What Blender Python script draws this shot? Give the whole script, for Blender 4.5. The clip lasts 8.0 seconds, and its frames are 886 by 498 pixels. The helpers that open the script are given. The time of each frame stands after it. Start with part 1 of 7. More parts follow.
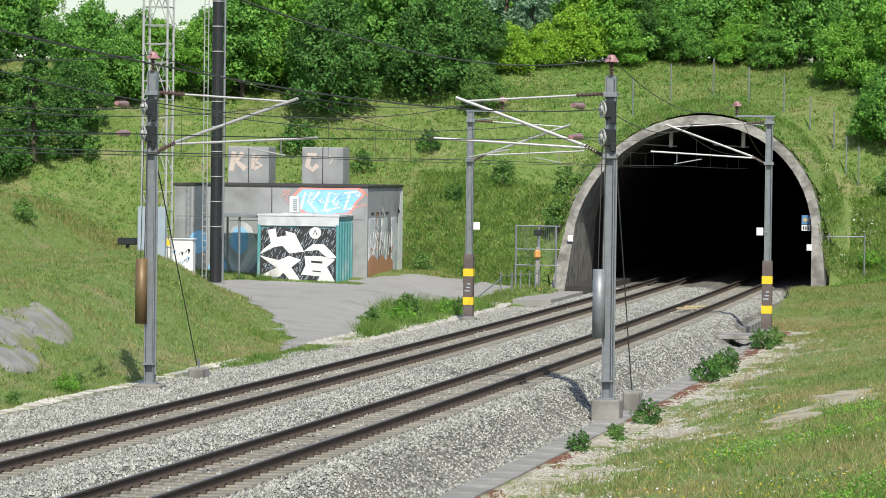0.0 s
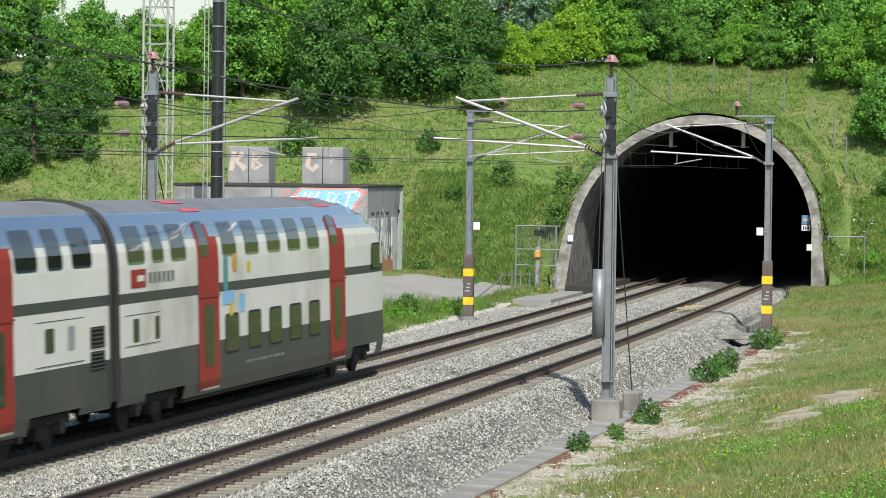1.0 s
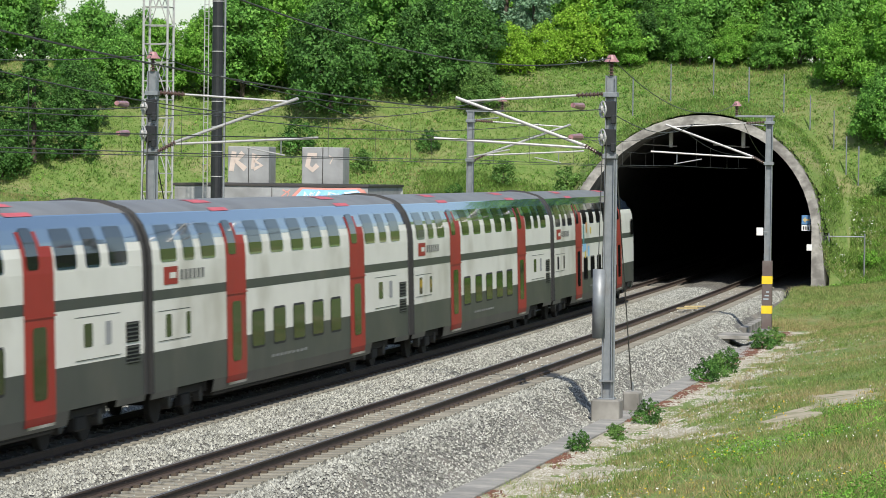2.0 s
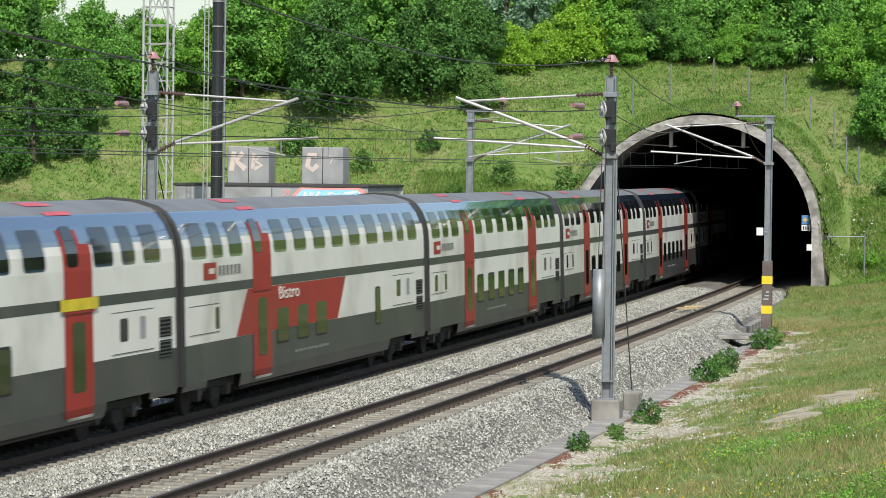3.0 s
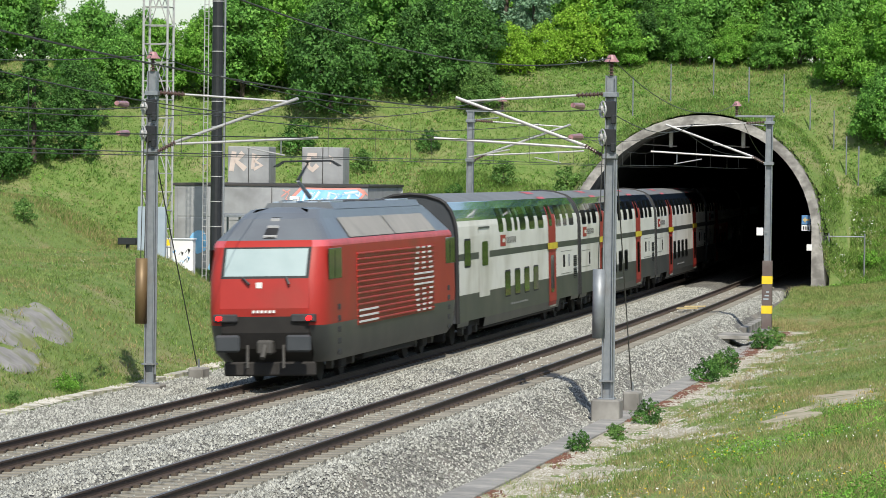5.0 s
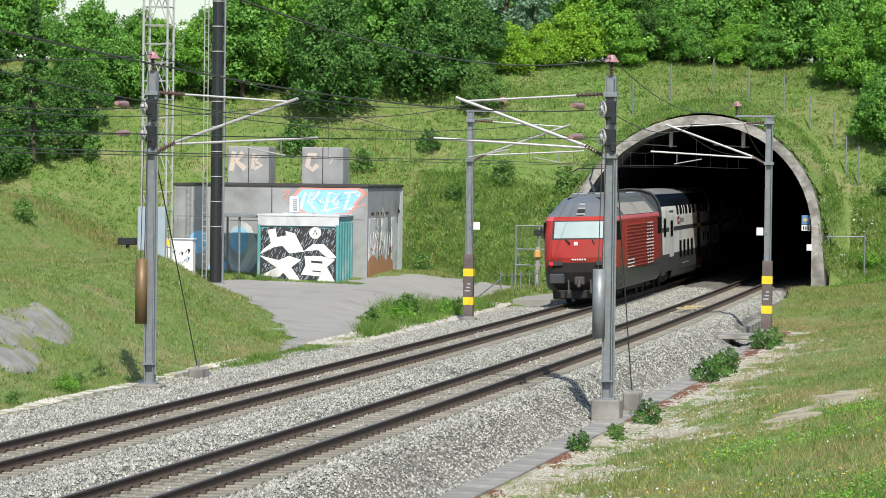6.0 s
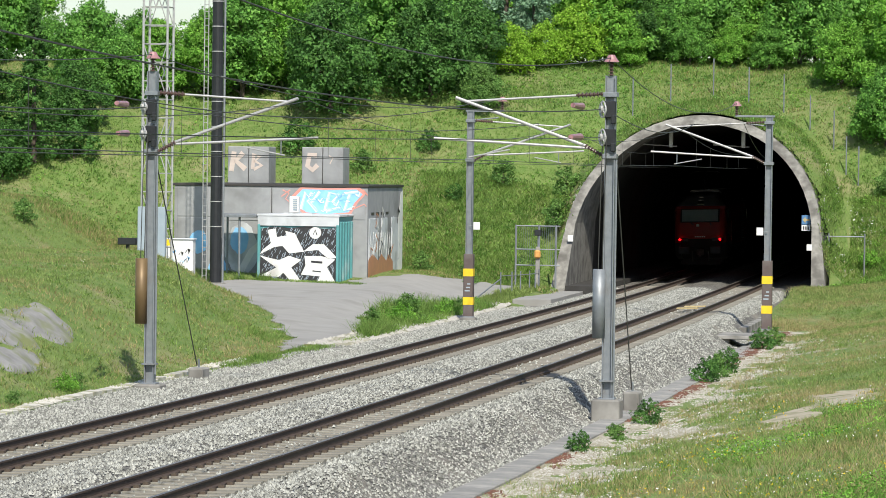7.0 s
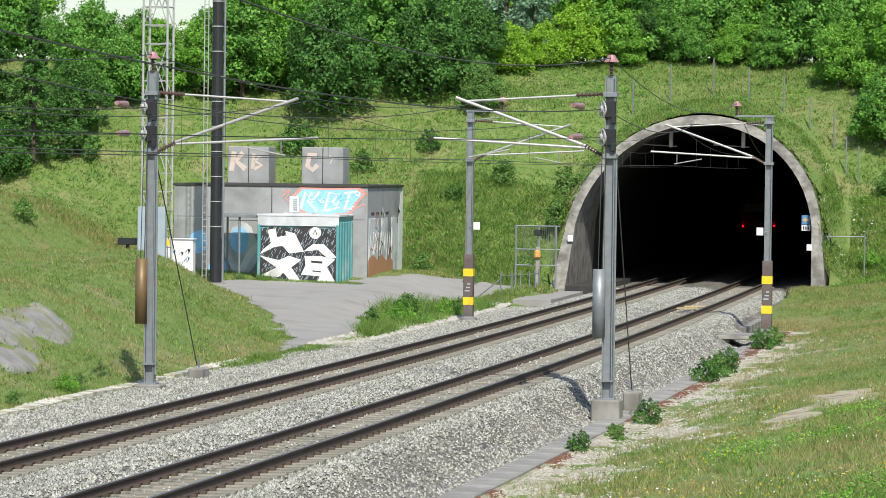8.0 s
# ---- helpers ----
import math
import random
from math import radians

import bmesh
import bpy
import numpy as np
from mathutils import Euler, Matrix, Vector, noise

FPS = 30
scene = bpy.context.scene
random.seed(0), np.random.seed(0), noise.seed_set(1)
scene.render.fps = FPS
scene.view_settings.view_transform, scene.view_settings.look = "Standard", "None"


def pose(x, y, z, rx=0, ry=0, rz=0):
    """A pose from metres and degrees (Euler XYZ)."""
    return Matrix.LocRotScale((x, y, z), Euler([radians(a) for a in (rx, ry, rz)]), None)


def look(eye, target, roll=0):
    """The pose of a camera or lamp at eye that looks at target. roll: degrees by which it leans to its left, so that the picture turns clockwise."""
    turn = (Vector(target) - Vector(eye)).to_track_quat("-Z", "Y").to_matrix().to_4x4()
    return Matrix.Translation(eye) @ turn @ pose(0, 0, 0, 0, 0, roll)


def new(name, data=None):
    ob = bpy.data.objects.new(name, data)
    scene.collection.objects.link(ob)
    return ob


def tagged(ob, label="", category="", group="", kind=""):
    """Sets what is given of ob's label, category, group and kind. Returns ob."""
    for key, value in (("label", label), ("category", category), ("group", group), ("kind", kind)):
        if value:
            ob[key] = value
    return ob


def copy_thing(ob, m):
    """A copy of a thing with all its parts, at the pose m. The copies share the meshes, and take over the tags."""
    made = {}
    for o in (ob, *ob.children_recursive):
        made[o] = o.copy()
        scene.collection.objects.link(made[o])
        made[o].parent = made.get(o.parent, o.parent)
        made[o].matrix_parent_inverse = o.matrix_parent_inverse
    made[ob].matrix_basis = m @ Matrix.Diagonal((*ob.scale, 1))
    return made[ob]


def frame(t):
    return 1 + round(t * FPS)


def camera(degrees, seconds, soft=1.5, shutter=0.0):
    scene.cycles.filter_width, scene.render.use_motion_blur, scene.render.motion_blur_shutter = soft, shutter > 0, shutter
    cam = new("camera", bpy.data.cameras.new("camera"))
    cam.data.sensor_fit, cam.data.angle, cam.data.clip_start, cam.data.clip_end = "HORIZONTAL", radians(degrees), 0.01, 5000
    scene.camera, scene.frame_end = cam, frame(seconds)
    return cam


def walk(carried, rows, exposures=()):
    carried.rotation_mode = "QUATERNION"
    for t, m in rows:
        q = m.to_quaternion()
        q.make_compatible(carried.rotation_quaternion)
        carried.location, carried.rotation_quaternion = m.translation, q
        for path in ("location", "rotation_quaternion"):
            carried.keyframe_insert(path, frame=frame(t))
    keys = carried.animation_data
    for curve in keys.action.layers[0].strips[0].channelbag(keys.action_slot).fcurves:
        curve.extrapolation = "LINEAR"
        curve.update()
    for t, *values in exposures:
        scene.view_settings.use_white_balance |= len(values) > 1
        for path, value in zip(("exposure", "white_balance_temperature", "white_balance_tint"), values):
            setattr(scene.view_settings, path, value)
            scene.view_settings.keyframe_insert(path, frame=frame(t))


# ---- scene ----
cam = camera(14.618, 8.0, soft=0.8, shutter=0.13)
EYE = (0.0, 0.0, 5.2915)
CAM_POSE = look(EYE, (0.0, 100.0, 5.2915 - 100 * math.tan(0.022937)), 0.7122)
walk(cam, [(0.0, CAM_POSE), (8.0, CAM_POSE)], [(0.0, 0.37), (4.9, 0.37), (6.0, 0.44), (8.0, 0.44)])

# ---- world and sun ----
SUN_EL, SUN_AZ = radians(47), radians(170)
world = bpy.data.worlds.new("sky")
scene.world = world
world.use_nodes = True
sky = world.node_tree.nodes.new("ShaderNodeTexSky")
sky.sky_type, sky.sun_disc = "NISHITA", False
sky.sun_elevation, sky.sun_rotation = SUN_EL, SUN_AZ
sky.dust_density = 1.0
world.node_tree.links.new(sky.outputs[0], world.node_tree.nodes["Background"].inputs[0])
world.node_tree.nodes["Background"].inputs[1].default_value = 0.11
sun = new("sun", bpy.data.lights.new("sun", "SUN"))
sun.data.energy, sun.data.angle, sun.data.color = 3.8, radians(0.6), (1.0, 0.955, 0.845)
sun_from = Vector((math.sin(SUN_AZ) * math.cos(SUN_EL), math.cos(SUN_AZ) * math.cos(SUN_EL), math.sin(SUN_EL)))
sun.matrix_world = look(sun_from * 100, (0, 0, 0))

# ---- the line: arc length s along the far track, u metres to its right ----
X0, Y0, HEAD, CURVE, CURVE1 = -9.83175, 55.0, 0.195477, 0.000378, -1.2525e-6
GRADE, CANT, SPACING = -0.000729, 0.0419, 4.394
LEAN = CANT / 1.5
TRACK_MID = SPACING / 2
PORTAL_S = 112.3
RING_S, RAKE, BORE_S = 108.4, 1.02, 119.6  # the portal leans back: its foot stands forward of its crown
TUNNEL_MID = 2.12


def heading(s):
    c = np.clip(s, -200, 200)
    h = HEAD - CURVE * c - CURVE1 * c * c / 2
    return h - (CURVE + CURVE1 * c) * (np.asarray(s) - c)


_S = np.arange(-900, 1500.01, 0.5)
_H = heading(_S)
_X = np.concatenate([[0], np.cumsum(np.sin((_H[1:] + _H[:-1]) / 2) * 0.5)])
_Y = np.concatenate([[0], np.cumsum(np.cos((_H[1:] + _H[:-1]) / 2) * 0.5)])
_X += X0 - np.interp(0, _S, _X)
_Y += Y0 - np.interp(0, _S, _Y)


def at(s, u):
    """World x, y of the place s along and u to the right."""
    h = heading(s)
    return np.interp(s, _S, _X) + np.cos(h) * u, np.interp(s, _S, _Y) - np.sin(h) * u


def su_of(x, y):
    s = np.asarray(y, float) - Y0
    for _ in range(6):
        h = heading(s)
        s = s + (x - np.interp(s, _S, _X)) * np.sin(h) + (y - np.interp(s, _S, _Y)) * np.cos(h)
    h = heading(s)
    return s, (x - np.interp(s, _S, _X)) * np.cos(h) - (y - np.interp(s, _S, _Y)) * np.sin(h)


def line_pose(s, u, z, lean=0.0, turn=0.0):
    """A pose at (s, u, z) whose y runs along the line, x to the right."""
    x, y = at(s, u)
    return (Matrix.Translation((float(x), float(y), z)) @ Matrix.Rotation(-float(heading(s)) + turn, 4, "Z")
            @ Matrix.Rotation(-lean, 4, "Y"))


def smooth(x, a, b):
    t = np.clip((x - a) / (b - a), 0, 1)
    return t * t * (3 - 2 * t)


_rng = np.random.RandomState(5)
_LAT = _rng.rand(256, 256)


def value_noise(x, y):
    xi, yi = np.floor(x).astype(int), np.floor(y).astype(int)
    fx, fy = x - xi, y - yi
    fx, fy = fx * fx * (3 - 2 * fx), fy * fy * (3 - 2 * fy)
    g = lambda a, b: _LAT[a % 256, b % 256]
    return ((g(xi, yi) * (1 - fx) + g(xi + 1, yi) * fx) * (1 - fy)
            + (g(xi, yi + 1) * (1 - fx) + g(xi + 1, yi + 1) * fx) * fy) - 0.5


def fractal(x, y, scale, octaves=3):
    total, amp, f = 0, 1.0, 1.0 / scale
    for k in range(octaves):
        total = total + amp * value_noise(x * f + 17 * k, y * f + 31 * k)
        amp, f = amp * 0.5, f * 2
    return total


HILL_TOE_LEFT, HILL_TOE_RIGHT = 109.5, 111.5
R_OUT, R_IN, ARCH_Z = 6.12, 5.68, 2.10


def portal_front(o):
    """Where the earth begins behind the leaning ring, o metres off the tunnel's middle."""
    z = np.where(o < R_OUT, ARCH_Z + np.sqrt(np.clip(R_OUT ** 2 - o ** 2, 0, None)), np.clip(ARCH_Z - 1.5 * (o - R_OUT), 0, None))
    return RING_S + RAKE * z + 0.15


def ground_z(s, u):
    """Height of the ground over the rail tops."""
    s, u = np.asarray(s, float), np.asarray(u, float)
    # ballast bed
    w = np.abs(u - TRACK_MID)
    bed = -0.60 - 0.55 * smooth(w, 4.0, 5.3)
    # left of the line
    left = -0.62 + 0.62 * smooth(-u, 6.5, 10) * smooth(s, 60, 90) + 0.02 * np.clip(-u - 5, 0, 60)
    foot = -6.0 - 0.25 * np.clip(s - 58, 0, 60)
    ends = 1 - smooth(s, 71, 91) * (1 - smooth(-u, 22, 30))
    left = left + (2.35 + 1.2 * smooth(-u, 18, 45)) * smooth(foot - u, 0.0, 5.5) * ends
    left = left + 0.45 * smooth(s, 92, 106)
    # right bank
    right = -0.95 + 0.17 * np.clip(u - 9.2, 0, 18) + 0.06 * np.clip(u - 27, 0, 60)
    right = right + 0.95 * smooth(s, 84, 108)
    z = np.where(u < TRACK_MID, np.where(u > -3.1, bed, np.maximum(left, -0.955 + 0 * u)), np.where(u < 7.6 - 0.55 * smooth(s, 82, 88), bed, right))
    edge = smooth(-u, 3.1, 4.2)
    z = np.where((u < -3.1), bed * (1 - edge) + left * edge, z)
    # hill over the tunnel
    toe = HILL_TOE_RIGHT + (HILL_TOE_LEFT - HILL_TOE_RIGHT) * smooth(-u, -8, 8)
    toe = toe + 10 * smooth(-u, 26, 60)
    r = np.clip(s - toe, 0, 2000)
    hill = np.where(r < 15, 0.62 * r - 0.6 * (1 - np.exp(-r)), 8.7 + 0.30 * (r - 15))
    hill = np.where(r > 23, 11.1 + 0.01 * (r - 23), hill)
    rough_ground = smooth(np.abs(u - TRACK_MID), 6.5, 10) + smooth(s, 120, 126)
    rough_ground = rough_ground * (1 - 0.85 * smooth(s, 56, 64) * (1 - smooth(s, 104, 110)) * smooth(u, -20, -15) * (u < 0))
    o = np.abs(u - TUNNEL_MID)
    front = portal_front(o)
    inside = (o < 6.3) & (s < front)
    hill = np.where(inside, 0, hill)
    z = z * np.where(inside, 1, 1 - smooth(r, 3, 20)) + hill + np.clip(rough_ground, 0, 1) * (0.25 * fractal(s, u, 6.0) + 0.7 * fractal(s + 50, u, 22.0) * smooth(r, 0, 10))
    # earth banked over the tunnel tube
    rr = R_OUT + 0.03 + 0.7 * smooth(s, front + 0.5, front + 5)
    tube = np.where(o < rr, ARCH_Z + np.sqrt(np.clip(rr * rr - o * o, 0, None)), ARCH_Z - 3.0 * (o - rr))
    z = np.where((o < 6.75) & (s > RING_S - 0.6) & (s <= front), np.minimum(z, -0.6), z)
    return np.where(s > front, np.maximum(z, tube), z)


def gz(s, u):
    return float(ground_z(np.array([s]), np.array([u]))[0])


# ---- building blocks ----
def part(name, bm, material, parent=None, label="", smoothed=False):
    mesh = bpy.data.meshes.new(name)
    bm.to_mesh(mesh)
    bm.free()
    for m in (material if isinstance(material, (list, tuple)) else [material]):
        mesh.materials.append(m)
    if smoothed:
        mesh.polygons.foreach_set("use_smooth", [True] * len(mesh.polygons))
    ob = new(name, mesh)
    if parent is not None:
        ob.parent = parent
    if label:
        tagged(ob, label)
    return ob


def mesh_part(name, verts, faces, material, parent=None, label="", smoothed=False):
    mesh = bpy.data.meshes.new(name)
    mesh.from_pydata([tuple(map(float, v)) for v in verts], [], [tuple(map(int, f)) for f in faces])
    mesh.materials.append(material)
    if smoothed:
        mesh.polygons.foreach_set("use_smooth", [True] * len(mesh.polygons))
    mesh.update()
    ob = new(name, mesh)
    if parent is not None:
        ob.parent = parent
    if label:
        tagged(ob, label)
    return ob


def thing(name, m, label, category, group="", kind=""):
    ob = new(name)
    ob.empty_display_size = 0.2
    ob.matrix_world = m
    return tagged(ob, label, category, group, kind)


def box(bm, c, size, m=None, bevel=0.0, mat=0):
    made = bmesh.ops.create_cube(bm, size=1.0)["verts"]
    k = Matrix.Translation(c) @ Matrix.Diagonal((*size, 1))
    if m is not None:
        k = m @ k
    bmesh.ops.transform(bm, matrix=k, verts=made)
    faces = {f for v in made for f in v.link_faces}
    for f in faces:
        f.material_index = mat
    if bevel:
        edges = list({e for f in faces for e in f.edges})
        out = bmesh.ops.bevel(bm, geom=edges, offset=bevel, segments=1, affect="EDGES", profile=0.5)
        for f in out["faces"]:
            f.material_index = mat
    return bm


def rod(bm, a, b, r0, r1=None, seg=8, mat=0):
    a, b = Vector(a), Vector(b)
    r1 = r0 if r1 is None else r1
    d = b - a
    made = bmesh.ops.create_cone(bm, cap_ends=True, segments=seg, radius1=r0, radius2=r1, depth=d.length)["verts"]
    m = Matrix.Translation((a + b) / 2) @ d.to_track_quat("Z", "Y").to_matrix().to_4x4()
    bmesh.ops.transform(bm, matrix=m, verts=made)
    for f in {f for v in made for f in v.link_faces}:
        f.material_index = mat
    return bm


def tube_line(bm, pts, r, seg=5):
    """A thin tube through points."""
    rings = []
    n = len(pts)
    for i, p in enumerate(pts):
        d = (Vector(pts[min(i + 1, n - 1)]) - Vector(pts[max(i - 1, 0)])).normalized()
        a = d.cross(Vector((0, 0, 1)))
        a = a.normalized() if a.length > 1e-4 else Vector((1, 0, 0))
        b = d.cross(a)
        rings.append([bm.verts.new(Vector(p) + r * (math.cos(2 * math.pi * k / seg) * a + math.sin(2 * math.pi * k / seg) * b)) for k in range(seg)])
    for i in range(n - 1):
        for k in range(seg):
            bm.faces.new((rings[i][k], rings[i][(k + 1) % seg], rings[i + 1][(k + 1) % seg], rings[i + 1][k]))
    bm.faces.new(rings[0][::-1])
    bm.faces.new(rings[-1])
    return bm


def extrude_y(bm, prof, y0, y1, mat=0, caps=True):
    """A closed x-z outline drawn out from y0 to y1."""
    a = [bm.verts.new((x, y0, z)) for x, z in prof]
    b = [bm.verts.new((x, y1, z)) for x, z in prof]
    n = len(prof)
    fs = [bm.faces.new((a[i], a[(i + 1) % n], b[(i + 1) % n], b[i])) for i in range(n)]
    if caps:
        fs += [bm.faces.new(a[::-1]), bm.faces.new(b)]
    for f in fs:
        f.material_index = mat
    return fs


def fix(bm):
    bmesh.ops.recalc_face_normals(bm, faces=bm.faces)
    return bm


def along(prof, s_list, u0, z0, lean=True):
    """Sweep an x-z outline along the line: verts, faces."""
    verts, faces, n = [], [], len(prof)
    for s in s_list:
        m = line_pose(s, u0, z0 + GRADE * s, LEAN if lean else 0)
        verts += [m @ Vector((x, 0, z)) for x, z in prof]
    for i in range(len(s_list) - 1):
        for k in range(n):
            a, b = i * n + k, i * n + (k + 1) % n
            faces.append((a, b, b + n, a + n))
    faces.append(tuple(range(n))[::-1])
    faces.append(tuple(range((len(s_list) - 1) * n, len(s_list) * n)))
    return verts, faces
# ---- materials ----
def mat(name, c1, c2=None, scale=4.0, rough=0.7, bump=0.0, metal=0.0, c3=None, scale2=0.6, amount=0.5, bump_scale=None, spec=0.5,
        per_piece=0.0, stretch=None, kind="noise", coat=0.0):
    m = bpy.data.materials.new(name)
    m.use_nodes = True
    nt = m.node_tree
    b = nt.nodes["Principled BSDF"]
    b.inputs["Roughness"].default_value, b.inputs["Metallic"].default_value = rough, metal
    b.inputs["Specular IOR Level"].default_value = spec
    b.inputs["Coat Weight"].default_value = coat
    c2 = c2 or tuple(x * 0.75 for x in c1)
    co = nt.nodes.new("ShaderNodeTexCoord")
    src = co.outputs["Object"]
    if stretch:
        mp = nt.nodes.new("ShaderNodeMapping")
        mp.inputs["Scale"].default_value = stretch
        nt.links.new(src, mp.inputs[0])
        src = mp.outputs[0]

    def tex(sc, detail=5.0):
        t = nt.nodes.new("ShaderNodeTexNoise")
        t.inputs["Scale"].default_value, t.inputs["Detail"].default_value = sc, detail
        nt.links.new(src, t.inputs["Vector"])
        return t

    def mix(fac, a, c):
        x = nt.nodes.new("ShaderNodeMix")
        x.data_type = "RGBA"
        if hasattr(fac, "links"):
            nt.links.new(fac, x.inputs[0])
        else:
            x.inputs[0].default_value = fac
        for s, v in ((6, a), (7, c)):
            if hasattr(v, "links"):
                nt.links.new(v, x.inputs[s])
            else:
                x.inputs[s].default_value = (*v, 1)
        return x.outputs[2]

    def ramp(out, lo, hi):
        r = nt.nodes.new("ShaderNodeMapRange")
        r.inputs["From Min"].default_value, r.inputs["From Max"].default_value = lo, hi
        nt.links.new(out, r.inputs["Value"])
        return r.outputs[0]

    if kind == "cells":
        v = nt.nodes.new("ShaderNodeTexVoronoi")
        v.inputs["Scale"].default_value = scale
        nt.links.new(src, v.inputs["Vector"])
        sep = nt.nodes.new("ShaderNodeSeparateColor")
        nt.links.new(v.outputs["Color"], sep.inputs[0])
        fine, height = sep.outputs[0], v.outputs["Distance"]
    else:
        t = tex(scale)
        fine = ramp(t.outputs["Fac"], 0.32, 0.68)
        height = t.outputs["Fac"]
    col = mix(fine, c1, c2)
    if c3:
        col = mix(ramp(tex(scale2, 4.0).outputs["Fac"], 0.62 - 0.3 * amount, 0.78 - 0.2 * amount), col, c3)
    if per_piece:
        oi = nt.nodes.new("ShaderNodeObjectInfo")
        hsv = nt.nodes.new("ShaderNodeHueSaturation")
        vv = nt.nodes.new("ShaderNodeMapRange")
        vv.inputs["To Min"].default_value, vv.inputs["To Max"].default_value = 1 - per_piece, 1 + per_piece
        nt.links.new(oi.outputs["Random"], vv.inputs["Value"])
        nt.links.new(vv.outputs[0], hsv.inputs["Value"])
        nt.links.new(col, hsv.inputs["Color"])
        col = hsv.outputs[0]
    nt.links.new(col, b.inputs["Base Color"])
    if bump:
        bp = nt.nodes.new("ShaderNodeBump")
        bp.inputs["Distance"].default_value = bump
        bp.inputs["Strength"].default_value = 1.0
        if kind == "cells":
            bp.invert = True
        hsrc = tex(bump_scale).outputs["Fac"] if bump_scale else height
        nt.links.new(hsrc, bp.inputs["Height"])
        nt.links.new(bp.outputs[0], b.inputs["Normal"])
    return m


def leaf_mat(name, c1, c2, light=0.35, vary=(0.7, 1.3)):
    m = mat(name, c1, c2, scale=1.3, rough=0.6, spec=0.2)
    nt = m.node_tree
    b = nt.nodes["Principled BSDF"]
    geo = nt.nodes.new("ShaderNodeNewGeometry")
    hsv = nt.nodes.new("ShaderNodeHueSaturation")
    v = nt.nodes.new("ShaderNodeMapRange")
    v.inputs["To Min"].default_value, v.inputs["To Max"].default_value = vary
    nt.links.new(geo.outputs["Random Per Island"], v.inputs["Value"])
    nt.links.new(v.outputs[0], hsv.inputs["Value"])
    src = b.inputs["Base Color"].links[0].from_socket
    nt.links.new(src, hsv.inputs["Color"])
    nt.links.new(hsv.outputs[0], b.inputs["Base Color"])
    tr = nt.nodes.new("ShaderNodeBsdfTranslucent")
    nt.links.new(hsv.outputs[0], tr.inputs["Color"])
    mx = nt.nodes.new("ShaderNodeMixShader")
    mx.inputs[0].default_value = light
    out = nt.nodes["Material Output"]
    nt.links.new(b.outputs[0], mx.inputs[1])
    nt.links.new(tr.outputs[0], mx.inputs[2])
    nt.links.new(mx.outputs[0], out.inputs[0])
    return m


def glow_mat(name, col, strength):
    m = mat(name, col)
    b = m.node_tree.nodes["Principled BSDF"]
    b.inputs["Emission Color"].default_value = (*col, 1)
    b.inputs["Emission Strength"].default_value = strength
    return m


M_SOIL = mat("meadow_soil", (0.10, 0.175, 0.032), (0.165, 0.22, 0.06), 1.7, 0.95, 0.05, c3=(0.25, 0.23, 0.11), scale2=0.3, amount=0.34, bump_scale=9)
# Bed kept dark so its colour gives the shade between loose stones.
M_BALLAST = mat("ballast", (0.25, 0.24, 0.215), (0.05, 0.048, 0.044), 12.0, 0.9, 0.045, kind="cells", c3=(0.26, 0.235, 0.20), scale2=0.25, amount=0.15)
M_STONE = leaf_mat("ballast_stone", (0.40, 0.40, 0.36), (0.285, 0.285, 0.25), 0.0, (0.38, 1.42))
M_RAIL = mat("rail_side", (0.075, 0.05, 0.038), (0.055, 0.038, 0.03), 6, 0.75, 0.002)
M_RAILTOP = mat("rail_top", (0.30, 0.27, 0.24), (0.22, 0.20, 0.18), 5, 0.45, metal=0.6)
M_SLEEPER = mat("sleeper_concrete", (0.25, 0.235, 0.195), (0.175, 0.165, 0.135), 8, 0.9, 0.004, c3=(0.22, 0.20, 0.165), scale2=1.4, per_piece=0.15)
M_BRAKE_DUST = mat("rusty_foot", (0.10, 0.075, 0.055), (0.07, 0.055, 0.042), 8, 0.9)
M_CONCRETE = mat("old_concrete", (0.33, 0.32, 0.295), (0.26, 0.25, 0.23), 3.5, 0.9, 0.006, c3=(0.15, 0.143, 0.13), scale2=0.7, amount=0.55)
M_RING = mat("weathered_portal_concrete", (0.29, 0.28, 0.25), (0.20, 0.19, 0.17), 5.0, 0.92, 0.01, c3=(0.12, 0.113, 0.10), scale2=1.4, amount=0.6)
# Near-black albedo puts the darkness of the bore into its colour.
M_TUNNEL = mat("darkened_tunnel_lining", (0.05, 0.048, 0.045), (0.035, 0.033, 0.031), 2.0, 0.95, 0.004, c3=(0.02, 0.019, 0.018), scale2=0.4, amount=0.5)
M_STEEL = mat("galvanised_steel", (0.27, 0.29, 0.31), (0.21, 0.23, 0.25), 5, 0.5, 0.001, metal=0.35, c3=(0.22, 0.22, 0.22), scale2=1.5, amount=0.3)
M_DARKSTEEL = mat("dark_painted_steel", (0.02, 0.022, 0.025), (0.014, 0.015, 0.017), 4, 0.5)
M_ROAD = mat("worn_asphalt", (0.32, 0.31, 0.29), (0.285, 0.275, 0.26), 1.2, 0.95, 0.002, c3=(0.25, 0.24, 0.22), scale2=0.5, amount=0.3)
M_WALL = mat("grey_panel", (0.33, 0.335, 0.34), (0.29, 0.295, 0.30), 2.5, 0.8, 0.002, c3=(0.2, 0.2, 0.2), scale2=0.6, amount=0.4)

# ---- ground ----
def spread(lo, hi, step, far_lo, far_hi, growth=1.22):
    mid = list(np.arange(lo, hi + 1e-6, step))
    a, x, d = [], lo, step
    while x > far_lo:
        d *= growth
        x -= d
        a.append(x)
    b, x, d = [], hi, step
    while x < far_hi:
        d *= growth
        x += d
        b.append(x)
    return np.array(a[::-1] + mid + b)




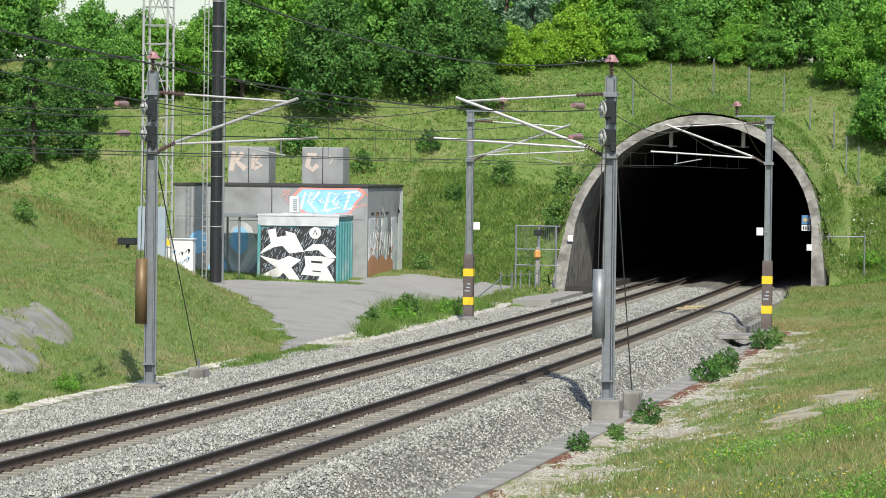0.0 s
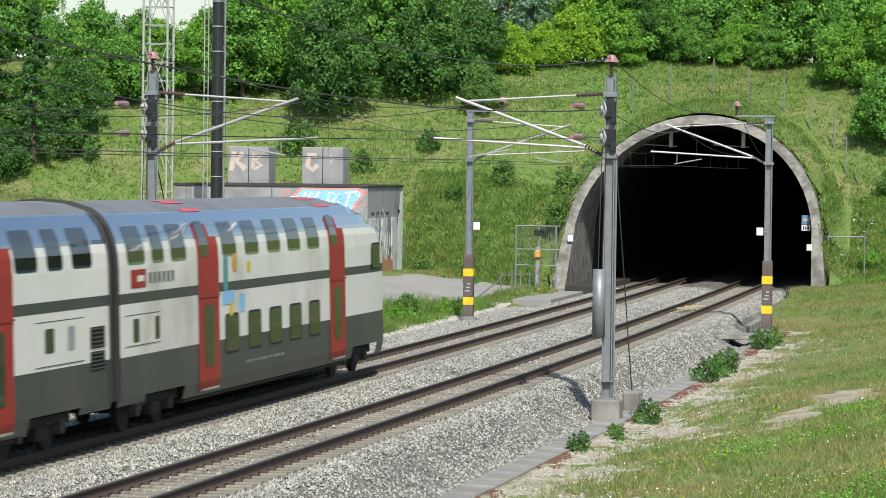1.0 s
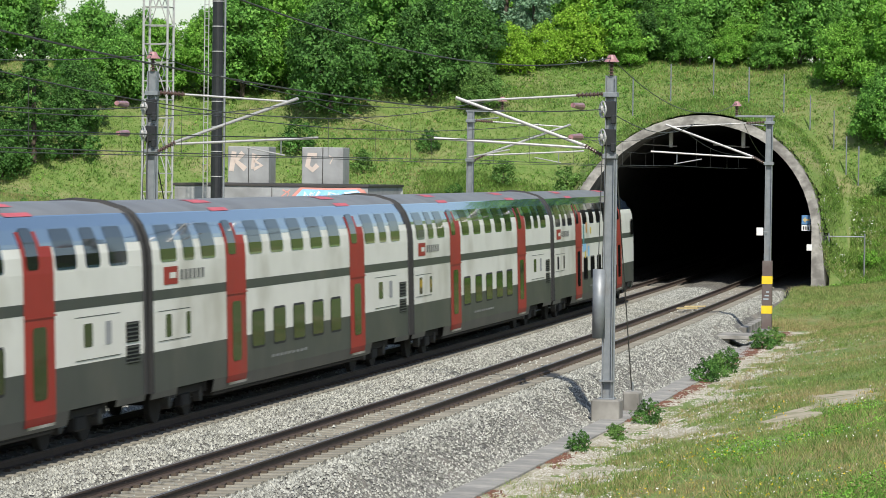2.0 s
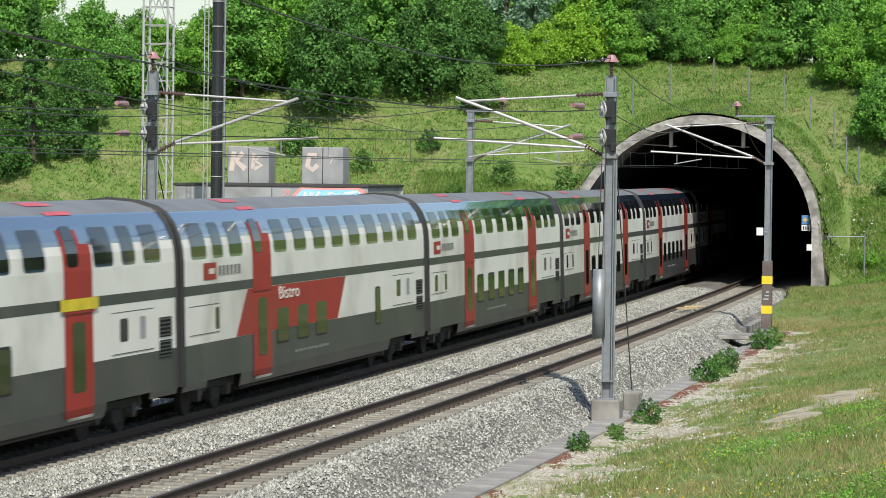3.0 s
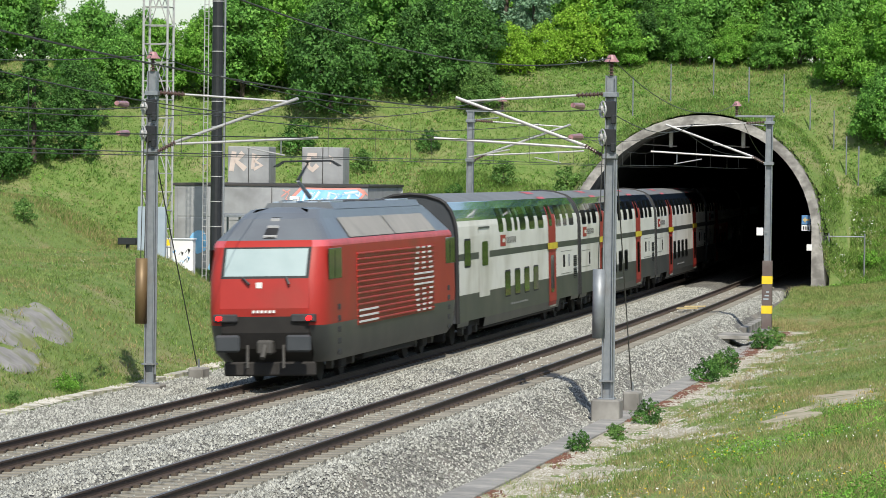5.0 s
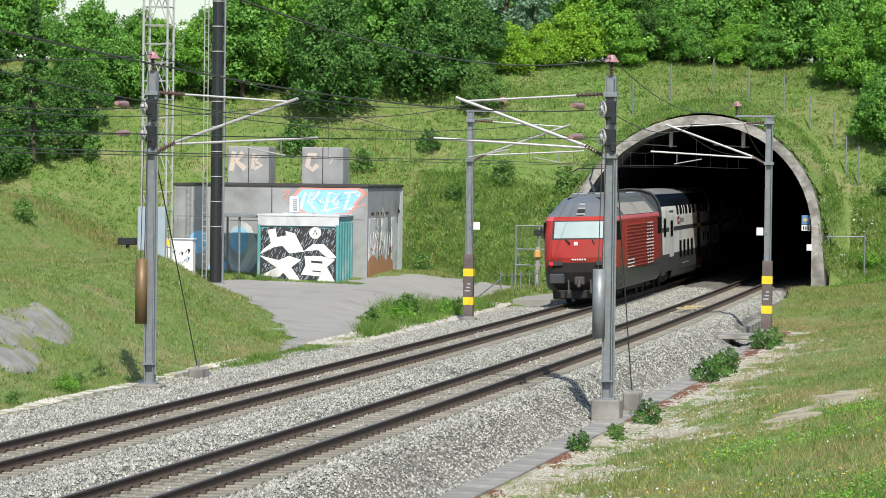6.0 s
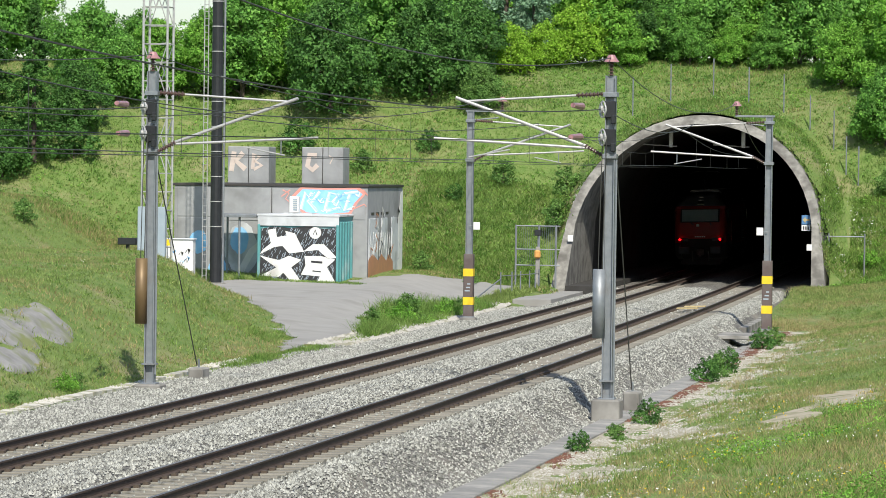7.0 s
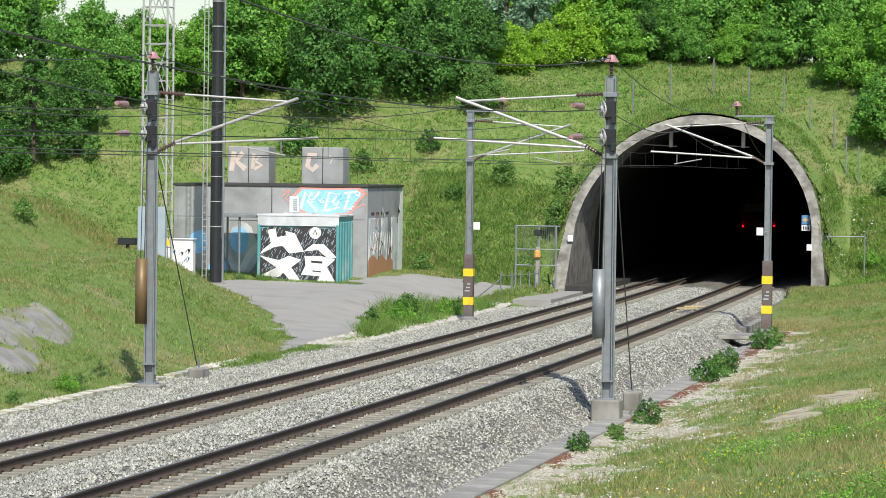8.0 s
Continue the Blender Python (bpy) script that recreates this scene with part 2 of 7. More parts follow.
def arch_outline(r, foot, z0=-0.6, n=28):
    """Half-open horseshoe, from the left foot over the crown to the right foot."""
    a0 = math.radians(8)
    pts = [(-foot, z0)]
    for i in range(n + 1):
        a = math.pi - a0 - (math.pi - 2 * a0) * i / n
        pts.append((r * math.cos(a), ARCH_Z + r * math.sin(a)))
    return pts + [(foot, z0)]


def build_ground():
    S = np.sort(np.concatenate([spread(-30, 175, 0.7, -800, 1300), [PORTAL_S + 0.55, PORTAL_S + 0.65]]))
    U = spread(-48, 40, 0.7, -700, 700)
    ss, uu = np.meshgrid(S, U, indexing="ij")
    zz = ground_z(ss, uu)
    xx, yy = at(ss, uu)
    n, m = ss.shape
    verts = np.stack([xx, yy, zz], -1).reshape(-1, 3)
    o = np.abs(uu - TUNNEL_MID)
    behind = (ss > portal_front(o)) & (o < 6.0)
    mouth = ~behind & (o < 6.0)
    faces = []
    for i in range(n - 1):
        for j in range(m - 1):
            if (behind[i + 1, j] or behind[i + 1, j + 1]) and (mouth[i, j] or mouth[i, j + 1]):
                continue
            cell = zz[i:i + 2, j:j + 2]
            if S[i] > RING_S - 0.6 and mouth[i:i + 2, j:j + 2].any() and cell.max() - cell.min() > 0.9:
                continue
            faces.append((i * m + j, i * m + j + 1, (i + 1) * m + j + 1, (i + 1) * m + j))
    g = mesh_part("ground", verts, faces, M_SOIL, smoothed=True)
    tagged(g, "green meadow and hillside with dry patches", "ground", kind="structure")


build_ground()


def build_ballast():
    S = np.concatenate([np.arange(-120, -14, 4.0), np.arange(-14, 120, 0.5), np.arange(120, 560, 5.0)])
    U = np.concatenate([[-5.5], np.arange(-5.2, 8.0, 0.3), [8.1]])
    ss, uu = np.meshgrid(S, U, indexing="ij")
    w = np.abs(uu - TRACK_MID)
    zz = -0.215 - 0.74 * smooth(w, 4.0, 5.35) + 0.03 * fractal(ss, uu, 0.7, 2)
    track_u = np.minimum(np.abs(uu), np.abs(uu - SPACING))
    zz = zz + 0.09 * smooth(track_u, 1.3, 1.75) * (w < 1.6) - 0.055 * (1 - smooth(track_u, 1.15, 1.45)) + GRADE * ss
    zz = np.where(uu < TRACK_MID, np.maximum(zz, -0.57 + 0.03 * fractal(ss, uu, 0.7, 2) + GRADE * ss), zz)
    edge = (uu < -5.3) | (uu > 7.9)
    zz = np.where(edge, zz - 0.35, zz)
    xx, yy = at(ss, uu)
    n, m = ss.shape
    faces = [(i * m + j, i * m + j + 1, (i + 1) * m + j + 1, (i + 1) * m + j) for i in range(n - 1) for j in range(m - 1)]
    b = mesh_part("ballast_bed", np.stack([xx, yy, zz], -1).reshape(-1, 3), faces, M_BALLAST, smoothed=True)
    tagged(b, "grey crushed-stone ballast bed under two tracks", "ballast", kind="structure")


build_ballast()

RAIL = [(-0.075, -0.172), (0.075, -0.172), (0.075, -0.155), (0.012, -0.135), (0.012, -0.045), (0.036, -0.035), (0.036, -0.004),
        (0.03, 0.0), (-0.03, 0.0), (-0.036, -0.004), (-0.036, -0.035), (-0.012, -0.045), (-0.012, -0.135), (-0.075, -0.155)]


def build_track(u0):
    S = np.concatenate([np.arange(-150, 200, 2.5), np.arange(200, 600, 10)])
    t = thing("railway_track", Matrix.Identity(4), "rusty steel rails on concrete sleepers in grey ballast", "railway track", "railway tracks", "structure")
    for off in (-0.75, 0.75):
        v, f = [], []
        n = len(RAIL)
        for s in S:
            m = line_pose(s, u0, GRADE * s, LEAN)
            v += [m @ Vector((x + off, 0, z)) for x, z in RAIL]
        f = [(i * n + k, i * n + (k + 1) % n, (i + 1) * n + (k + 1) % n, (i + 1) * n + k) for i in range(len(S) - 1) for k in range(n)]
        r = mesh_part("rail", v, f, M_RAIL, t, "brown rusted rail with a worn top")
        r.data.materials.append(M_RAILTOP)
        r.data.polygons.foreach_set("material_index", [1 if i % n in (6, 7, 8) else 0 for i in range(len(f))])
    bm = bmesh.new()
    prof = [(-0.13, -0.4), (0.13, -0.4), (0.13, -0.21), (0.10, -0.19), (-0.10, -0.19), (-0.13, -0.21)]
    rows = [(-1.3, 0), (-0.55, 0), (-0.35, -0.02), (0.35, -0.02), (0.55, 0), (1.3, 0)]
    rings = [[bm.verts.new((x, y, z + dz)) for y, z in prof] for x, dz in rows]
    for i in range(len(rings) - 1):
        for k in range(6):
            bm.faces.new((rings[i][k], rings[i][(k + 1) % 6], rings[i + 1][(k + 1) % 6], rings[i + 1][k]))
    bm.faces.new(rings[0])
    bm.faces.new(rings[-1])
    for x in (-0.75, 0.75):
        for d in (-0.14, 0.14):
            box(bm, (x + d, 0, -0.165), (0.10, 0.14, 0.05), mat=1)
    fix(bm)
    first = part("sleeper", bm, [M_SLEEPER, M_BRAKE_DUST], t)
    mesh = first.data
    first.matrix_world = line_pose(-12, u0, GRADE * -12, LEAN)
    for k in range(1, 215):
        s = -12 + 0.6 * k
        o = new("sleeper", mesh)
        o.parent = t
        o.matrix_world = line_pose(s, u0, GRADE * s, LEAN)


build_track(0.0)
build_track(SPACING)

# ---- tunnel ----
def build_tunnel():
    t = thing("tunnel", Matrix.Identity(4), "horseshoe concrete tunnel portal with a dark bore", "tunnel", kind="structure")
    out, inn = arch_outline(R_OUT, 6.5), arch_outline(R_IN, 5.80)
    # portal ring
    bm = bmesh.new()
    n = len(out)
    rings = []
    for prof, back in ((out, 4.0), (out, 0.0), (inn, 0.0), (inn, None)):
        row = []
        for x, z in prof:
            s = RING_S + RAKE * max(z, 0.0) + back if back is not None else BORE_S + 0.05
            row.append(bm.verts.new(line_pose(s, TUNNEL_MID, GRADE * s) @ Vector((x, 0, z))))
        rings.append(row)
    for a, b in zip(rings, rings[1:]):
        for k in range(n - 1):
            bm.faces.new((a[k], a[k + 1], b[k + 1], b[k]))
    fix(bm)
    part("portal_ring", bm, M_RING, t, "weathered grey concrete ring round the portal")
    # bore
    S = list(np.arange(BORE_S, BORE_S + 36, 3.0)) + list(np.arange(BORE_S + 36, BORE_S + 430, 10))
    v, f = [], []
    prof = inn + [(x * 1.12, (z + 0.6) * 1.1 - 0.6) for x, z in inn[::-1]]
    v, f = along(prof, S, TUNNEL_MID, 0, lean=False)
    part_ob = mesh_part("bore", v, f[:-2], M_TUNNEL, t, "tunnel lining coloured near-black for the bore's darkness")
    # Benches added to shut out sky light below the bore walls.
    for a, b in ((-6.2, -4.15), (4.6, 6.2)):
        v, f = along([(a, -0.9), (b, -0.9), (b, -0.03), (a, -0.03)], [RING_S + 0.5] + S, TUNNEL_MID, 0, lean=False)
        mesh_part("side_bench", v, f, M_TUNNEL, t, "added near-black bench closing the bore foot against stray light")
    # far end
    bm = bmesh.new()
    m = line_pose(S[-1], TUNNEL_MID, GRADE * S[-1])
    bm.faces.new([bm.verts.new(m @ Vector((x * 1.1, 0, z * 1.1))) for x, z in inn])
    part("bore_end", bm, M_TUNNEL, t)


build_tunnel()
# ---- more materials ----
M_WHITE = mat("white_paint", (0.78, 0.78, 0.76), (0.7, 0.7, 0.68), 3, 0.6, c3=(0.5, 0.48, 0.45), scale2=0.9, amount=0.2)
M_BLACK = mat("black_paint", (0.025, 0.025, 0.028), (0.04, 0.04, 0.042), 5, 0.6)
M_YELLOW = mat("yellow_paint", (0.85, 0.60, 0.02), (0.75, 0.5, 0.02), 4, 0.6)
M_TEAL = mat("teal_sheet_metal", (0.11, 0.33, 0.34), (0.09, 0.28, 0.29), 2, 0.55, c3=(0.28, 0.4, 0.4), scale2=0.8, amount=0.3)
M_BLUE = mat("light_blue_spray", (0.22, 0.50, 0.80), (0.3, 0.58, 0.85), 3, 0.6)
M_SKYSPRAY = mat("sky_blue_spray", (0.42, 0.62, 0.82), (0.36, 0.55, 0.78), 3, 0.6)
M_BLUSH = mat("blush_spray", (0.62, 0.52, 0.46), (0.54, 0.45, 0.40), 3, 0.7)
M_PINK = mat("salmon_spray", (0.70, 0.30, 0.25), (0.6, 0.26, 0.22), 3, 0.6)
M_ORANGE = mat("rusty_orange_spray", (0.50, 0.24, 0.12), (0.42, 0.21, 0.12), 2.5, 0.7)
M_PALE = mat("pale_spray", (0.62, 0.64, 0.66), (0.52, 0.54, 0.56), 1.5, 0.6, c3=(0.35, 0.36, 0.37), scale2=0.9, amount=0.4)
M_LILAC = mat("bluish_sheet_metal", (0.36, 0.42, 0.48), (0.3, 0.36, 0.42), 2, 0.5)
M_ROOFEDGE = mat("dark_roof_trim", (0.05, 0.045, 0.042), None, 3, 0.6)
M_BROWN = mat("brown_cladding", (0.125, 0.095, 0.088), (0.10, 0.075, 0.07), 3, 0.7, c3=(0.17, 0.15, 0.14), scale2=1.2, amount=0.3)
M_RUST = mat("rust_coated_steel", (0.20, 0.135, 0.065), (0.16, 0.105, 0.05), 3, 0.5, metal=0.3)
M_PORCELAIN = mat("pinkish_porcelain", (0.38, 0.20, 0.21), (0.3, 0.15, 0.16), 8, 0.35)
M_INSUL = mat("brown_insulator", (0.10, 0.06, 0.05), None, 8, 0.35)
M_ALU = mat("aluminium_tube", (0.55, 0.54, 0.53), (0.44, 0.43, 0.43), 6, 0.4, metal=0.4)
M_WIRE = mat("tarnished_copper_wire", (0.06, 0.06, 0.055), None, 3, 0.6)
M_SIGNBLUE = mat("blue_sign", (0.10, 0.24, 0.45), None, 4, 0.5)
M_WOOD = mat("pale_timber", (0.52, 0.42, 0.22), (0.42, 0.33, 0.17), 9, 0.8)
M_ROCK = mat("grey_rock", (0.29, 0.285, 0.275), (0.20, 0.195, 0.19), 2.2, 0.95, 0.006, c3=(0.17, 0.19, 0.08), scale2=1.3, amount=0.5)
M_SAND = mat("bare_sandy_soil", (0.42, 0.37, 0.28), (0.33, 0.29, 0.21), 3, 0.95, 0.03, c3=(0.16, 0.17, 0.07), scale2=1.3, amount=0.35)
M_REDMOSS = mat("red_stonecrop", (0.20, 0.085, 0.055), (0.12, 0.06, 0.04), 7, 0.95, 0.03)
M_TROUGH = mat("trough_concrete", (0.27, 0.265, 0.25), (0.22, 0.215, 0.2), 5, 0.9, 0.003, c3=(0.36, 0.34, 0.31), scale2=1.5, per_piece=0.12)
M_KERB = mat("pale_kerb_stone", (0.60, 0.57, 0.51), (0.5, 0.47, 0.42), 5, 0.9, 0.004, c3=(0.3, 0.29, 0.2), scale2=1.2, per_piece=0.12)
M_LAMP = mat("orange_lens", (0.75, 0.38, 0.12), None, 5, 0.3)


def plate(bm, pts, y, depth=0.006, mat=0):
    """A flat outline (x, z) standing proud of a wall whose face is at y."""
    fs = extrude_y(bm, pts, y - depth, y, mat)
    return fs


def side_plate(bm, pts, x, depth=0.006):
    """A flat outline (y, z) proud of a wall whose face looks to +x."""
    a = [bm.verts.new((x + depth, y, z)) for y, z in pts]
    b = [bm.verts.new((x, y, z)) for y, z in pts]
    n = len(pts)
    bm.faces.new(a)
    for i in range(n):
        bm.faces.new((a[i], a[(i + 1) % n], b[(i + 1) % n], b[i]))


def blob(cx, cz, rx, rz, n=18, rough=0.0, seed=0):
    r = random.Random(seed)
    return [(cx + rx * (1 + rough * (r.random() - 0.5)) * math.cos(2 * math.pi * i / n),
             cz + rz * (1 + rough * (r.random() - 0.5)) * math.sin(2 * math.pi * i / n)) for i in range(n)]


def stroke(path, w):
    """Outline of a bent bar of width w through the points."""
    left, right = [], []
    for i, p in enumerate(path):
        a, b = path[max(i - 1, 0)], path[min(i + 1, len(path) - 1)]
        dx, dz = b[0] - a[0], b[1] - a[1]
        l = math.hypot(dx, dz) or 1
        left.append((p[0] - dz / l * w / 2, p[1] + dx / l * w / 2))
        right.append((p[0] + dz / l * w / 2, p[1] - dx / l * w / 2))
    return left + right[::-1]


# ---- relay building ----
def build_relay_building():
    b = thing("relay_building", line_pose(99.7, -11.45, 0.0), "flat-roofed grey panel building covered in graffiti", "building")
    bm = bmesh.new()
    for x0, x1, y0, y1 in ((-8.9, 0, 0, 0.25), (-8.9, 0, 8.65, 8.9), (-8.9, -8.65, 0.25, 8.65), (-0.25, 0, 0.25, 8.65)):
        box(bm, ((x0 + x1) / 2, (y0 + y1) / 2, 2.1), (x1 - x0, y1 - y0, 4.7))
    part("wall", bm, M_WALL, b)
    bm = bmesh.new()
    box(bm, (-4.45, 4.45, 4.50), (9.02, 9.02, 0.12), bevel=0.02)
    part("roof", bm, M_ROOFEDGE, b, "dark flat roof edge")
    for x in (-6.65, -4.4, -2.2):
        bm = bmesh.new()
        box(bm, (x, -0.004, 2.3), (0.03, 0.008, 4.2))
        part("panel_joint", bm, M_ROOFEDGE, b)
    for x0, x1, z0, z1 in ((-8.75, -6.7, 0.4, 3.0), (-8.75, -6.7, 3.06, 4.35), (-6.6, -4.45, 2.9, 4.35), (-4.35, -2.25, 3.0, 4.35), (-2.15, -0.1, 3.0, 4.35)):
        bm = bmesh.new()
        box(bm, ((x0 + x1) / 2, -0.012, (z0 + z1) / 2), (x1 - x0, 0.024, z1 - z0), bevel=0.008)
        part("panel", bm, M_WALL, b)
    # side wall: doors, vents, paint
    for y0, y1, m, lab in ((0.3, 2.6, M_PALE, "pale painted panel"), (3.4, 4.9, M_PALE, "pale painted door"), (6.0, 8.7, M_PALE, "pale painted panel")):
        bm = bmesh.new()
        box(bm, (0.015, (y0 + y1) / 2, 1.35 if m is M_WALL else 1.6), (0.03, y1 - y0, 2.2 if m is M_WALL else 2.9), bevel=0.01)
        part("side_panel", bm, m, b, lab)
    for k in range(5):
        bm = bmesh.new()
        side_plate(bm, stroke([(0.4 + 1.2 * k, 1.3 + 0.1 * (k % 2)), (0.7 + 1.2 * k, 2.3), (1.1 + 1.2 * k, 1.4), (1.4 + 1.2 * k, 2.4)], 0.14), 0.032)
        part("graffiti_stroke", fix(bm), M_WHITE, b, "white spray-painted stroke")
    r = random.Random(31)
    for k in range(14):
        y, z = 0.4 + 7.2 * r.random(), 0.9 + 1.9 * r.random()
        bm = bmesh.new()
        side_plate(bm, stroke([(y, z), (y + 0.3, z + 0.5 * r.random()), (y + 0.2, z + 0.9 * r.random()), (y + 0.7, z + 0.5)], 0.07 + 0.08 * r.random()), 0.036 + 0.001 * k)
        part("graffiti_stroke", fix(bm), (M_ORANGE, M_WHITE, M_BLACK, M_PALE)[k % 4], b, "spray-painted stroke")
    for y in (0.9, 2.1, 3.3, 4.5):
        bm = bmesh.new()
        side_plate(bm, [(y, 3.2), (y + 0.7, 3.2), (y + 0.7, 3.32), (y, 3.32)], 0.006)
        part("vent_slot", fix(bm), M_ROOFEDGE, b, "dark vent slot")
    bm = bmesh.new()
    side_plate(bm, [(0.1, 0.2), (6.4, 0.2), (6.3, 1.0), (5.2, 1.35), (4.6, 1.05), (3.4, 1.4), (2.6, 1.1), (1.2, 1.45), (0.2, 1.2)], 0.034)
    part("graffiti_patch", fix(bm), M_ORANGE, b, "rust-orange spray-painted patch")
    bm = bmesh.new()
    side_plate(bm, [(7.6, 0.3), (8.8, 0.3), (8.8, 4.3), (8.2, 4.2), (7.7, 3.0)], 0.036)
    part("graffiti_patch", fix(bm), M_WHITE, b, "white and pale blue painted patch")
    # large blue piece over the hut
    wedge = [(-3.55, 3.95), (-3.1, 4.42), (-1.7, 4.40), (-0.35, 4.44), (-0.05, 4.2), (-0.45, 3.75), (-0.75, 3.25), (-1.9, 3.14), (-2.9, 3.22), (-3.3, 3.55)]
    inner = [(-1.85 + (x + 1.85) * 0.90, 3.82 + (z - 3.82) * 0.86) for x, z in wedge]
    pieces = [(wedge, M_PINK, 0.030, "salmon outline of the painted lettering"), (inner, M_BLUE, 0.034, "light blue spray-painted lettering")]
    tall = [[(-3.05, 3.45), (-2.85, 4.2), (-2.55, 3.75), (-2.2, 4.25)], [(-2.75, 3.85), (-2.3, 3.35)],
            [(-1.95, 3.4), (-1.75, 4.2), (-1.35, 4.1), (-1.6, 3.8), (-1.25, 3.55), (-1.9, 3.35)],
            [(-1.15, 4.15), (-0.45, 4.25)], [(-0.8, 4.2), (-1.05, 3.4), (-0.75, 3.5)]]
    for k, path in enumerate(tall):
        pieces.append((stroke(path, 0.12), M_WHITE, 0.038 + 0.001 * k, "white spray-painted letter stroke"))
        pieces.append((stroke([(x + 0.05, z - 0.03) for x, z in path], 0.06), M_SKYSPRAY, 0.044 + 0.001 * k, "pale blue inner line"))
    r = random.Random(12)
    for k in range(26):
        x, z = -3.1 + 2.6 * r.random(), 3.3 + 0.85 * r.random()
        bend = [(x, z), (x + 0.08 + 0.08 * r.random(), z + 0.3 * (r.random() - 0.4)), (x + 0.16 + 0.12 * r.random(), z + 0.3 * (r.random() - 0.5))]
        pieces.append((stroke(bend, 0.025 + 0.03 * r.random()), (M_WHITE, M_BLUE, M_WHITE, M_SKYSPRAY)[k % 4], 0.050 + 0.0005 * k, "spray-painted stroke"))
    for path in ([(-3.9, 4.3), (-3.6, 4.15), (-3.75, 3.9), (-3.5, 3.7)], [(-0.2, 4.35), (0.0, 4.1)], [(-0.6, 3.5), (-0.15, 3.7), (-0.05, 3.6)], [(-3.95, 4.0), (-3.55, 4.3)]):
        pieces.append((stroke(path, 0.05), M_PINK, 0.03, "salmon spray-painted line"))
    # low pieces on the front
    pieces += [(blob(-7.75, 1.9, 0.42, 0.55, 18, 0.2, 4), M_BLUE, 0.03, "light blue spray-painted blot"),
               (stroke([(-7.2, 0.5), (-6.9, 1.6), (-6.5, 0.6)], 0.35), M_BLUE, 0.03, "blue spray-painted shape"),
               (blob(-5.75, 1.6, 0.75, 1.15, 20, 0.25, 6), M_PALE, 0.027, "pale spray-painted disc"),
               (blob(-5.85, 2.0, 0.42, 0.62, 18, 0.2, 7), M_BLUE, 0.031, "light blue spray-painted blot"),
               (stroke([(-5.9, 0.4), (-5.3, 1.5), (-4.8, 1.9)], 0.3), M_WHITE, 0.034, "white spray-painted stroke"),
               (stroke([(-8.5, 0.7), (-8.2, 1.2), (-7.9, 0.9)], 0.12), M_WHITE, 0.03, "")]
    for pts, m, d, lab in pieces:
        bm = bmesh.new()
        plate(bm, pts, -0.024, d - 0.02)
        part("graffiti_piece", fix(bm), m, b, lab)


build_relay_building()


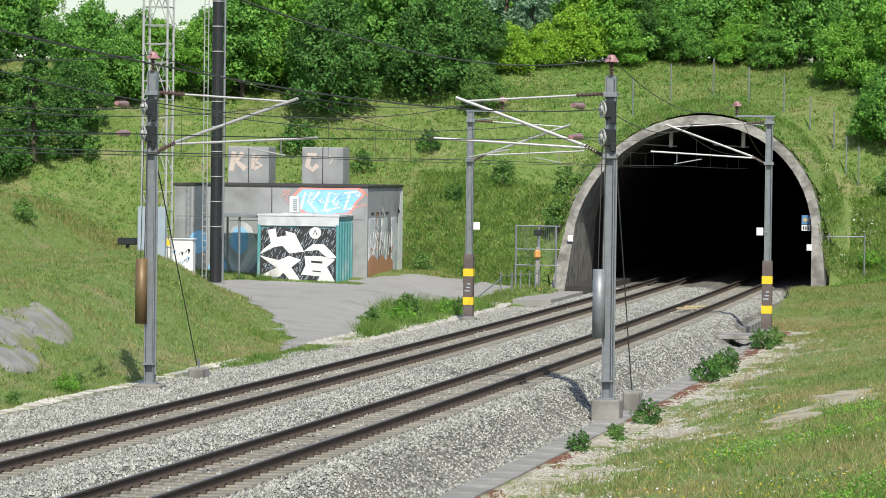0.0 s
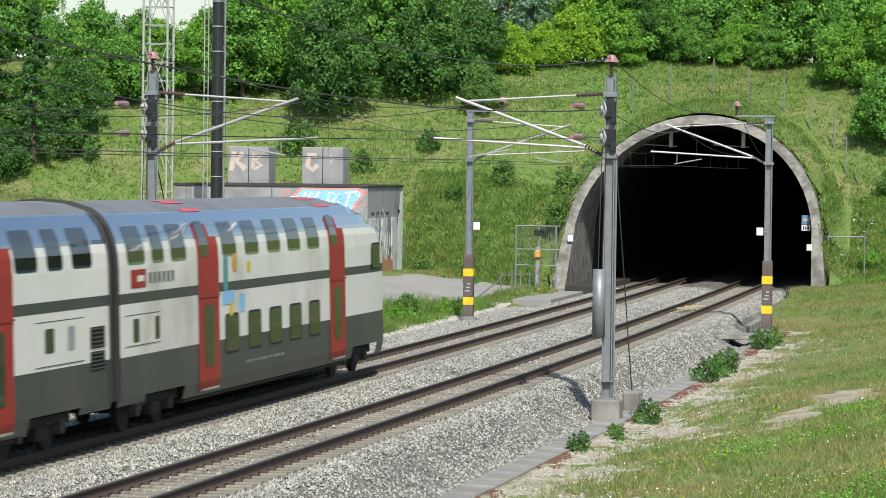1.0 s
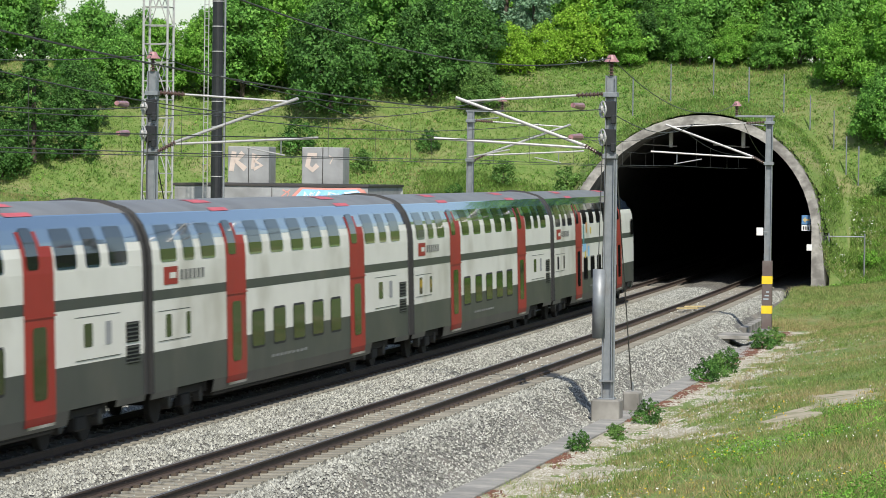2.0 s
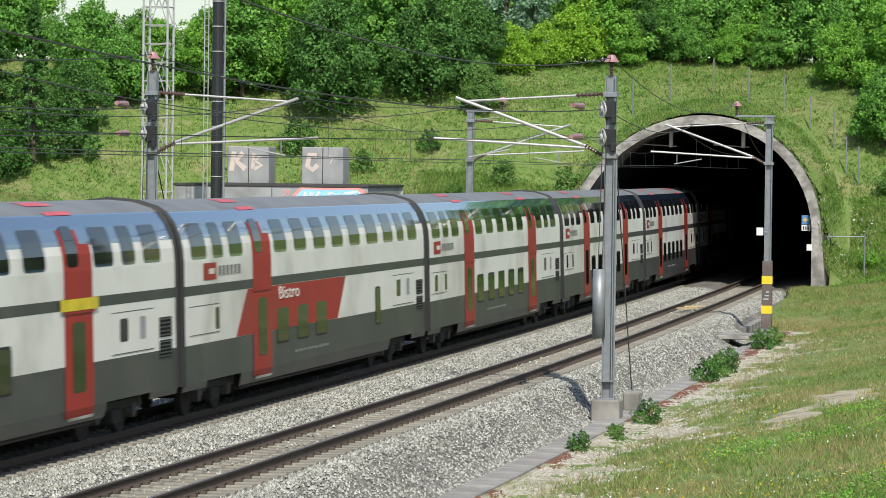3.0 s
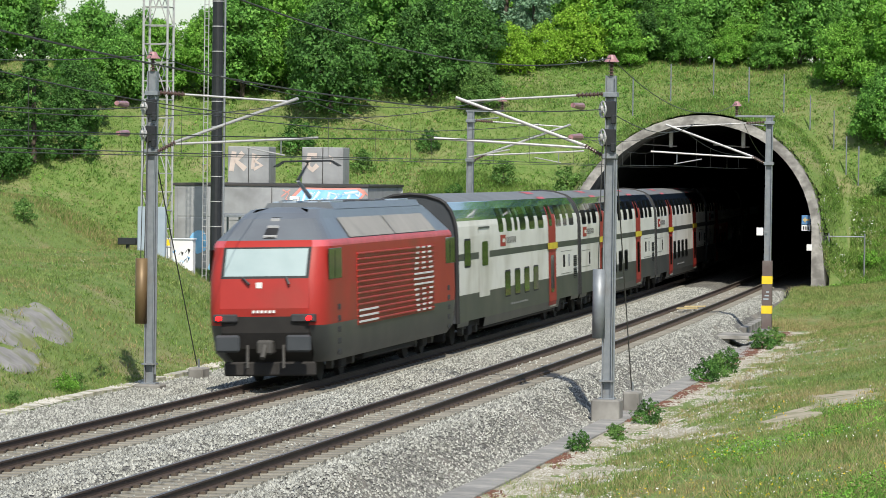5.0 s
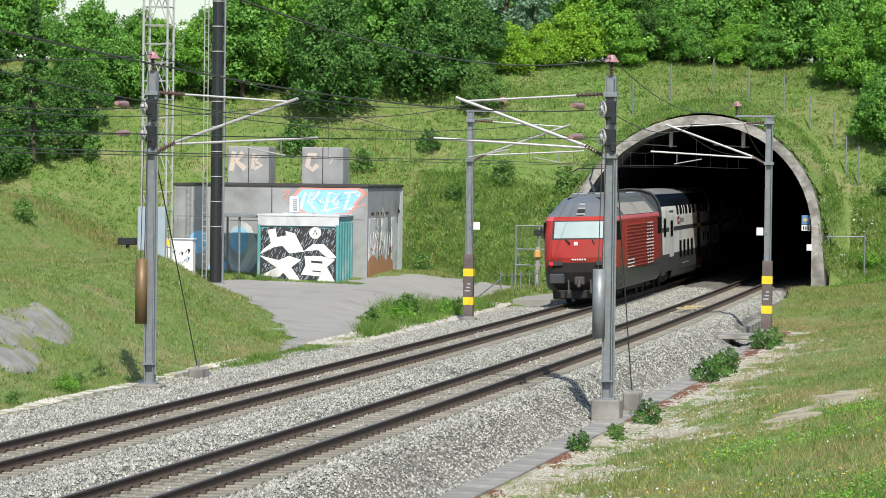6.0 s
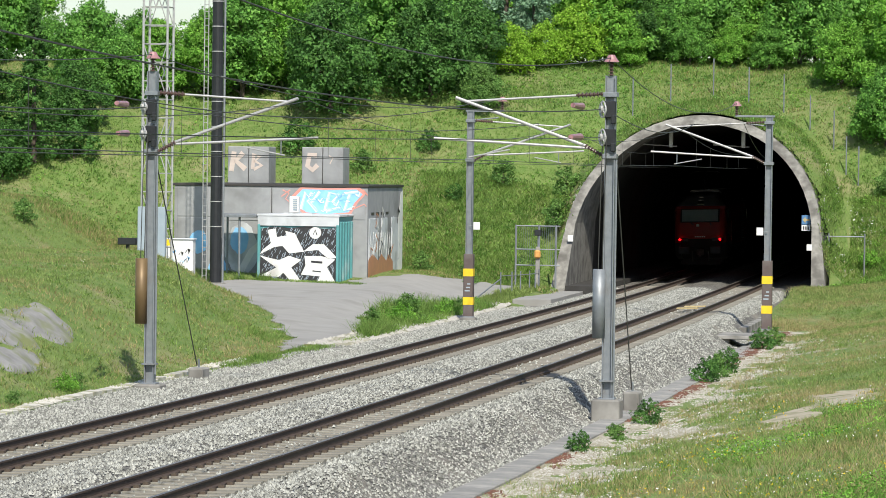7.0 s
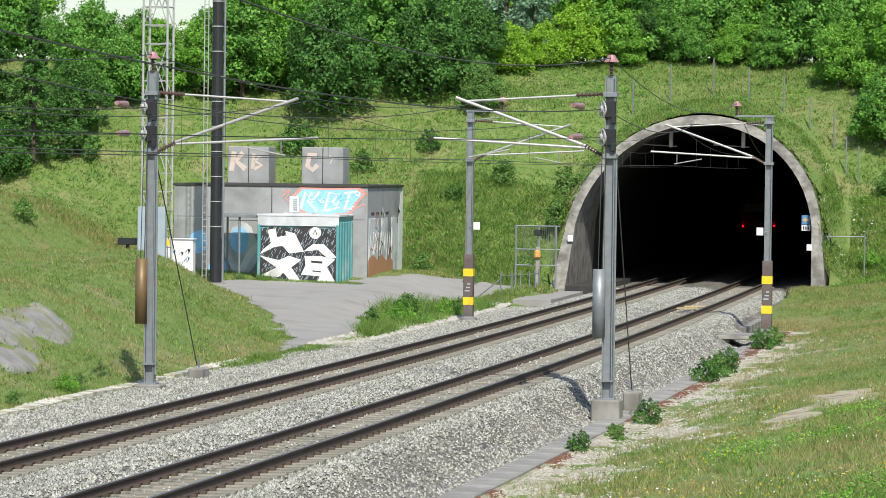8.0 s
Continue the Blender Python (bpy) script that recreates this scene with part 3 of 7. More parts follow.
def build_hut():
    h = thing("equipment_hut", line_pose(96.4, -12.1, 0.0), "container-like hut with black and white graffiti and teal ribbed side", "hut")
    bm = bmesh.new()
    box(bm, (-1.83, 2.95, 1.6), (3.58, 5.75, 3.1), bevel=0.02)
    part("body", bm, M_TEAL, h, "teal sheet-metal walls")
    bm = bmesh.new()
    box(bm, (-1.83, 2.95, 3.2), (3.72, 5.95, 0.10), bevel=0.02)
    part("roof", bm, M_PALE, h, "pale flat roof")
    bm = bmesh.new()
    box(bm, (-1.83, 0.03, 2.94), (3.66, 0.06, 0.42), bevel=0.01)
    part("fascia", bm, M_PALE, h, "pale grey fascia board")
    for x in (-3.6, -0.06):
        bm = bmesh.new()
        box(bm, (x, 0.03, 1.42), (0.12, 0.10, 2.75), bevel=0.015)
        part("corner_post", bm, M_TEAL, h)
    for k in range(9):
        bm = bmesh.new()
        box(bm, (0.0, 0.45 + 0.62 * k, 1.55), (0.09, 0.26, 2.75), bevel=0.03)
        part("rib", bm, M_TEAL, h)
    bm = bmesh.new()
    plate(bm, [(-3.56, 0.15), (-0.1, 0.12), (-0.1, 2.68), (-0.7, 2.62), (-1.3, 2.74), (-2.2, 2.64), (-2.9, 2.7), (-3.5, 2.6)], 0.07, 0.02)
    part("front_panel", fix(bm), M_BLACK, h, "front wall sprayed black")
    P = lambda x, y: (-3.62 + (x - 117) * 0.0169, 0.12 + (388 - y) * 0.01707)
    letters = [
        [(141, 246), (163, 242), (166, 264), (192, 260), (188, 248), (214, 254), (239, 301), (199, 306), (181, 287), (160, 290), (121, 309), (128, 298), (150, 280)],
        [(122, 365), (165, 343), (119, 312), (172, 324), (198, 312), (232, 322), (205, 342), (238, 386), (212, 386), (184, 356), (172, 367)],
        [(237, 300), (262, 281), (292, 281), (327, 316), (303, 318), (276, 296)],
        [(240, 312), (285, 312), (322, 320), (300, 340), (326, 384), (270, 384), (282, 364), (231, 360), (243, 336)],
    ]
    for L in letters:
        bm = bmesh.new()
        plate(bm, [P(*p) for p in L], 0.045, 0.012)
        part("graffiti_letter", fix(bm), M_WHITE, h, "bold white spray-painted letter shape")
    bm = bmesh.new()
    plate(bm, blob(*P(268, 252), 0.27, 0.26, 18), 0.045, 0.012)
    part("graffiti_letter", fix(bm), M_WHITE, h, "white spray-painted disc")
    for pts in (stroke([P(258, 326), P(288, 328)], 0.09), stroke([P(262, 350), P(284, 352)], 0.05), stroke([P(263, 256), P(268, 244), P(273, 258)], 0.04)):
        bm = bmesh.new()
        plate(bm, pts, 0.031, 0.008)
        part("graffiti_line", fix(bm), M_BLACK, h)
    r = random.Random(9)
    bm = bmesh.new()
    for i in range(330):
        x, z = -3.5 + 3.3 * r.random(), 0.3 + 2.3 * r.random()
        plate(bm, stroke([(x, z), (x + 0.07, z + 0.10 + 0.1 * r.random())], 0.022), 0.049, 0.002)
    tagged(part("graffiti_hatch", fix(bm), M_LILAC, h, "pale sprayed hatching"), kind="stuff")
    # cooling unit on the roof
    a = thing("cooling_unit", line_pose(96.9, -14.2, 3.25), "white air-conditioning box on the hut roof", "air conditioner")
    bm = bmesh.new()
    box(bm, (0, 0, 0.42), (0.42, 0.45, 0.72), bevel=0.03)
    part("casing", bm, M_WHITE, a)
    bm = bmesh.new()
    for s in range(6):
        box(bm, (0.06, -0.235, 0.2 + 0.09 * s), (0.2, 0.02, 0.05))
    part("grille", bm, M_LILAC, a, "grey intake grille")
    bm = bmesh.new()
    box(bm, (0.2, 0, 0.03), (1.3, 0.5, 0.06))
    part("mounting_plate", bm, M_PALE, a)
    # canopy by the hut
    c = thing("entrance_canopy", line_pose(96.4, -15.9, 0.0), "thin grey canopy roof on slim posts", "canopy")
    bm = bmesh.new()
    box(bm, (-0.9, 1.2, 3.15), (2.0, 2.6, 0.14), bevel=0.02)
    part("canopy_roof", bm, M_STEEL, c)
    for x, y in ((-1.75, 0.1), (-0.7, 0.1), (-1.75, 2.3)):
        bm = bmesh.new()
        rod(bm, (x, y, -0.1), (x, y, 3.1), 0.05)
        part("post", bm, M_STEEL, c)


build_hut()


def build_shafts():
    for u, labels in ((-20.4, "k"), (-16.75, "c")):
        t = thing("concrete_shaft", line_pose(110.6, u, 0.0), "grey concrete ventilation shaft with pale graffiti letter", "ventilation shaft", "shafts on the slope")
        for i in (0, 1):
            bm = bmesh.new()
            box(bm, (0.52 + 1.03 * i, 0.8, 3.1), (1.0, 1.6, 6.4), bevel=0.03)
            part("shaft_block", bm, M_WALL, t)
        marks = [stroke([(0.2, 5.1), (0.33, 6.05)], 0.24), stroke([(0.78, 6.0), (0.42, 5.6), (0.9, 5.2)], 0.26), stroke([(1.25, 5.2), (1.3, 5.95), (1.6, 5.8), (1.35, 5.6), (1.7, 5.4), (1.3, 5.2)], 0.17)] if labels == "k" else \
                [stroke([(0.75, 5.9), (0.4, 5.95), (0.3, 5.4), (0.55, 5.2), (0.8, 5.45)], 0.24), stroke([(1.35, 5.9), (1.55, 5.8), (1.4, 5.5)], 0.05)]
        for m in marks:
            bm = bmesh.new()
            plate(bm, m, -0.002, 0.01)
            part("graffiti_letter", fix(bm), M_BLUSH, t, "pale pinkish spray-painted letter stroke")


build_shafts()


def build_yard_things():
    # tall dark pole with rungs and slim ladder rail
    p = thing("dark_mast", line_pose(93.0, -16.85, 0.0), "tall black tubular mast with pale climbing bands", "mast")
    bm = bmesh.new()
    rod(bm, (0, 0, -0.4), (0, 0, 18), 0.25, 0.23, 14)
    part("tube", bm, M_DARKSTEEL, p)
    for k in range(12):
        bm = bmesh.new()
        rod(bm, (0, 0, 2.7 + 1.08 * k), (0, 0, 2.74 + 1.08 * k), 0.262, None, 14)
        part("band", bm, M_ALU, p, "pale metal band")
    bm = bmesh.new()
    rod(bm, (0.29, 0.1, 0), (0.29, 0.1, 18), 0.05)
    part("conduit", bm, M_STEEL, p, "grey steel conduit")
    bm = bmesh.new()
    box(bm, (0, 0, 0.1), (1.1, 1.1, 0.4), bevel=0.04)
    part("foundation", bm, M_CONCRETE, p)
    # ladder
    l = thing("ladder_mast", line_pose(93.0, -17.35, 0.0), "slim galvanised ladder mast", "ladder")
    for x in (-0.09, 0.09):
        bm = bmesh.new()
        rod(bm, (x, 0, 0), (x, 0, 17), 0.022, seg=6)
        part("stile", bm, M_ALU, l)
    for k in range(56):
        bm = bmesh.new()
        rod(bm, (-0.09, 0, 0.3 + 0.3 * k), (0.09, 0, 0.3 + 0.3 * k), 0.014, seg=5)
        part("rung", bm, M_ALU, l)
    # lattice tower
    t = thing("lattice_tower", line_pose(84.0, -17.2, 0.0), "galvanised steel lattice tower with cross bracing", "lattice tower")
    W = 0.50
    for x in (-W, W):
        for y in (-W, W):
            bm = bmesh.new()
            rod(bm, (x, y, 0), (x, y, 17), 0.05, seg=6)
            part("leg", bm, M_ALU, t)
    for k in range(20):
        z = 2.0 + 0.75 * k
        bm = bmesh.new()
        for y in (-W, W):
            rod(bm, (-W, y, z), (W, y, z), 0.024, seg=5)
            rod(bm, (y, -W, z), (y, W, z), 0.024, seg=5)
        part("horizontal_brace", bm, M_ALU, t)
        if k % 4 in (0, 1):
            lower = k % 4 == 0
            for y in (-W, W):
                for x in (-W, W):
                    bm = bmesh.new()
                    rod(bm, (x if lower else 0, y, z), (0 if lower else x, y, z + 1.5), 0.022, seg=5)
                    part("diagonal_brace", bm, M_ALU, t)
    # cabinets
    c = thing("switch_cabinet", line_pose(84.0, -17.2, 0.0), "bluish grey metal switch cabinet at the lattice tower", "cabinet")
    bm = bmesh.new()
    box(bm, (0, -0.75, 2.6), (1.15, 0.25, 2.1), bevel=0.02)
    part("casing", bm, M_LILAC, c)
    bm = bmesh.new()
    box(bm, (0, -0.75, 0.8), (0.9, 0.2, 1.6))
    part("stand", bm, M_DARKSTEEL, c)
    d = thing("cable_box", line_pose(84.0, -18.4, 0.0), "dark cable box on a stand beside the tower", "cable box")
    bm = bmesh.new()
    box(bm, (0, 0, 2.22), (0.75, 0.4, 0.28), bevel=0.02)
    part("casing", bm, M_DARKSTEEL, d)
    bm = bmesh.new()
    box(bm, (0, 0, 1.0), (0.12, 0.12, 2.2))
    part("stand", bm, M_DARKSTEEL, d)
    w = thing("white_cabinet", line_pose(92.0, -18.3, gz(92, -18.3)), "white electrical cabinet with scribbled tags", "cabinet")
    zt = 2.15 - gz(92, -18.3)
    bm = bmesh.new()
    box(bm, (0.05, 0, zt / 2 - 0.1), (1.38, 0.5, zt + 0.2), bevel=0.02)
    part("casing", bm, M_WHITE, w)
    bm = bmesh.new()
    box(bm, (0.05, 0, zt + 0.03), (1.46, 0.6, 0.06), bevel=0.015)
    part("lid", bm, M_PALE, w)
    r = random.Random(4)
    for i in range(16):
        x, z = -0.5 + 1.0 * r.random(), zt * (0.15 + 0.7 * r.random())
        bm = bmesh.new()
        plate(bm, stroke([(x, z), (x + 0.1, z + 0.12 * r.random() + 0.05), (x + 0.14, z - 0.06), (x + 0.2, z + 0.1)], 0.022), -0.25, 0.004)
        part("scribble", fix(bm), M_BLACK if i % 3 else M_BLUE, w)
    y = thing("yellow_sign", line_pose(90.6, -18.4, gz(90.6, -18.4)), "small yellow warning plate on a post", "sign")
    zt = 2.05 - gz(90.6, -18.4)
    bm = bmesh.new()
    box(bm, (0, 0, zt), (0.33, 0.02, 0.27))
    part("plate", bm, M_YELLOW, y)
    bm = bmesh.new()
    rod(bm, (0, 0.03, -0.2), (0, 0.03, zt + 0.1), 0.025)
    part("post", bm, M_STEEL, y)


build_yard_things()


# ---- line-side concrete ----
def strip_of(name, s0, s1, step, u, w, z, h, material, label, cat, gap=0.012, rough=0.025):
    t = thing(name, Matrix.Identity(4), label, cat, kind="structure")
    bm = bmesh.new()
    box(bm, (0, 0, -h / 2), (w, step - gap, h), bevel=0.012)
    first = part("slab", bm, material, t)
    mesh = first.data
    n = int((s1 - s0) / step)
    r = random.Random(int(u * 10))
    for k in range(n):
        o = first if k == 0 else new("slab", mesh)
        o.parent = t
        s = s0 + step * (k + 0.5)
        o.matrix_world = line_pose(s, u + 0.012 * (r.random() - 0.5), z + GRADE * s + rough * (r.random() - 0.5), 0.8 * rough * (r.random() - 0.5), 0.5 * rough * (r.random() - 0.5))
    return t


strip_of("cable_trough", -4, 84, 1.6, 8.02, 0.66, -0.86, 0.4, M_TROUGH, "weathered concrete cable-trough lids beside the ballast", "cable trough", 0.006, 0.012)
strip_of("side_kerb", 4, 47, 0.9, -5.5, 0.34, -0.50, 0.5, M_KERB, "broken pale stone kerb beside the ballast", "kerb", 0.03, 0.07)
strip_of("portal_walkway", 97, 108.8, 1.45, -3.6, 1.7, -0.27, 0.4, M_ROAD, "concrete walkway slabs leading into the tunnel", "walkway", 0.006)
strip_of("portal_walkway_right", 80, 108.8, 1.5, 6.85, 0.6, -0.58, 0.4, M_CONCRETE, "concrete walkway slabs leading into the tunnel", "walkway", 0.006)


def build_small_slabs():
    t = tagged(new("step_slab"), "worn concrete step slab at the mast foot", "slab", kind="structure")
    t.matrix_world = line_pose(73.0, 7.3, -0.62)
    bm = bmesh.new()
    box(bm, (0, 0, 0), (1.3, 2.6, 0.14), bevel=0.02)
    part("slab", bm, M_CONCRETE, t)
    bm = bmesh.new()
    box(bm, (-0.3, -0.9, -0.35), (0.4, 0.5, 0.6), bevel=0.02)
    part("foot", bm, M_CONCRETE, t)
    for du, ds in ((0, 0), (0.12, 1.9)):
        b = thing("timber_board", line_pose(85 + ds, SPACING + du, -0.145, LEAN), "pale timber board lying between the rails", "board", "boards between the rails")
        bm = bmesh.new()
        box(bm, (0, 0, 0.03), (0.85, 0.4, 0.06), bevel=0.01)
        part("plank", bm, M_WOOD, b)


build_small_slabs()


def spot(s, u, z):
    x, y = at(s, u)
    return (float(x), float(y), z)


def portal_fittings():
    # fence and gate beside the left portal foot
    f = thing("portal_gate", line_pose(108.4, -4.75, 0.0), "galvanised tube and mesh gate beside the portal", "gate")
    for x in (-1.2, -0.1, 0.7):
        bm = bmesh.new()
        rod(bm, (x, 0, -0.2), (x, 0, 2.75), 0.045)
        part("post", bm, M_STEEL, f)
    for z in (0.85, 1.6, 2.7):
        bm = bmesh.new()
        rod(bm, (-1.2, 0, z), (0.9, 0, z), 0.03)
        part("rail", bm, M_STEEL, f)
    bm = bmesh.new()
    for k in range(20):
        rod(bm, (-1.15 + 0.1 * k, 0, 0.85), (-1.15 + 0.1 * k, 0, 2.68), 0.006, seg=4)
    part("mesh_infill", bm, M_STEEL, f)
    g = thing("lamp_post", line_pose(107.3, -4.75, -0.05), "short post with an orange lamp and grey box", "lamp post")
    bm = bmesh.new()
    box(bm, (0, 0, 0.75), (0.2, 0.18, 2.1), bevel=0.02)
    part("post", bm, M_CONCRETE, g)
    bm = bmesh.new()
    box(bm, (0, -0.12, 1.45), (0.28, 0.22, 0.38), bevel=0.06)
    part("lens", bm, M_LAMP, g, "orange lamp lens")
    bm = bmesh.new()
    box(bm, (0, -0.05, 2.45), (0.3, 0.25, 0.28), bevel=0.02)
    part("box", bm, M_DARKSTEEL, g)
    bm = bmesh.new()
    rod(bm, (0, 0, 1.7), (0, 0, 2.4), 0.03)
    part("stem", bm, M_STEEL, g)
    # railing along the walkway
    r = thing("walkway_railing", Matrix.Identity(4), "rusty metal railing posts along the walkway", "railing")
    run = [(100.9, -5.55), (102.0, -5.2), (103.0, -4.95), (104.2, -4.7), (105.4, -4.6), (106.6, -4.6)]
    for s, u in run:
        x, y = at(s, u)
        bm = bmesh.new()
        rod(bm, (x, y, gz(s, u) - 0.2), (x, y, 0.72), 0.032)
        part("post", bm, M_STEEL, r)
    for (s0, u0), (s1, u1) in zip(run, run[1:]):
        bm = bmesh.new()
        rod(bm, spot(s0, u0, 0.55), spot(s1, u1, 0.55), 0.018, seg=6)
        part("handrail", bm, M_STEEL, r)
    bm = bmesh.new()
    rod(bm, spot(95.1, -5.75, -0.25), spot(100.9, -5.55, 0.42), 0.03)
    part("handrail", bm, M_STEEL, r)
    # right side rail and small plates
    q = thing("portal_barrier", line_pose(112.5, 7.9, 0.2), "galvanised barrier rail beside the portal", "barrier")
    for x in (0.6, 2.3):
        bm = bmesh.new()
        rod(bm, (x, 0, -0.6), (x, 0, 2.3), 0.04)
        part("post", bm, M_STEEL, q)
    bm = bmesh.new()
    rod(bm, (0.2, 0, 2.15), (2.3, 0, 2.15), 0.03)
    part("rail", bm, M_STEEL, q)
    bm = bmesh.new()
    box(bm, (0.35, -0.1, 2.0), (0.3, 0.2, 0.35), bevel=0.02)
    part("box", bm, M_DARKSTEEL, q)
    for u, z in ((-3.62, 2.1), (7.72, 1.85)):
        s_ = thing("small_plate", line_pose(RING_S + RAKE * z - 0.12, u, z), "small white plate fixed to the portal", "sign", "white portal plates")
        bm = bmesh.new()
        box(bm, (0, 0, 0), (0.26, 0.04, 0.3), bevel=0.01)
        part("plate", bm, M_WHITE, s_)
    a = thing("escape_sign", line_pose(112.4, 7.42, 2.9), "blue arrow sign over a white number plate", "sign")
    bm = bmesh.new()
    box(bm, (0, 0, 0.22), (0.42, 0.04, 0.45), bevel=0.01)
    part("plate", bm, M_SIGNBLUE, a)
    bm = bmesh.new()
    plate(bm, [(-0.17, 0.22), (-0.02, 0.36), (-0.02, 0.27), (0.17, 0.27), (0.17, 0.17), (-0.02, 0.17), (-0.02, 0.08)], -0.02, 0.008)
    part("arrow", fix(bm), M_WOOD, a, "pale yellow arrow")
    bm = bmesh.new()
    box(bm, (0, 0, -0.17), (0.42, 0.04, 0.28), bevel=0.01)
    part("number_plate", bm, M_WHITE, a)
    bm = bmesh.new()
    for k in range(3):
        box(bm, (-0.11 + 0.11 * k, -0.024, -0.17), (0.06, 0.008, 0.16))
    part("bars", bm, M_BLACK, a)
    bm = bmesh.new()
    box(bm, (0.28, 0.02, 0.0), (0.3, 0.04, 0.05))
    part("bracket", bm, M_STEEL, a)


portal_fittings()


def build_far_fence():
    f = thing("hill_fence", Matrix.Identity(4), "wire fence on thin galvanised posts above the tunnel", "fence")
    pts = [(9.7, 178.3), (11.8, 180.6), (14.1, 181.5), (15.8, 179.7), (17.5, 178.4), (18.7, 176.8), (19.7, 174.8), (20.1, 172.7), (20.6, 171.7)]
    for x, y in pts:
        s, u = su_of(np.array([x]), np.array([y]))
        z = gz(s[0], u[0])
        bm = bmesh.new()
        rod(bm, (x, y, z - 0.3), (x, y, z + 1.95), 0.035, seg=6)
        part("post", bm, M_STEEL, f)


build_far_fence()
# ---- overhead line ----
def h_beam(w=0.26, t=0.025):
    a, b = w / 2, w / 2 - t
    prof = [(-a, -a), (a, -a), (a, -b), (t / 2, -b), (t / 2, b), (a, b), (a, a), (-a, a), (-a, b), (-t / 2, b), (-t / 2, -b), (-a, -b)]
    return [(y, x) for x, y in prof]


def upright(bm, prof, z0, z1):
    a = [bm.verts.new((x, y, z0)) for x, y in prof]
    b = [bm.verts.new((x, y, z1)) for x, y in prof]
    n = len(prof)
    for i in range(n):
        bm.faces.new((a[i], a[(i + 1) % n], b[(i + 1) % n], b[i]))
    bm.faces.new(a[::-1])
    bm.faces.new(b)


def sheds(bm, a, b, r, n):
    a, b = Vector(a), Vector(b)
    rod(bm, a, b, r * 0.45)
    for k in range(n):
        p = a.lerp(b, (k + 0.2) / n)
        q = a.lerp(b, (k + 0.62) / n)
        rod(bm, p, q, r, r * 0.6, 10)


def build_mast(s, u, d, z0, ztop, tension, clad, top_arm, lean=0.0):
    """d: +1 where the track lies to the right of the mast, else -1."""
    words = "galvanised H-section catenary mast with tensioning wheels and weight" if tension else "galvanised catenary mast with brown foot cladding and yellow bands"
    t = thing("catenary_mast", line_pose(s, u, 0.0, lean), words, "catenary mast", "catenary masts")
    bm = bmesh.new()
    upright(bm, h_beam(), z0 + 0.1, ztop)
    part("post", fix(bm), M_STEEL, t)
    bm = bmesh.new()
    if tension:
        box(bm, (0, 0, z0 - 0.1 + (0.05 if d < 0 else -0.25)), (0.72, 0.72, 0.98), bevel=0.04)
    else:
        box(bm, (0, 0, z0 - 0.3), (0.6, 0.6, 0.6), bevel=0.03)
    part("foundation", bm, M_CONCRETE, t, "concrete foundation block")
    bm = bmesh.new()
    box(bm, (0, 0, z0 + (0.45 if d < 0 else 0.15) if tension else z0 + 0.02), (0.42, 0.42, 0.05), bevel=0.008)
    part("base_plate", bm, M_STEEL, t)
    # cantilever
    bm = bmesh.new()
    rod(bm, (d * 0.62, 0, 5.93), (d * 3.95, 0, 7.12), 0.042, seg=10)
    part("diagonal_tube", bm, M_ALU, t, "pale aluminium cantilever tube")
    bm = bmesh.new()
    rod(bm, (d * 0.85, 0, 7.2), (d * 3.7, 0, 7.03), 0.028, seg=8)
    part("tie_tube", bm, M_ALU, t)
    bm = bmesh.new()
    rod(bm, (d * 0.55, 0, 5.88), (d * 4.5, 0, 6.09), 0.034, seg=8)
    part("registration_tube", bm, M_ALU, t)
    bm = bmesh.new()
    rod(bm, (d * 2.55, 0, 5.82), (d * 3.6, 0, 5.62), 0.02, seg=6)
    part("steady_arm", bm, M_ALU, t)
    bm = bmesh.new()
    rod(bm, (d * 3.5, 0, 6.04), (d * 3.5, 0, 5.66), 0.016, seg=6)
    part("drop_bracket", bm, M_STEEL, t)
    for a, b in (((d * 0.16, 0, 5.68), (d * 0.66, 0, 5.95)), ((d * 0.2, 0, 7.24), (d * 0.88, 0, 7.2))):
        bm = bmesh.new()
        sheds(bm, a, b, 0.075, 7)
        part("insulator", bm, M_INSUL, t, "brown ribbed insulator")
    for z in (5.68, 7.22):
        bm = bmesh.new()
        box(bm, (0, 0, z), (0.36, 0.34, 0.12), bevel=0.01)
        part("clamp", bm, M_STEEL, t)
    # feeder insulator on top
    if top_arm:
        bm = bmesh.new()
        box(bm, (d * 0.55, 0, ztop - 0.04), (1.5, 0.1, 0.08), bevel=0.01)
        part("top_arm", bm, M_STEEL, t)
        bm = bmesh.new()
        rod(bm, (d * 0.1, 0, ztop - 0.4), (d * 1.1, 0, ztop - 0.3), 0.025)
        part("stay", bm, M_STEEL, t)
    x = d * 1.25 if top_arm else 0
    bm = bmesh.new()
    sheds(bm, (x, 0, ztop), (x, 0, ztop + 0.36), 0.085, 5)
    part("feeder_insulator", bm, M_INSUL, t)
    bm = bmesh.new()
    rod(bm, (x, 0, ztop + 0.34), (x, 0, ztop + 0.42), 0.2, 0.14, 12)
    rod(bm, (x, 0, ztop + 0.42), (x, 0, ztop + 0.52), 0.14, 0.08, 12)
    part("insulator_cap", bm, M_PORCELAIN, t, "pinkish porcelain cap")
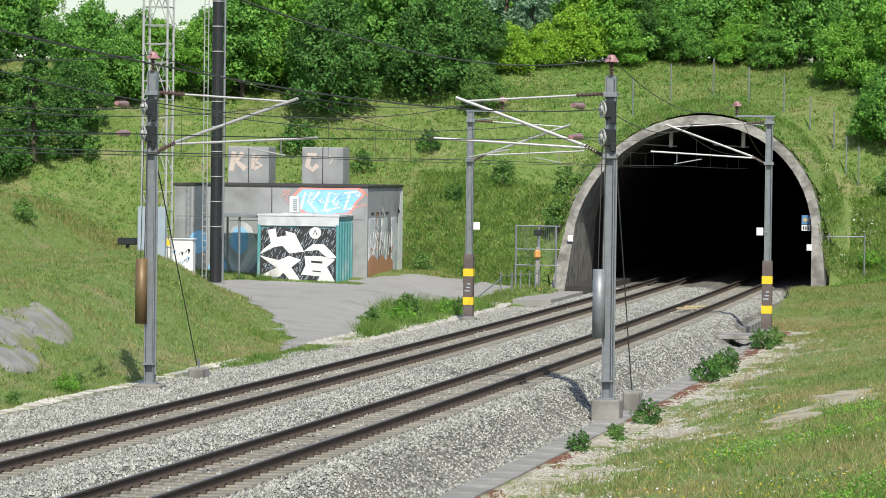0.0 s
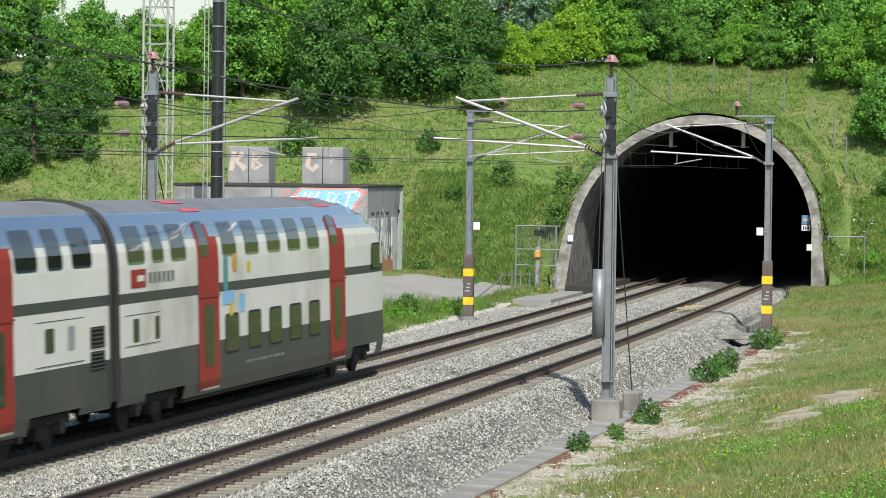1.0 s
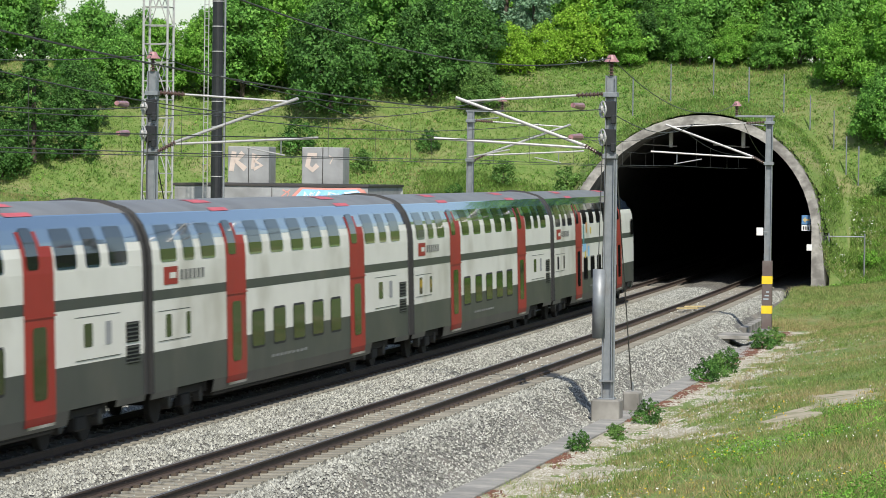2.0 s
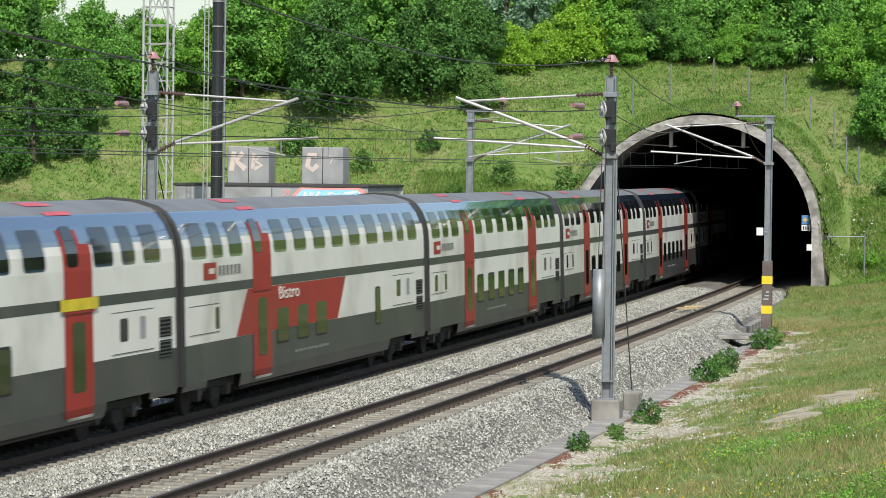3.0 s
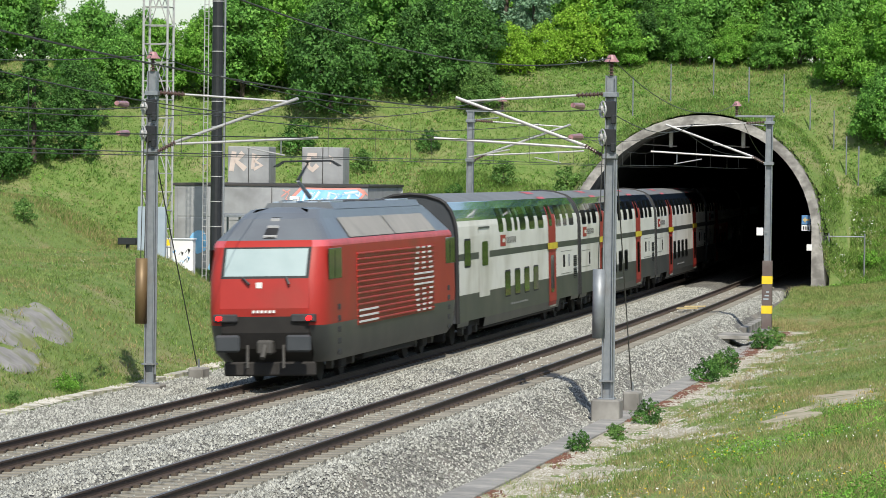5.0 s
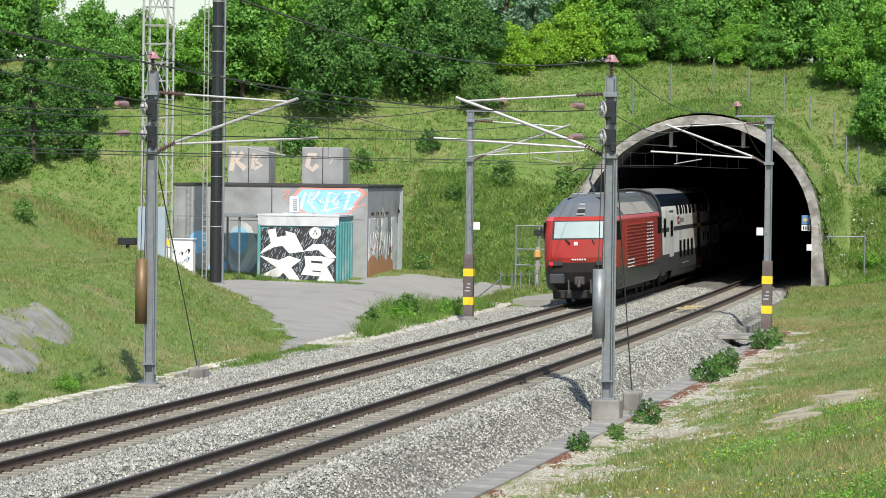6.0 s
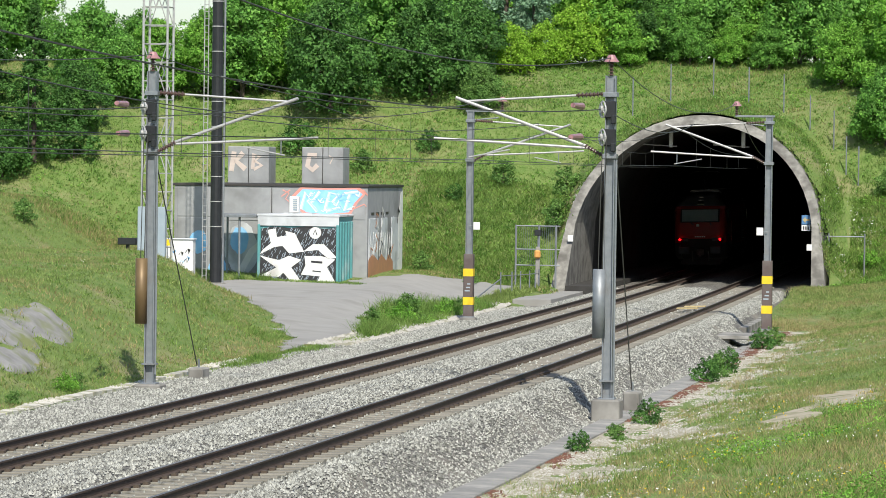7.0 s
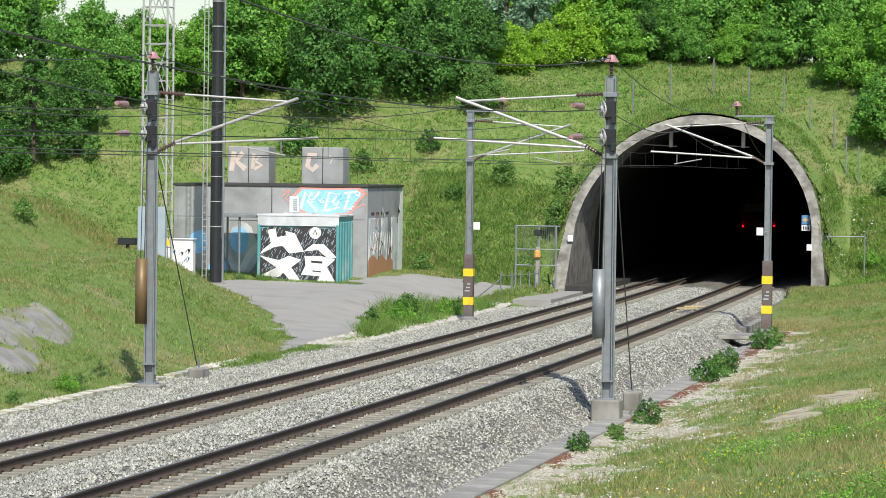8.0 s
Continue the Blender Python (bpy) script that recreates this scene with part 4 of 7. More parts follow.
    if tension:
        side = -1
        for k, z in enumerate((6.85, 6.15)):
            w = part("tension_wheel", wheel_mesh(), M_ALU, t, "grey steel tensioning wheel")
            w.matrix_local = pose(side * 0.17, -0.26 - 0.02 * k, z, 0, 0, 30)
            bm = bmesh.new()
            box(bm, (0, -0.13, z), (0.3, 0.12, 0.42), bevel=0.02)
            box(bm, (0.1, -0.2, z - 0.25), (0.12, 0.16, 0.22), bevel=0.02)
            part("wheel_bracket", bm, M_DARKSTEEL, t)
        bm = bmesh.new()
        rod(bm, (-0.22, -0.14, 1.12), (-0.22, -0.14, 2.85), 0.16, None, 18)
        part("weight_tube", bm, M_STEEL if d < 0 else M_RUST, t, "galvanised weight tube" if d < 0 else "rust-brown weight tube", True)
        for dx in (-0.05, 0.05):
            bm = bmesh.new()
            rod(bm, (-0.2 + dx, -0.12, 2.85), (-0.12 + dx, -0.2, 6.2), 0.012, seg=5)
            part("weight_cable", bm, M_WIRE, t)
        bm = bmesh.new()
        rod(bm, (0.17, -0.1, z0 + 0.4), (0.17, -0.1, 5.6), 0.03, seg=6)
        part("conduit", bm, M_STEEL, t)
        bm = bmesh.new()
        box(bm, (0, -0.02, 0.05), (0.36, 0.34, 0.04))
        part("strap", bm, M_STEEL, t)
    else:
        w = 0.19
        bm = bmesh.new()
        box(bm, (0, 0, (z0 + 2.0) / 2), (2 * w, 2 * w, 2.0 - z0), bevel=0.02)
        part("foot_cladding", bm, M_BROWN, t, "brown painted foot cladding")
        for za, zb in ((1.12, 1.42), (0.0, 0.30)):
            bm = bmesh.new()
            box(bm, (0, 0, (za + zb) / 2), (2 * w + 0.012, 2 * w + 0.012, zb - za))
            part("band", bm, M_YELLOW, t, "yellow warning band")
        for k, zz in enumerate((0.55, 0.68, 0.82)):
            bm = bmesh.new()
            box(bm, (-0.03 + 0.03 * k, -w - 0.004, zz), (0.2 - 0.04 * k, 0.008, 0.05))
            part("sticker", bm, M_LILAC, t, "small bluish sticker")
        bm = bmesh.new()
        box(bm, (-0.3 if d < 0 else 0.3, -0.1, 3.1), (0.26, 0.03, 0.3), bevel=0.01)
        part("white_plate", bm, M_WHITE, t, "small white plate")
        bm = bmesh.new()
        rod(bm, (0, -0.1, 3.1), (-0.2 if d < 0 else 0.2, -0.1, 3.1), 0.015)
        part("plate_bracket", bm, M_STEEL, t)
    return t


def wheel_mesh():
    bm = bmesh.new()
    for k in range(24):
        a0, a1 = 2 * math.pi * k / 24, 2 * math.pi * (k + 1) / 24
        rod(bm, (0, 0.2 * math.cos(a0), 0.2 * math.sin(a0)), (0, 0.2 * math.cos(a1), 0.2 * math.sin(a1)), 0.022, seg=6)
    for k in range(5):
        a = 2 * math.pi * k / 5
        rod(bm, (0, 0, 0), (0, 0.2 * math.cos(a), 0.2 * math.sin(a)), 0.025, seg=5)
    rod(bm, (-0.08, 0, 0), (0.08, 0, 0), 0.09, seg=10)
    return bm


MASTS = [(33.6, 7.8, -1, -0.85, 7.7, True, False, False), (36.3, -4.8, 1, -0.62, 7.8, True, False, False),
         (81.5, -3.9, 1, -0.5, 7.66, False, True, True), (78.5, 8.05, -1, -0.62, 7.5, False, True, True)]
for row in MASTS:
    build_mast(*row)


def sag_line(a, b, sag, n=16):
    a, b = Vector(a), Vector(b)
    return [a.lerp(b, k / n) - Vector((0, 0, sag * 4 * (k / n) * (1 - k / n))) for k in range(n + 1)]


def wire(name, pts, r, label, group=""):
    bm = bmesh.new()
    tube_line(bm, pts, r)
    o = part(name, fix(bm), M_WIRE)
    return tagged(o, label, "wire", group or "overhead wires")


def build_wires():
    stops = [-57, -12, 34.5, 80, 118, 150, 190]
    for u0, d in ((0.0, -1), (SPACING, 1)):
        t = thing("catenary", Matrix.Identity(4), "dark copper contact wire hung from a messenger by droppers", "overhead line", "overhead wires")
        for i in range(len(stops) - 1):
            a, b = stops[i], stops[i + 1]
            hi_a, hi_b = (7.02 if a < 115 else 6.35), (7.02 if b < 115 else 6.35)
            za = 0.15 if i % 2 else -0.15
            mess = sag_line(spot(a, u0 + za, hi_a), spot(b, u0 - za, hi_b), 0.75 if b < 115 else 0.45)
            cont = sag_line(spot(a, u0 + za, 5.55), spot(b, u0 - za, 5.55), 0.03)
            for name, pts, r in (("messenger_wire", mess, 0.010), ("contact_wire", cont, 0.009)):
                bm = bmesh.new()
                tube_line(bm, pts, r)
                part(name, fix(bm), M_WIRE, t)
            for k in (3, 6, 10, 13):
                bm = bmesh.new()
                rod(bm, mess[k], cont[k], 0.0045, seg=4)
                part("dropper", bm, M_WIRE, t)
    # feeders over the mast tops
    wire("feeder_wire", sag_line(spot(-12, 7.8, 8.15), spot(33.6, 7.8, 8.15), 0.75, 20), 0.014, "dark feeder cable between mast tops")
    wire("feeder_wire", sag_line(spot(33.6, 7.8, 8.15), spot(78.5, 6.8, 7.95), 0.8, 20), 0.013, "dark feeder cable between mast tops")
    wire("feeder_wire", sag_line(spot(-10, -4.8, 8.2), spot(36.3, -4.8, 8.25), 0.7, 20), 0.013, "dark feeder cable between mast tops")
    wire("feeder_wire", sag_line(spot(36.3, -4.8, 8.25), spot(81.5, -2.65, 8.1), 0.8, 20), 0.013, "dark feeder cable between mast tops")
    wire("feeder_wire", sag_line(spot(78.5, 6.8, 7.95), spot(119, 5.2, 6.0), 0.5, 14), 0.012, "dark feeder cable running into the tunnel")
    # anchored ends at the tension wheels
    for s, u, z, u2, s2 in ((33.5, 7.6, 6.85, 5.9, -12.0), (33.5, 7.6, 6.15, 5.4, -12.0), (36.2, -4.9, 6.85, -1.5, -10.0), (36.2, -4.9, 6.15, -1.0, -10.0),
                            (36.4, -4.6, 6.85, -1.2, 81.5), (33.7, 7.7, 6.85, 5.2, 78.5)):
        heavy = z > 6.5
        a, b = spot(s, u, z), spot(s2, u2, 7.15 if heavy else 5.75)
        wire("anchor_wire", sag_line(a, b, 0.45 if heavy else 0.1), 0.014 if heavy else 0.009, "dark tension wire running to a mast wheel")
        if s2 < 0:
            p = Vector(a).lerp(Vector(b), 0.06)
            q = Vector(a).lerp(Vector(b), 0.085)
            bm = bmesh.new()
            rod(bm, p, q, 0.09, 0.06, 10)
            tagged(part("wire_insulator", bm, M_PORCELAIN), "pinkish porcelain insulator on a tension wire", "insulator", "wire insulators")
    # guy ropes
    for a, b in ((spot(33.6, 7.95, 5.6), spot(36.7, 8.02, -0.35)), (spot(36.3, -4.7, 5.5), spot(41.0, -4.72, -0.25))):
        bm = bmesh.new()
        tube_line(bm, [a, b], 0.016)
        tagged(part("guy_rope", fix(bm), M_WIRE), "thin dark guy rope down to a ground anchor", "rope", "guy ropes")
    for s, u, z, m in ((36.9, 8.02, -0.72, M_CONCRETE), (41.2, -4.72, -0.62, M_CONCRETE)):
        g = thing("guy_anchor", line_pose(s, u, z), "weathered concrete anchor block of a guy rope", "anchor block", "guy anchors")
        bm = bmesh.new()
        box(bm, (0, 0, 0), (0.42, 0.8, 0.62), bevel=0.04)
        part("block", bm, m, g)
        bm = bmesh.new()
        rod(bm, (0, 0, 0.3), (0, -0.05, 0.55), 0.03)
        part("eye_bolt", bm, M_STEEL, g)
    # brackets under the tunnel crown
    for u in (0.3, 3.9):
        g = thing("tunnel_bracket", line_pose(119.0, u, 6.6), "grey bracket hanging from the tunnel crown", "bracket", "tunnel brackets")
        bm = bmesh.new()
        box(bm, (0, 0, 0.35), (0.2, 0.2, 0.8), bevel=0.02)
        part("hanger", bm, M_ALU, g)
        bm = bmesh.new()
        rod(bm, (-1.5, 0, 0.1), (0.3, 0, 0.0), 0.03)
        part("arm", bm, M_ALU, g)


build_wires()
# ---- road, rock and bare soil ----
def fast_mesh(name, verts, faces, material, parent=None):
    verts, faces = np.asarray(verts, np.float32), np.asarray(faces, np.int32)
    k = faces.shape[1]
    mesh = bpy.data.meshes.new(name)
    mesh.vertices.add(len(verts))
    mesh.vertices.foreach_set("co", verts.ravel())
    mesh.loops.add(faces.size)
    mesh.loops.foreach_set("vertex_index", faces.ravel())
    mesh.polygons.add(len(faces))
    mesh.polygons.foreach_set("loop_start", np.arange(0, faces.size, k, dtype=np.int32))
    mesh.polygons.foreach_set("loop_total", np.full(len(faces), k, np.int32))
    mesh.materials.append(material)
    mesh.update()
    mesh.validate()
    ob = new(name, mesh)
    if parent is not None:
        ob.parent = parent
    return ob


ROAD = [(55, -5.6), (66, -5.1), (78, -7.2), (86, -8.4), (96, -6.4), (108, -5.0), (109.5, -7.4), (102, -9.8), (99.5, -11.6), (96.2, -11.6),
        (96.2, -16.5), (91, -19), (88, -17), (80, -12.4), (70, -9.0), (63, -7.2)]


def in_polygon(s, u, poly):
    inside = np.zeros(s.shape, bool)
    n = len(poly)
    for i in range(n):
        (a, b), (c, d) = poly[i], poly[(i + 1) % n]
        cross = ((b > u) != (d > u)) & (s < (c - a) * (u - b) / (d - b + 1e-9) + a)
        inside ^= cross
    return inside


def on_road(s, u, margin=0.0):
    return in_polygon(s + 0.8 * fractal(s, u, 2.0), u + 0.7 * fractal(s + 9, u, 1.5), ROAD)


def patch(name, s0, s1, u0, u1, step, mask, lift, material, label, category, kind="structure"):
    """A sheet laid on the ground where mask(s, u) > 0, lifted by lift(s, u)."""
    S, U = np.arange(s0, s1, step), np.arange(u0, u1, step)
    ss, uu = np.meshgrid(S, U, indexing="ij")
    keep = mask(ss, uu)
    zz = ground_z(ss, uu) + lift(ss, uu)
    xx, yy = at(ss, uu)
    n, m = ss.shape
    idx = np.arange(n * m).reshape(n, m)
    ok = keep[:-1, :-1] & keep[1:, :-1] & keep[:-1, 1:] & keep[1:, 1:]
    faces = np.stack([idx[:-1, :-1][ok], idx[:-1, 1:][ok], idx[1:, 1:][ok], idx[1:, :-1][ok]], -1)
    ob = fast_mesh(name, np.stack([xx, yy, zz], -1).reshape(-1, 3), faces, material)
    ob.data.polygons.foreach_set("use_smooth", [True] * len(ob.data.polygons))
    return tagged(ob, label, category, kind=kind)


patch("road", 50, 112, -21, -3, 0.12, on_road, lambda s, u: 0.03 + 0 * s, M_ROAD, "worn pale grey asphalt service road", "road")


def oval(s, u, sc, uc, rs, ru, rough=1.3):
    return 1 - ((s - sc) / rs) ** 2 - ((u - uc) / ru) ** 2 + rough * fractal(s, u, 1.6)


def stoniness(s, u):
    """Above 0 on the bare stony verge beside the trough."""
    reach = 0.6 + (1.6 + 2.2 * fractal(s, u * 0.5, 4.0)) * (1 - 0.6 * smooth(s, 22, 60))
    v = 0.6 * (1 - (u - 8.45) / np.maximum(reach, 0.3)) + 1.1 * fractal(s * 0.6 + 7, u, 0.7)
    return np.where((u > 8.25) & (s < 84), v, -1.0)


def gravelly(s, u):
    return stoniness(s, u) > 0


M_VERGE = mat("stony_soil", (0.46, 0.42, 0.35), (0.24, 0.22, 0.15), 9, 0.95, 0.02, c3=(0.22, 0.22, 0.11), scale2=1.0, amount=0.35)
patch("stony_verge", 0, 86, 8.2, 12.6, 0.09, lambda s, u: stoniness(s, u) > -0.25, lambda s, u: 0.05 * np.clip(stoniness(s, u), -0.3, 0.5), M_VERGE, "pale stony soil along the trough", "bare soil", "stuff")
ROCKS = [(38.2, -9.0, 3.6, 0.85), (35.0, -8.0, 2.6, 0.5)]
SANDS = [(31.5, 13.9, 3.0, 0.8), (26.3, 13.1, 2.4, 0.6)]
for sc, uc, rs, ru in ROCKS:
    patch("rock_outcrop", sc - 8, sc + 8, uc - 4, uc + 4, 0.13, lambda s, u: oval(s, u, sc, uc, rs, ru) > -0.5,
          lambda s, u: 0.22 * np.clip(oval(s, u, sc, uc, rs, ru) + 0.7 * fractal(s, u * 2, 1.2), -0.5, 0.6) + 0.05 * np.round(3 * fractal(s * 0.8, u * 2, 1.5)) * (oval(s, u, sc, uc, rs, ru) > 0.15),
          M_ROCK, "bare grey rock breaking through the grass", "rock", "stuff")
for sc, uc, rs, ru in SANDS:
    patch("bare_soil", sc - 6, sc + 6, uc - 3, uc + 3, 0.09, lambda s, u: oval(s, u, sc, uc, rs, ru, 1.3) > -0.8,
          lambda s, u: 0.06 * np.clip(oval(s, u, sc, uc, rs, ru, 1.3) + 1.5 * fractal(s * 0.6, u, 0.6), -0.5, 0.5), M_SAND, "bare sandy soil in the meadow", "bare soil", "stuff")
# ---- loose stones ----
OCT = np.array([(1, 0, 0), (-1, 0, 0), (0, 1, 0), (0, -1, 0), (0, 0, 1), (0, 0, -1)], float)
OCT_F = np.array([(0, 2, 4), (2, 1, 4), (1, 3, 4), (3, 0, 4)])  # the half above the bed


def stones(name, s, u, z, size, material, label, seed, high=0.65):
    r = np.random.RandomState(seed)
    n = len(s)
    x, y = at(s, u)
    sz = size * (0.6 + 0.8 * r.rand(n))
    v = OCT[None] * (0.65 + 0.7 * r.rand(n, 6, 1)) + 0.35 * (r.rand(n, 6, 3) - 0.5)
    a = r.rand(n) * 6.28
    ca, sa = np.cos(a)[:, None], np.sin(a)[:, None]
    vx, vy = v[..., 0] * ca - v[..., 1] * sa, v[..., 0] * sa + v[..., 1] * ca
    v = np.stack([vx, vy, v[..., 2] * high], -1) * sz[:, None, None] + np.stack([x, y, z], -1)[:, None]
    f = OCT_F[None] + 6 * np.arange(n)[:, None, None]
    return tagged(fast_mesh(name, v.reshape(-1, 3), f.reshape(-1, 3), material), label, "stones", kind="stuff")


def build_stones():
    r = np.random.RandomState(3)
    n = 260000
    s = -8 + 120 * r.rand(n) ** 1.35
    u = -5.2 + 13.2 * r.rand(n)
    lane = np.minimum(np.abs(np.abs(u) - 0.75), np.abs(np.abs(u - SPACING) - 0.75))
    tie = np.minimum(np.abs(u), np.abs(u - SPACING))
    keep = (lane > 0.12) & ((tie > 1.22) | (r.rand(n) < 0.05)) & ((u < 7.6)) & ~((s > 96) & (u < -2.6)) & ~((s > 79) & (u > 6.7))
    s, u = s[keep], u[keep]
    w = np.abs(u - TRACK_MID)
    t = np.minimum(np.abs(u), np.abs(u - SPACING))
    z = np.where(u < TRACK_MID, np.maximum(-0.205 - 0.74 * smooth(w, 4.0, 5.35), -0.56), -0.205 - 0.74 * smooth(w, 4.0, 5.35)) + 0.09 * smooth(t, 1.3, 1.75) * (w < 1.6) + GRADE * s
    stones("ballast_stones", s, u, z - 0.002, 0.029, M_STONE, "loose crushed grey ballast stones", 4, 1.15)
    n = 2600
    s, u = 60 + 36 * r.rand(n), -4.4 - 1.5 * r.rand(n) ** 1.5
    stones("rubble", s, u, ground_z(s, u) + 0.02, 0.10, M_KERB, "pale broken stone rubble beside the line", 5)
    n = 12000
    s = 2 + 82 * r.rand(n) ** 1.2
    u = 8.38 + 0.3 * fractal(s, np.zeros(n), 3.0) + 0.16 * r.normal(size=n)
    k = (fractal(s, u * 0.3, 5.0) > -0.12) & (fractal(s * 0.8, u * 2, 0.5) > -0.12)
    s, u = s[k], u[k]
    stones("red_stonecrop", s, u, ground_z(s, u) + 0.03, 0.036, M_REDMOSS, "low red stonecrop growing beside the trough", 7)
    n = 16000
    s, u = 84 * r.rand(n) ** 1.25, 8.5 + 4.0 * r.rand(n) ** 1.5
    k = gravelly(s, u) | (r.rand(n) < 0.05)
    s, u = s[k], u[k]
    stones("gravel_stones", s, u, ground_z(s, u) + 0.025, 0.024, M_KERB, "pale gravel scattered along the bank foot", 6)
    n = 3400
    s = 8 + 42 * r.rand(n)
    u = -5.35 - 0.4 * r.rand(n) + 0.12 * fractal(s, np.zeros(n), 2.0)
    k = fractal(s + 3, np.zeros(n), 3.5) > -0.12
    s, u = s[k], u[k]
    stones("kerb_rubble", s, u, ground_z(s, u) + 0.03, 0.05, M_KERB, "pale broken stones along the old kerb", 8)


build_stones()

# ---- foliage ----
M_BARK = mat("bark", (0.11, 0.085, 0.065), (0.07, 0.055, 0.045), 6, 0.9, 0.02)
LEAVES = {
    "dark": leaf_mat("dark_leaves", (0.046, 0.12, 0.03), (0.125, 0.275, 0.06), 0.35, (0.5, 1.6)),
    "mid": leaf_mat("green_leaves", (0.09, 0.23, 0.044), (0.22, 0.45, 0.085), 0.4, (0.5, 1.55)),
    "light": leaf_mat("fresh_leaves", (0.13, 0.31, 0.045), (0.28, 0.52, 0.085), 0.45, (0.55, 1.5)),
    "yellow": leaf_mat("yellowish_leaves", (0.22, 0.40, 0.04), (0.36, 0.58, 0.07), 0.45, (0.55, 1.45)),
    "weed": leaf_mat("olive_weed_leaves", (0.11, 0.23, 0.055), (0.22, 0.37, 0.10), 0.4, (0.55, 1.5)),
    "silver": leaf_mat("silvery_leaves", (0.15, 0.28, 0.15), (0.28, 0.42, 0.28), 0.3, (0.6, 1.4)),
}


def leaf_cloud(centres, radii, per, size, seed, up=0.7, droop=0.0):
    r = np.random.RandomState(seed)
    n = len(centres) * per
    c = np.repeat(centres, per, 0)
    d = r.normal(size=(n, 3))
    d /= np.linalg.norm(d, axis=1, keepdims=True)
    p = c + d * (np.repeat(radii, per) * r.rand(n) ** 0.4)[:, None] * np.array([1, 1, 0.8])
    p[:, 2] -= droop * np.hypot(p[:, 0], p[:, 1])
    nrm = d * 0.6 + r.normal(size=(n, 3)) * 0.55 + np.array([0, 0, up])
    nrm /= np.linalg.norm(nrm, axis=1, keepdims=True)
    t = np.cross(nrm, r.normal(size=(n, 3)))
    t /= np.linalg.norm(t, axis=1, keepdims=True)
    b = np.cross(nrm, t)
    L = (size * (0.6 + 0.8 * r.rand(n)))[:, None]
    v = np.stack([p - t * L, p - b * L * 0.55, p + t * L, p + b * L * 0.55], 1)
    return v.reshape(-1, 3), np.arange(4 * n).reshape(-1, 4)


def crown_leaves(lobes, sizes, clumps, per, clump_r, leaf, seed):
    """Small leaves in tufts over the outside of rounded lobes, with a thin fill of larger leaves within."""
    r = np.random.RandomState(seed)
    lobes, sizes = np.array(lobes), np.array(sizes)
    k = r.choice(len(lobes), clumps * 3, p=sizes ** 2 / (sizes ** 2).sum())
    d = r.normal(size=(len(k), 3))
    d[:, 2] = np.where(d[:, 2] < -0.4, -d[:, 2], d[:, 2])
    d /= np.linalg.norm(d, axis=1, keepdims=True)
    c = lobes[k] + d * (sizes[k] * (0.68 + 0.6 * r.rand(len(k)) ** 1.6))[:, None]
    gap = np.linalg.norm(c[:, None] - lobes[None], axis=2) / sizes[None]
    gap[np.arange(len(k)), k] = 9
    keep = (gap.min(1) > 0.72) & (c[:, 2] > 0)
    c, d = c[keep][:clumps], d[keep][:clumps]
    n = len(c) * per
    axis = d + np.array([0, 0, 0.45])
    axis /= np.linalg.norm(axis, axis=1, keepdims=True)
    axis = np.repeat(axis, per, 0)
    rad = np.repeat(clump_r * (0.6 + 0.8 * r.rand(len(c))), per)
    off = r.normal(size=(n, 3))
    off -= axis * (off * axis).sum(1, keepdims=True)
    off /= np.linalg.norm(off, axis=1, keepdims=True)
    rho = r.rand(n) ** 0.55
    p = np.repeat(c, per, 0) + off * (rad * rho)[:, None] + axis * (rad * (0.35 - 0.6 * rho ** 2 + 0.35 * r.normal(size=n)))[:, None]
    nrm = axis * 0.8 + off * (0.7 * rho)[:, None] + 0.5 * r.normal(size=(n, 3))
    size = leaf * (0.6 + 0.8 * r.rand(n))
    # fill
    m = clumps * 5
    k = r.choice(len(lobes), m, p=sizes ** 3 / (sizes ** 3).sum())
    q = r.normal(size=(m, 3))
    q /= np.linalg.norm(q, axis=1, keepdims=True)
    p = np.concatenate([p, lobes[k] + q * (sizes[k] * (0.45 + 0.45 * r.rand(m)))[:, None]])
    nrm = np.concatenate([nrm, q + 0.6 * r.normal(size=(m, 3))])
    size = np.concatenate([size, np.full(m, leaf * 1.7)])
    p[:, 2] = np.maximum(p[:, 2], 0.01)
    nrm /= np.linalg.norm(nrm, axis=1, keepdims=True)
    t = np.cross(nrm, r.normal(size=nrm.shape))
    t /= np.linalg.norm(t, axis=1, keepdims=True)
    b = np.cross(nrm, t)
    size = size[:, None]
    v = np.stack([p - t * size, p + t * size * 0.5 - b * size * 0.7, p + t * size * 0.6 + b * size * 0.7], 1)
    return v.reshape(-1, 3), np.arange(3 * len(p)).reshape(-1, 3)


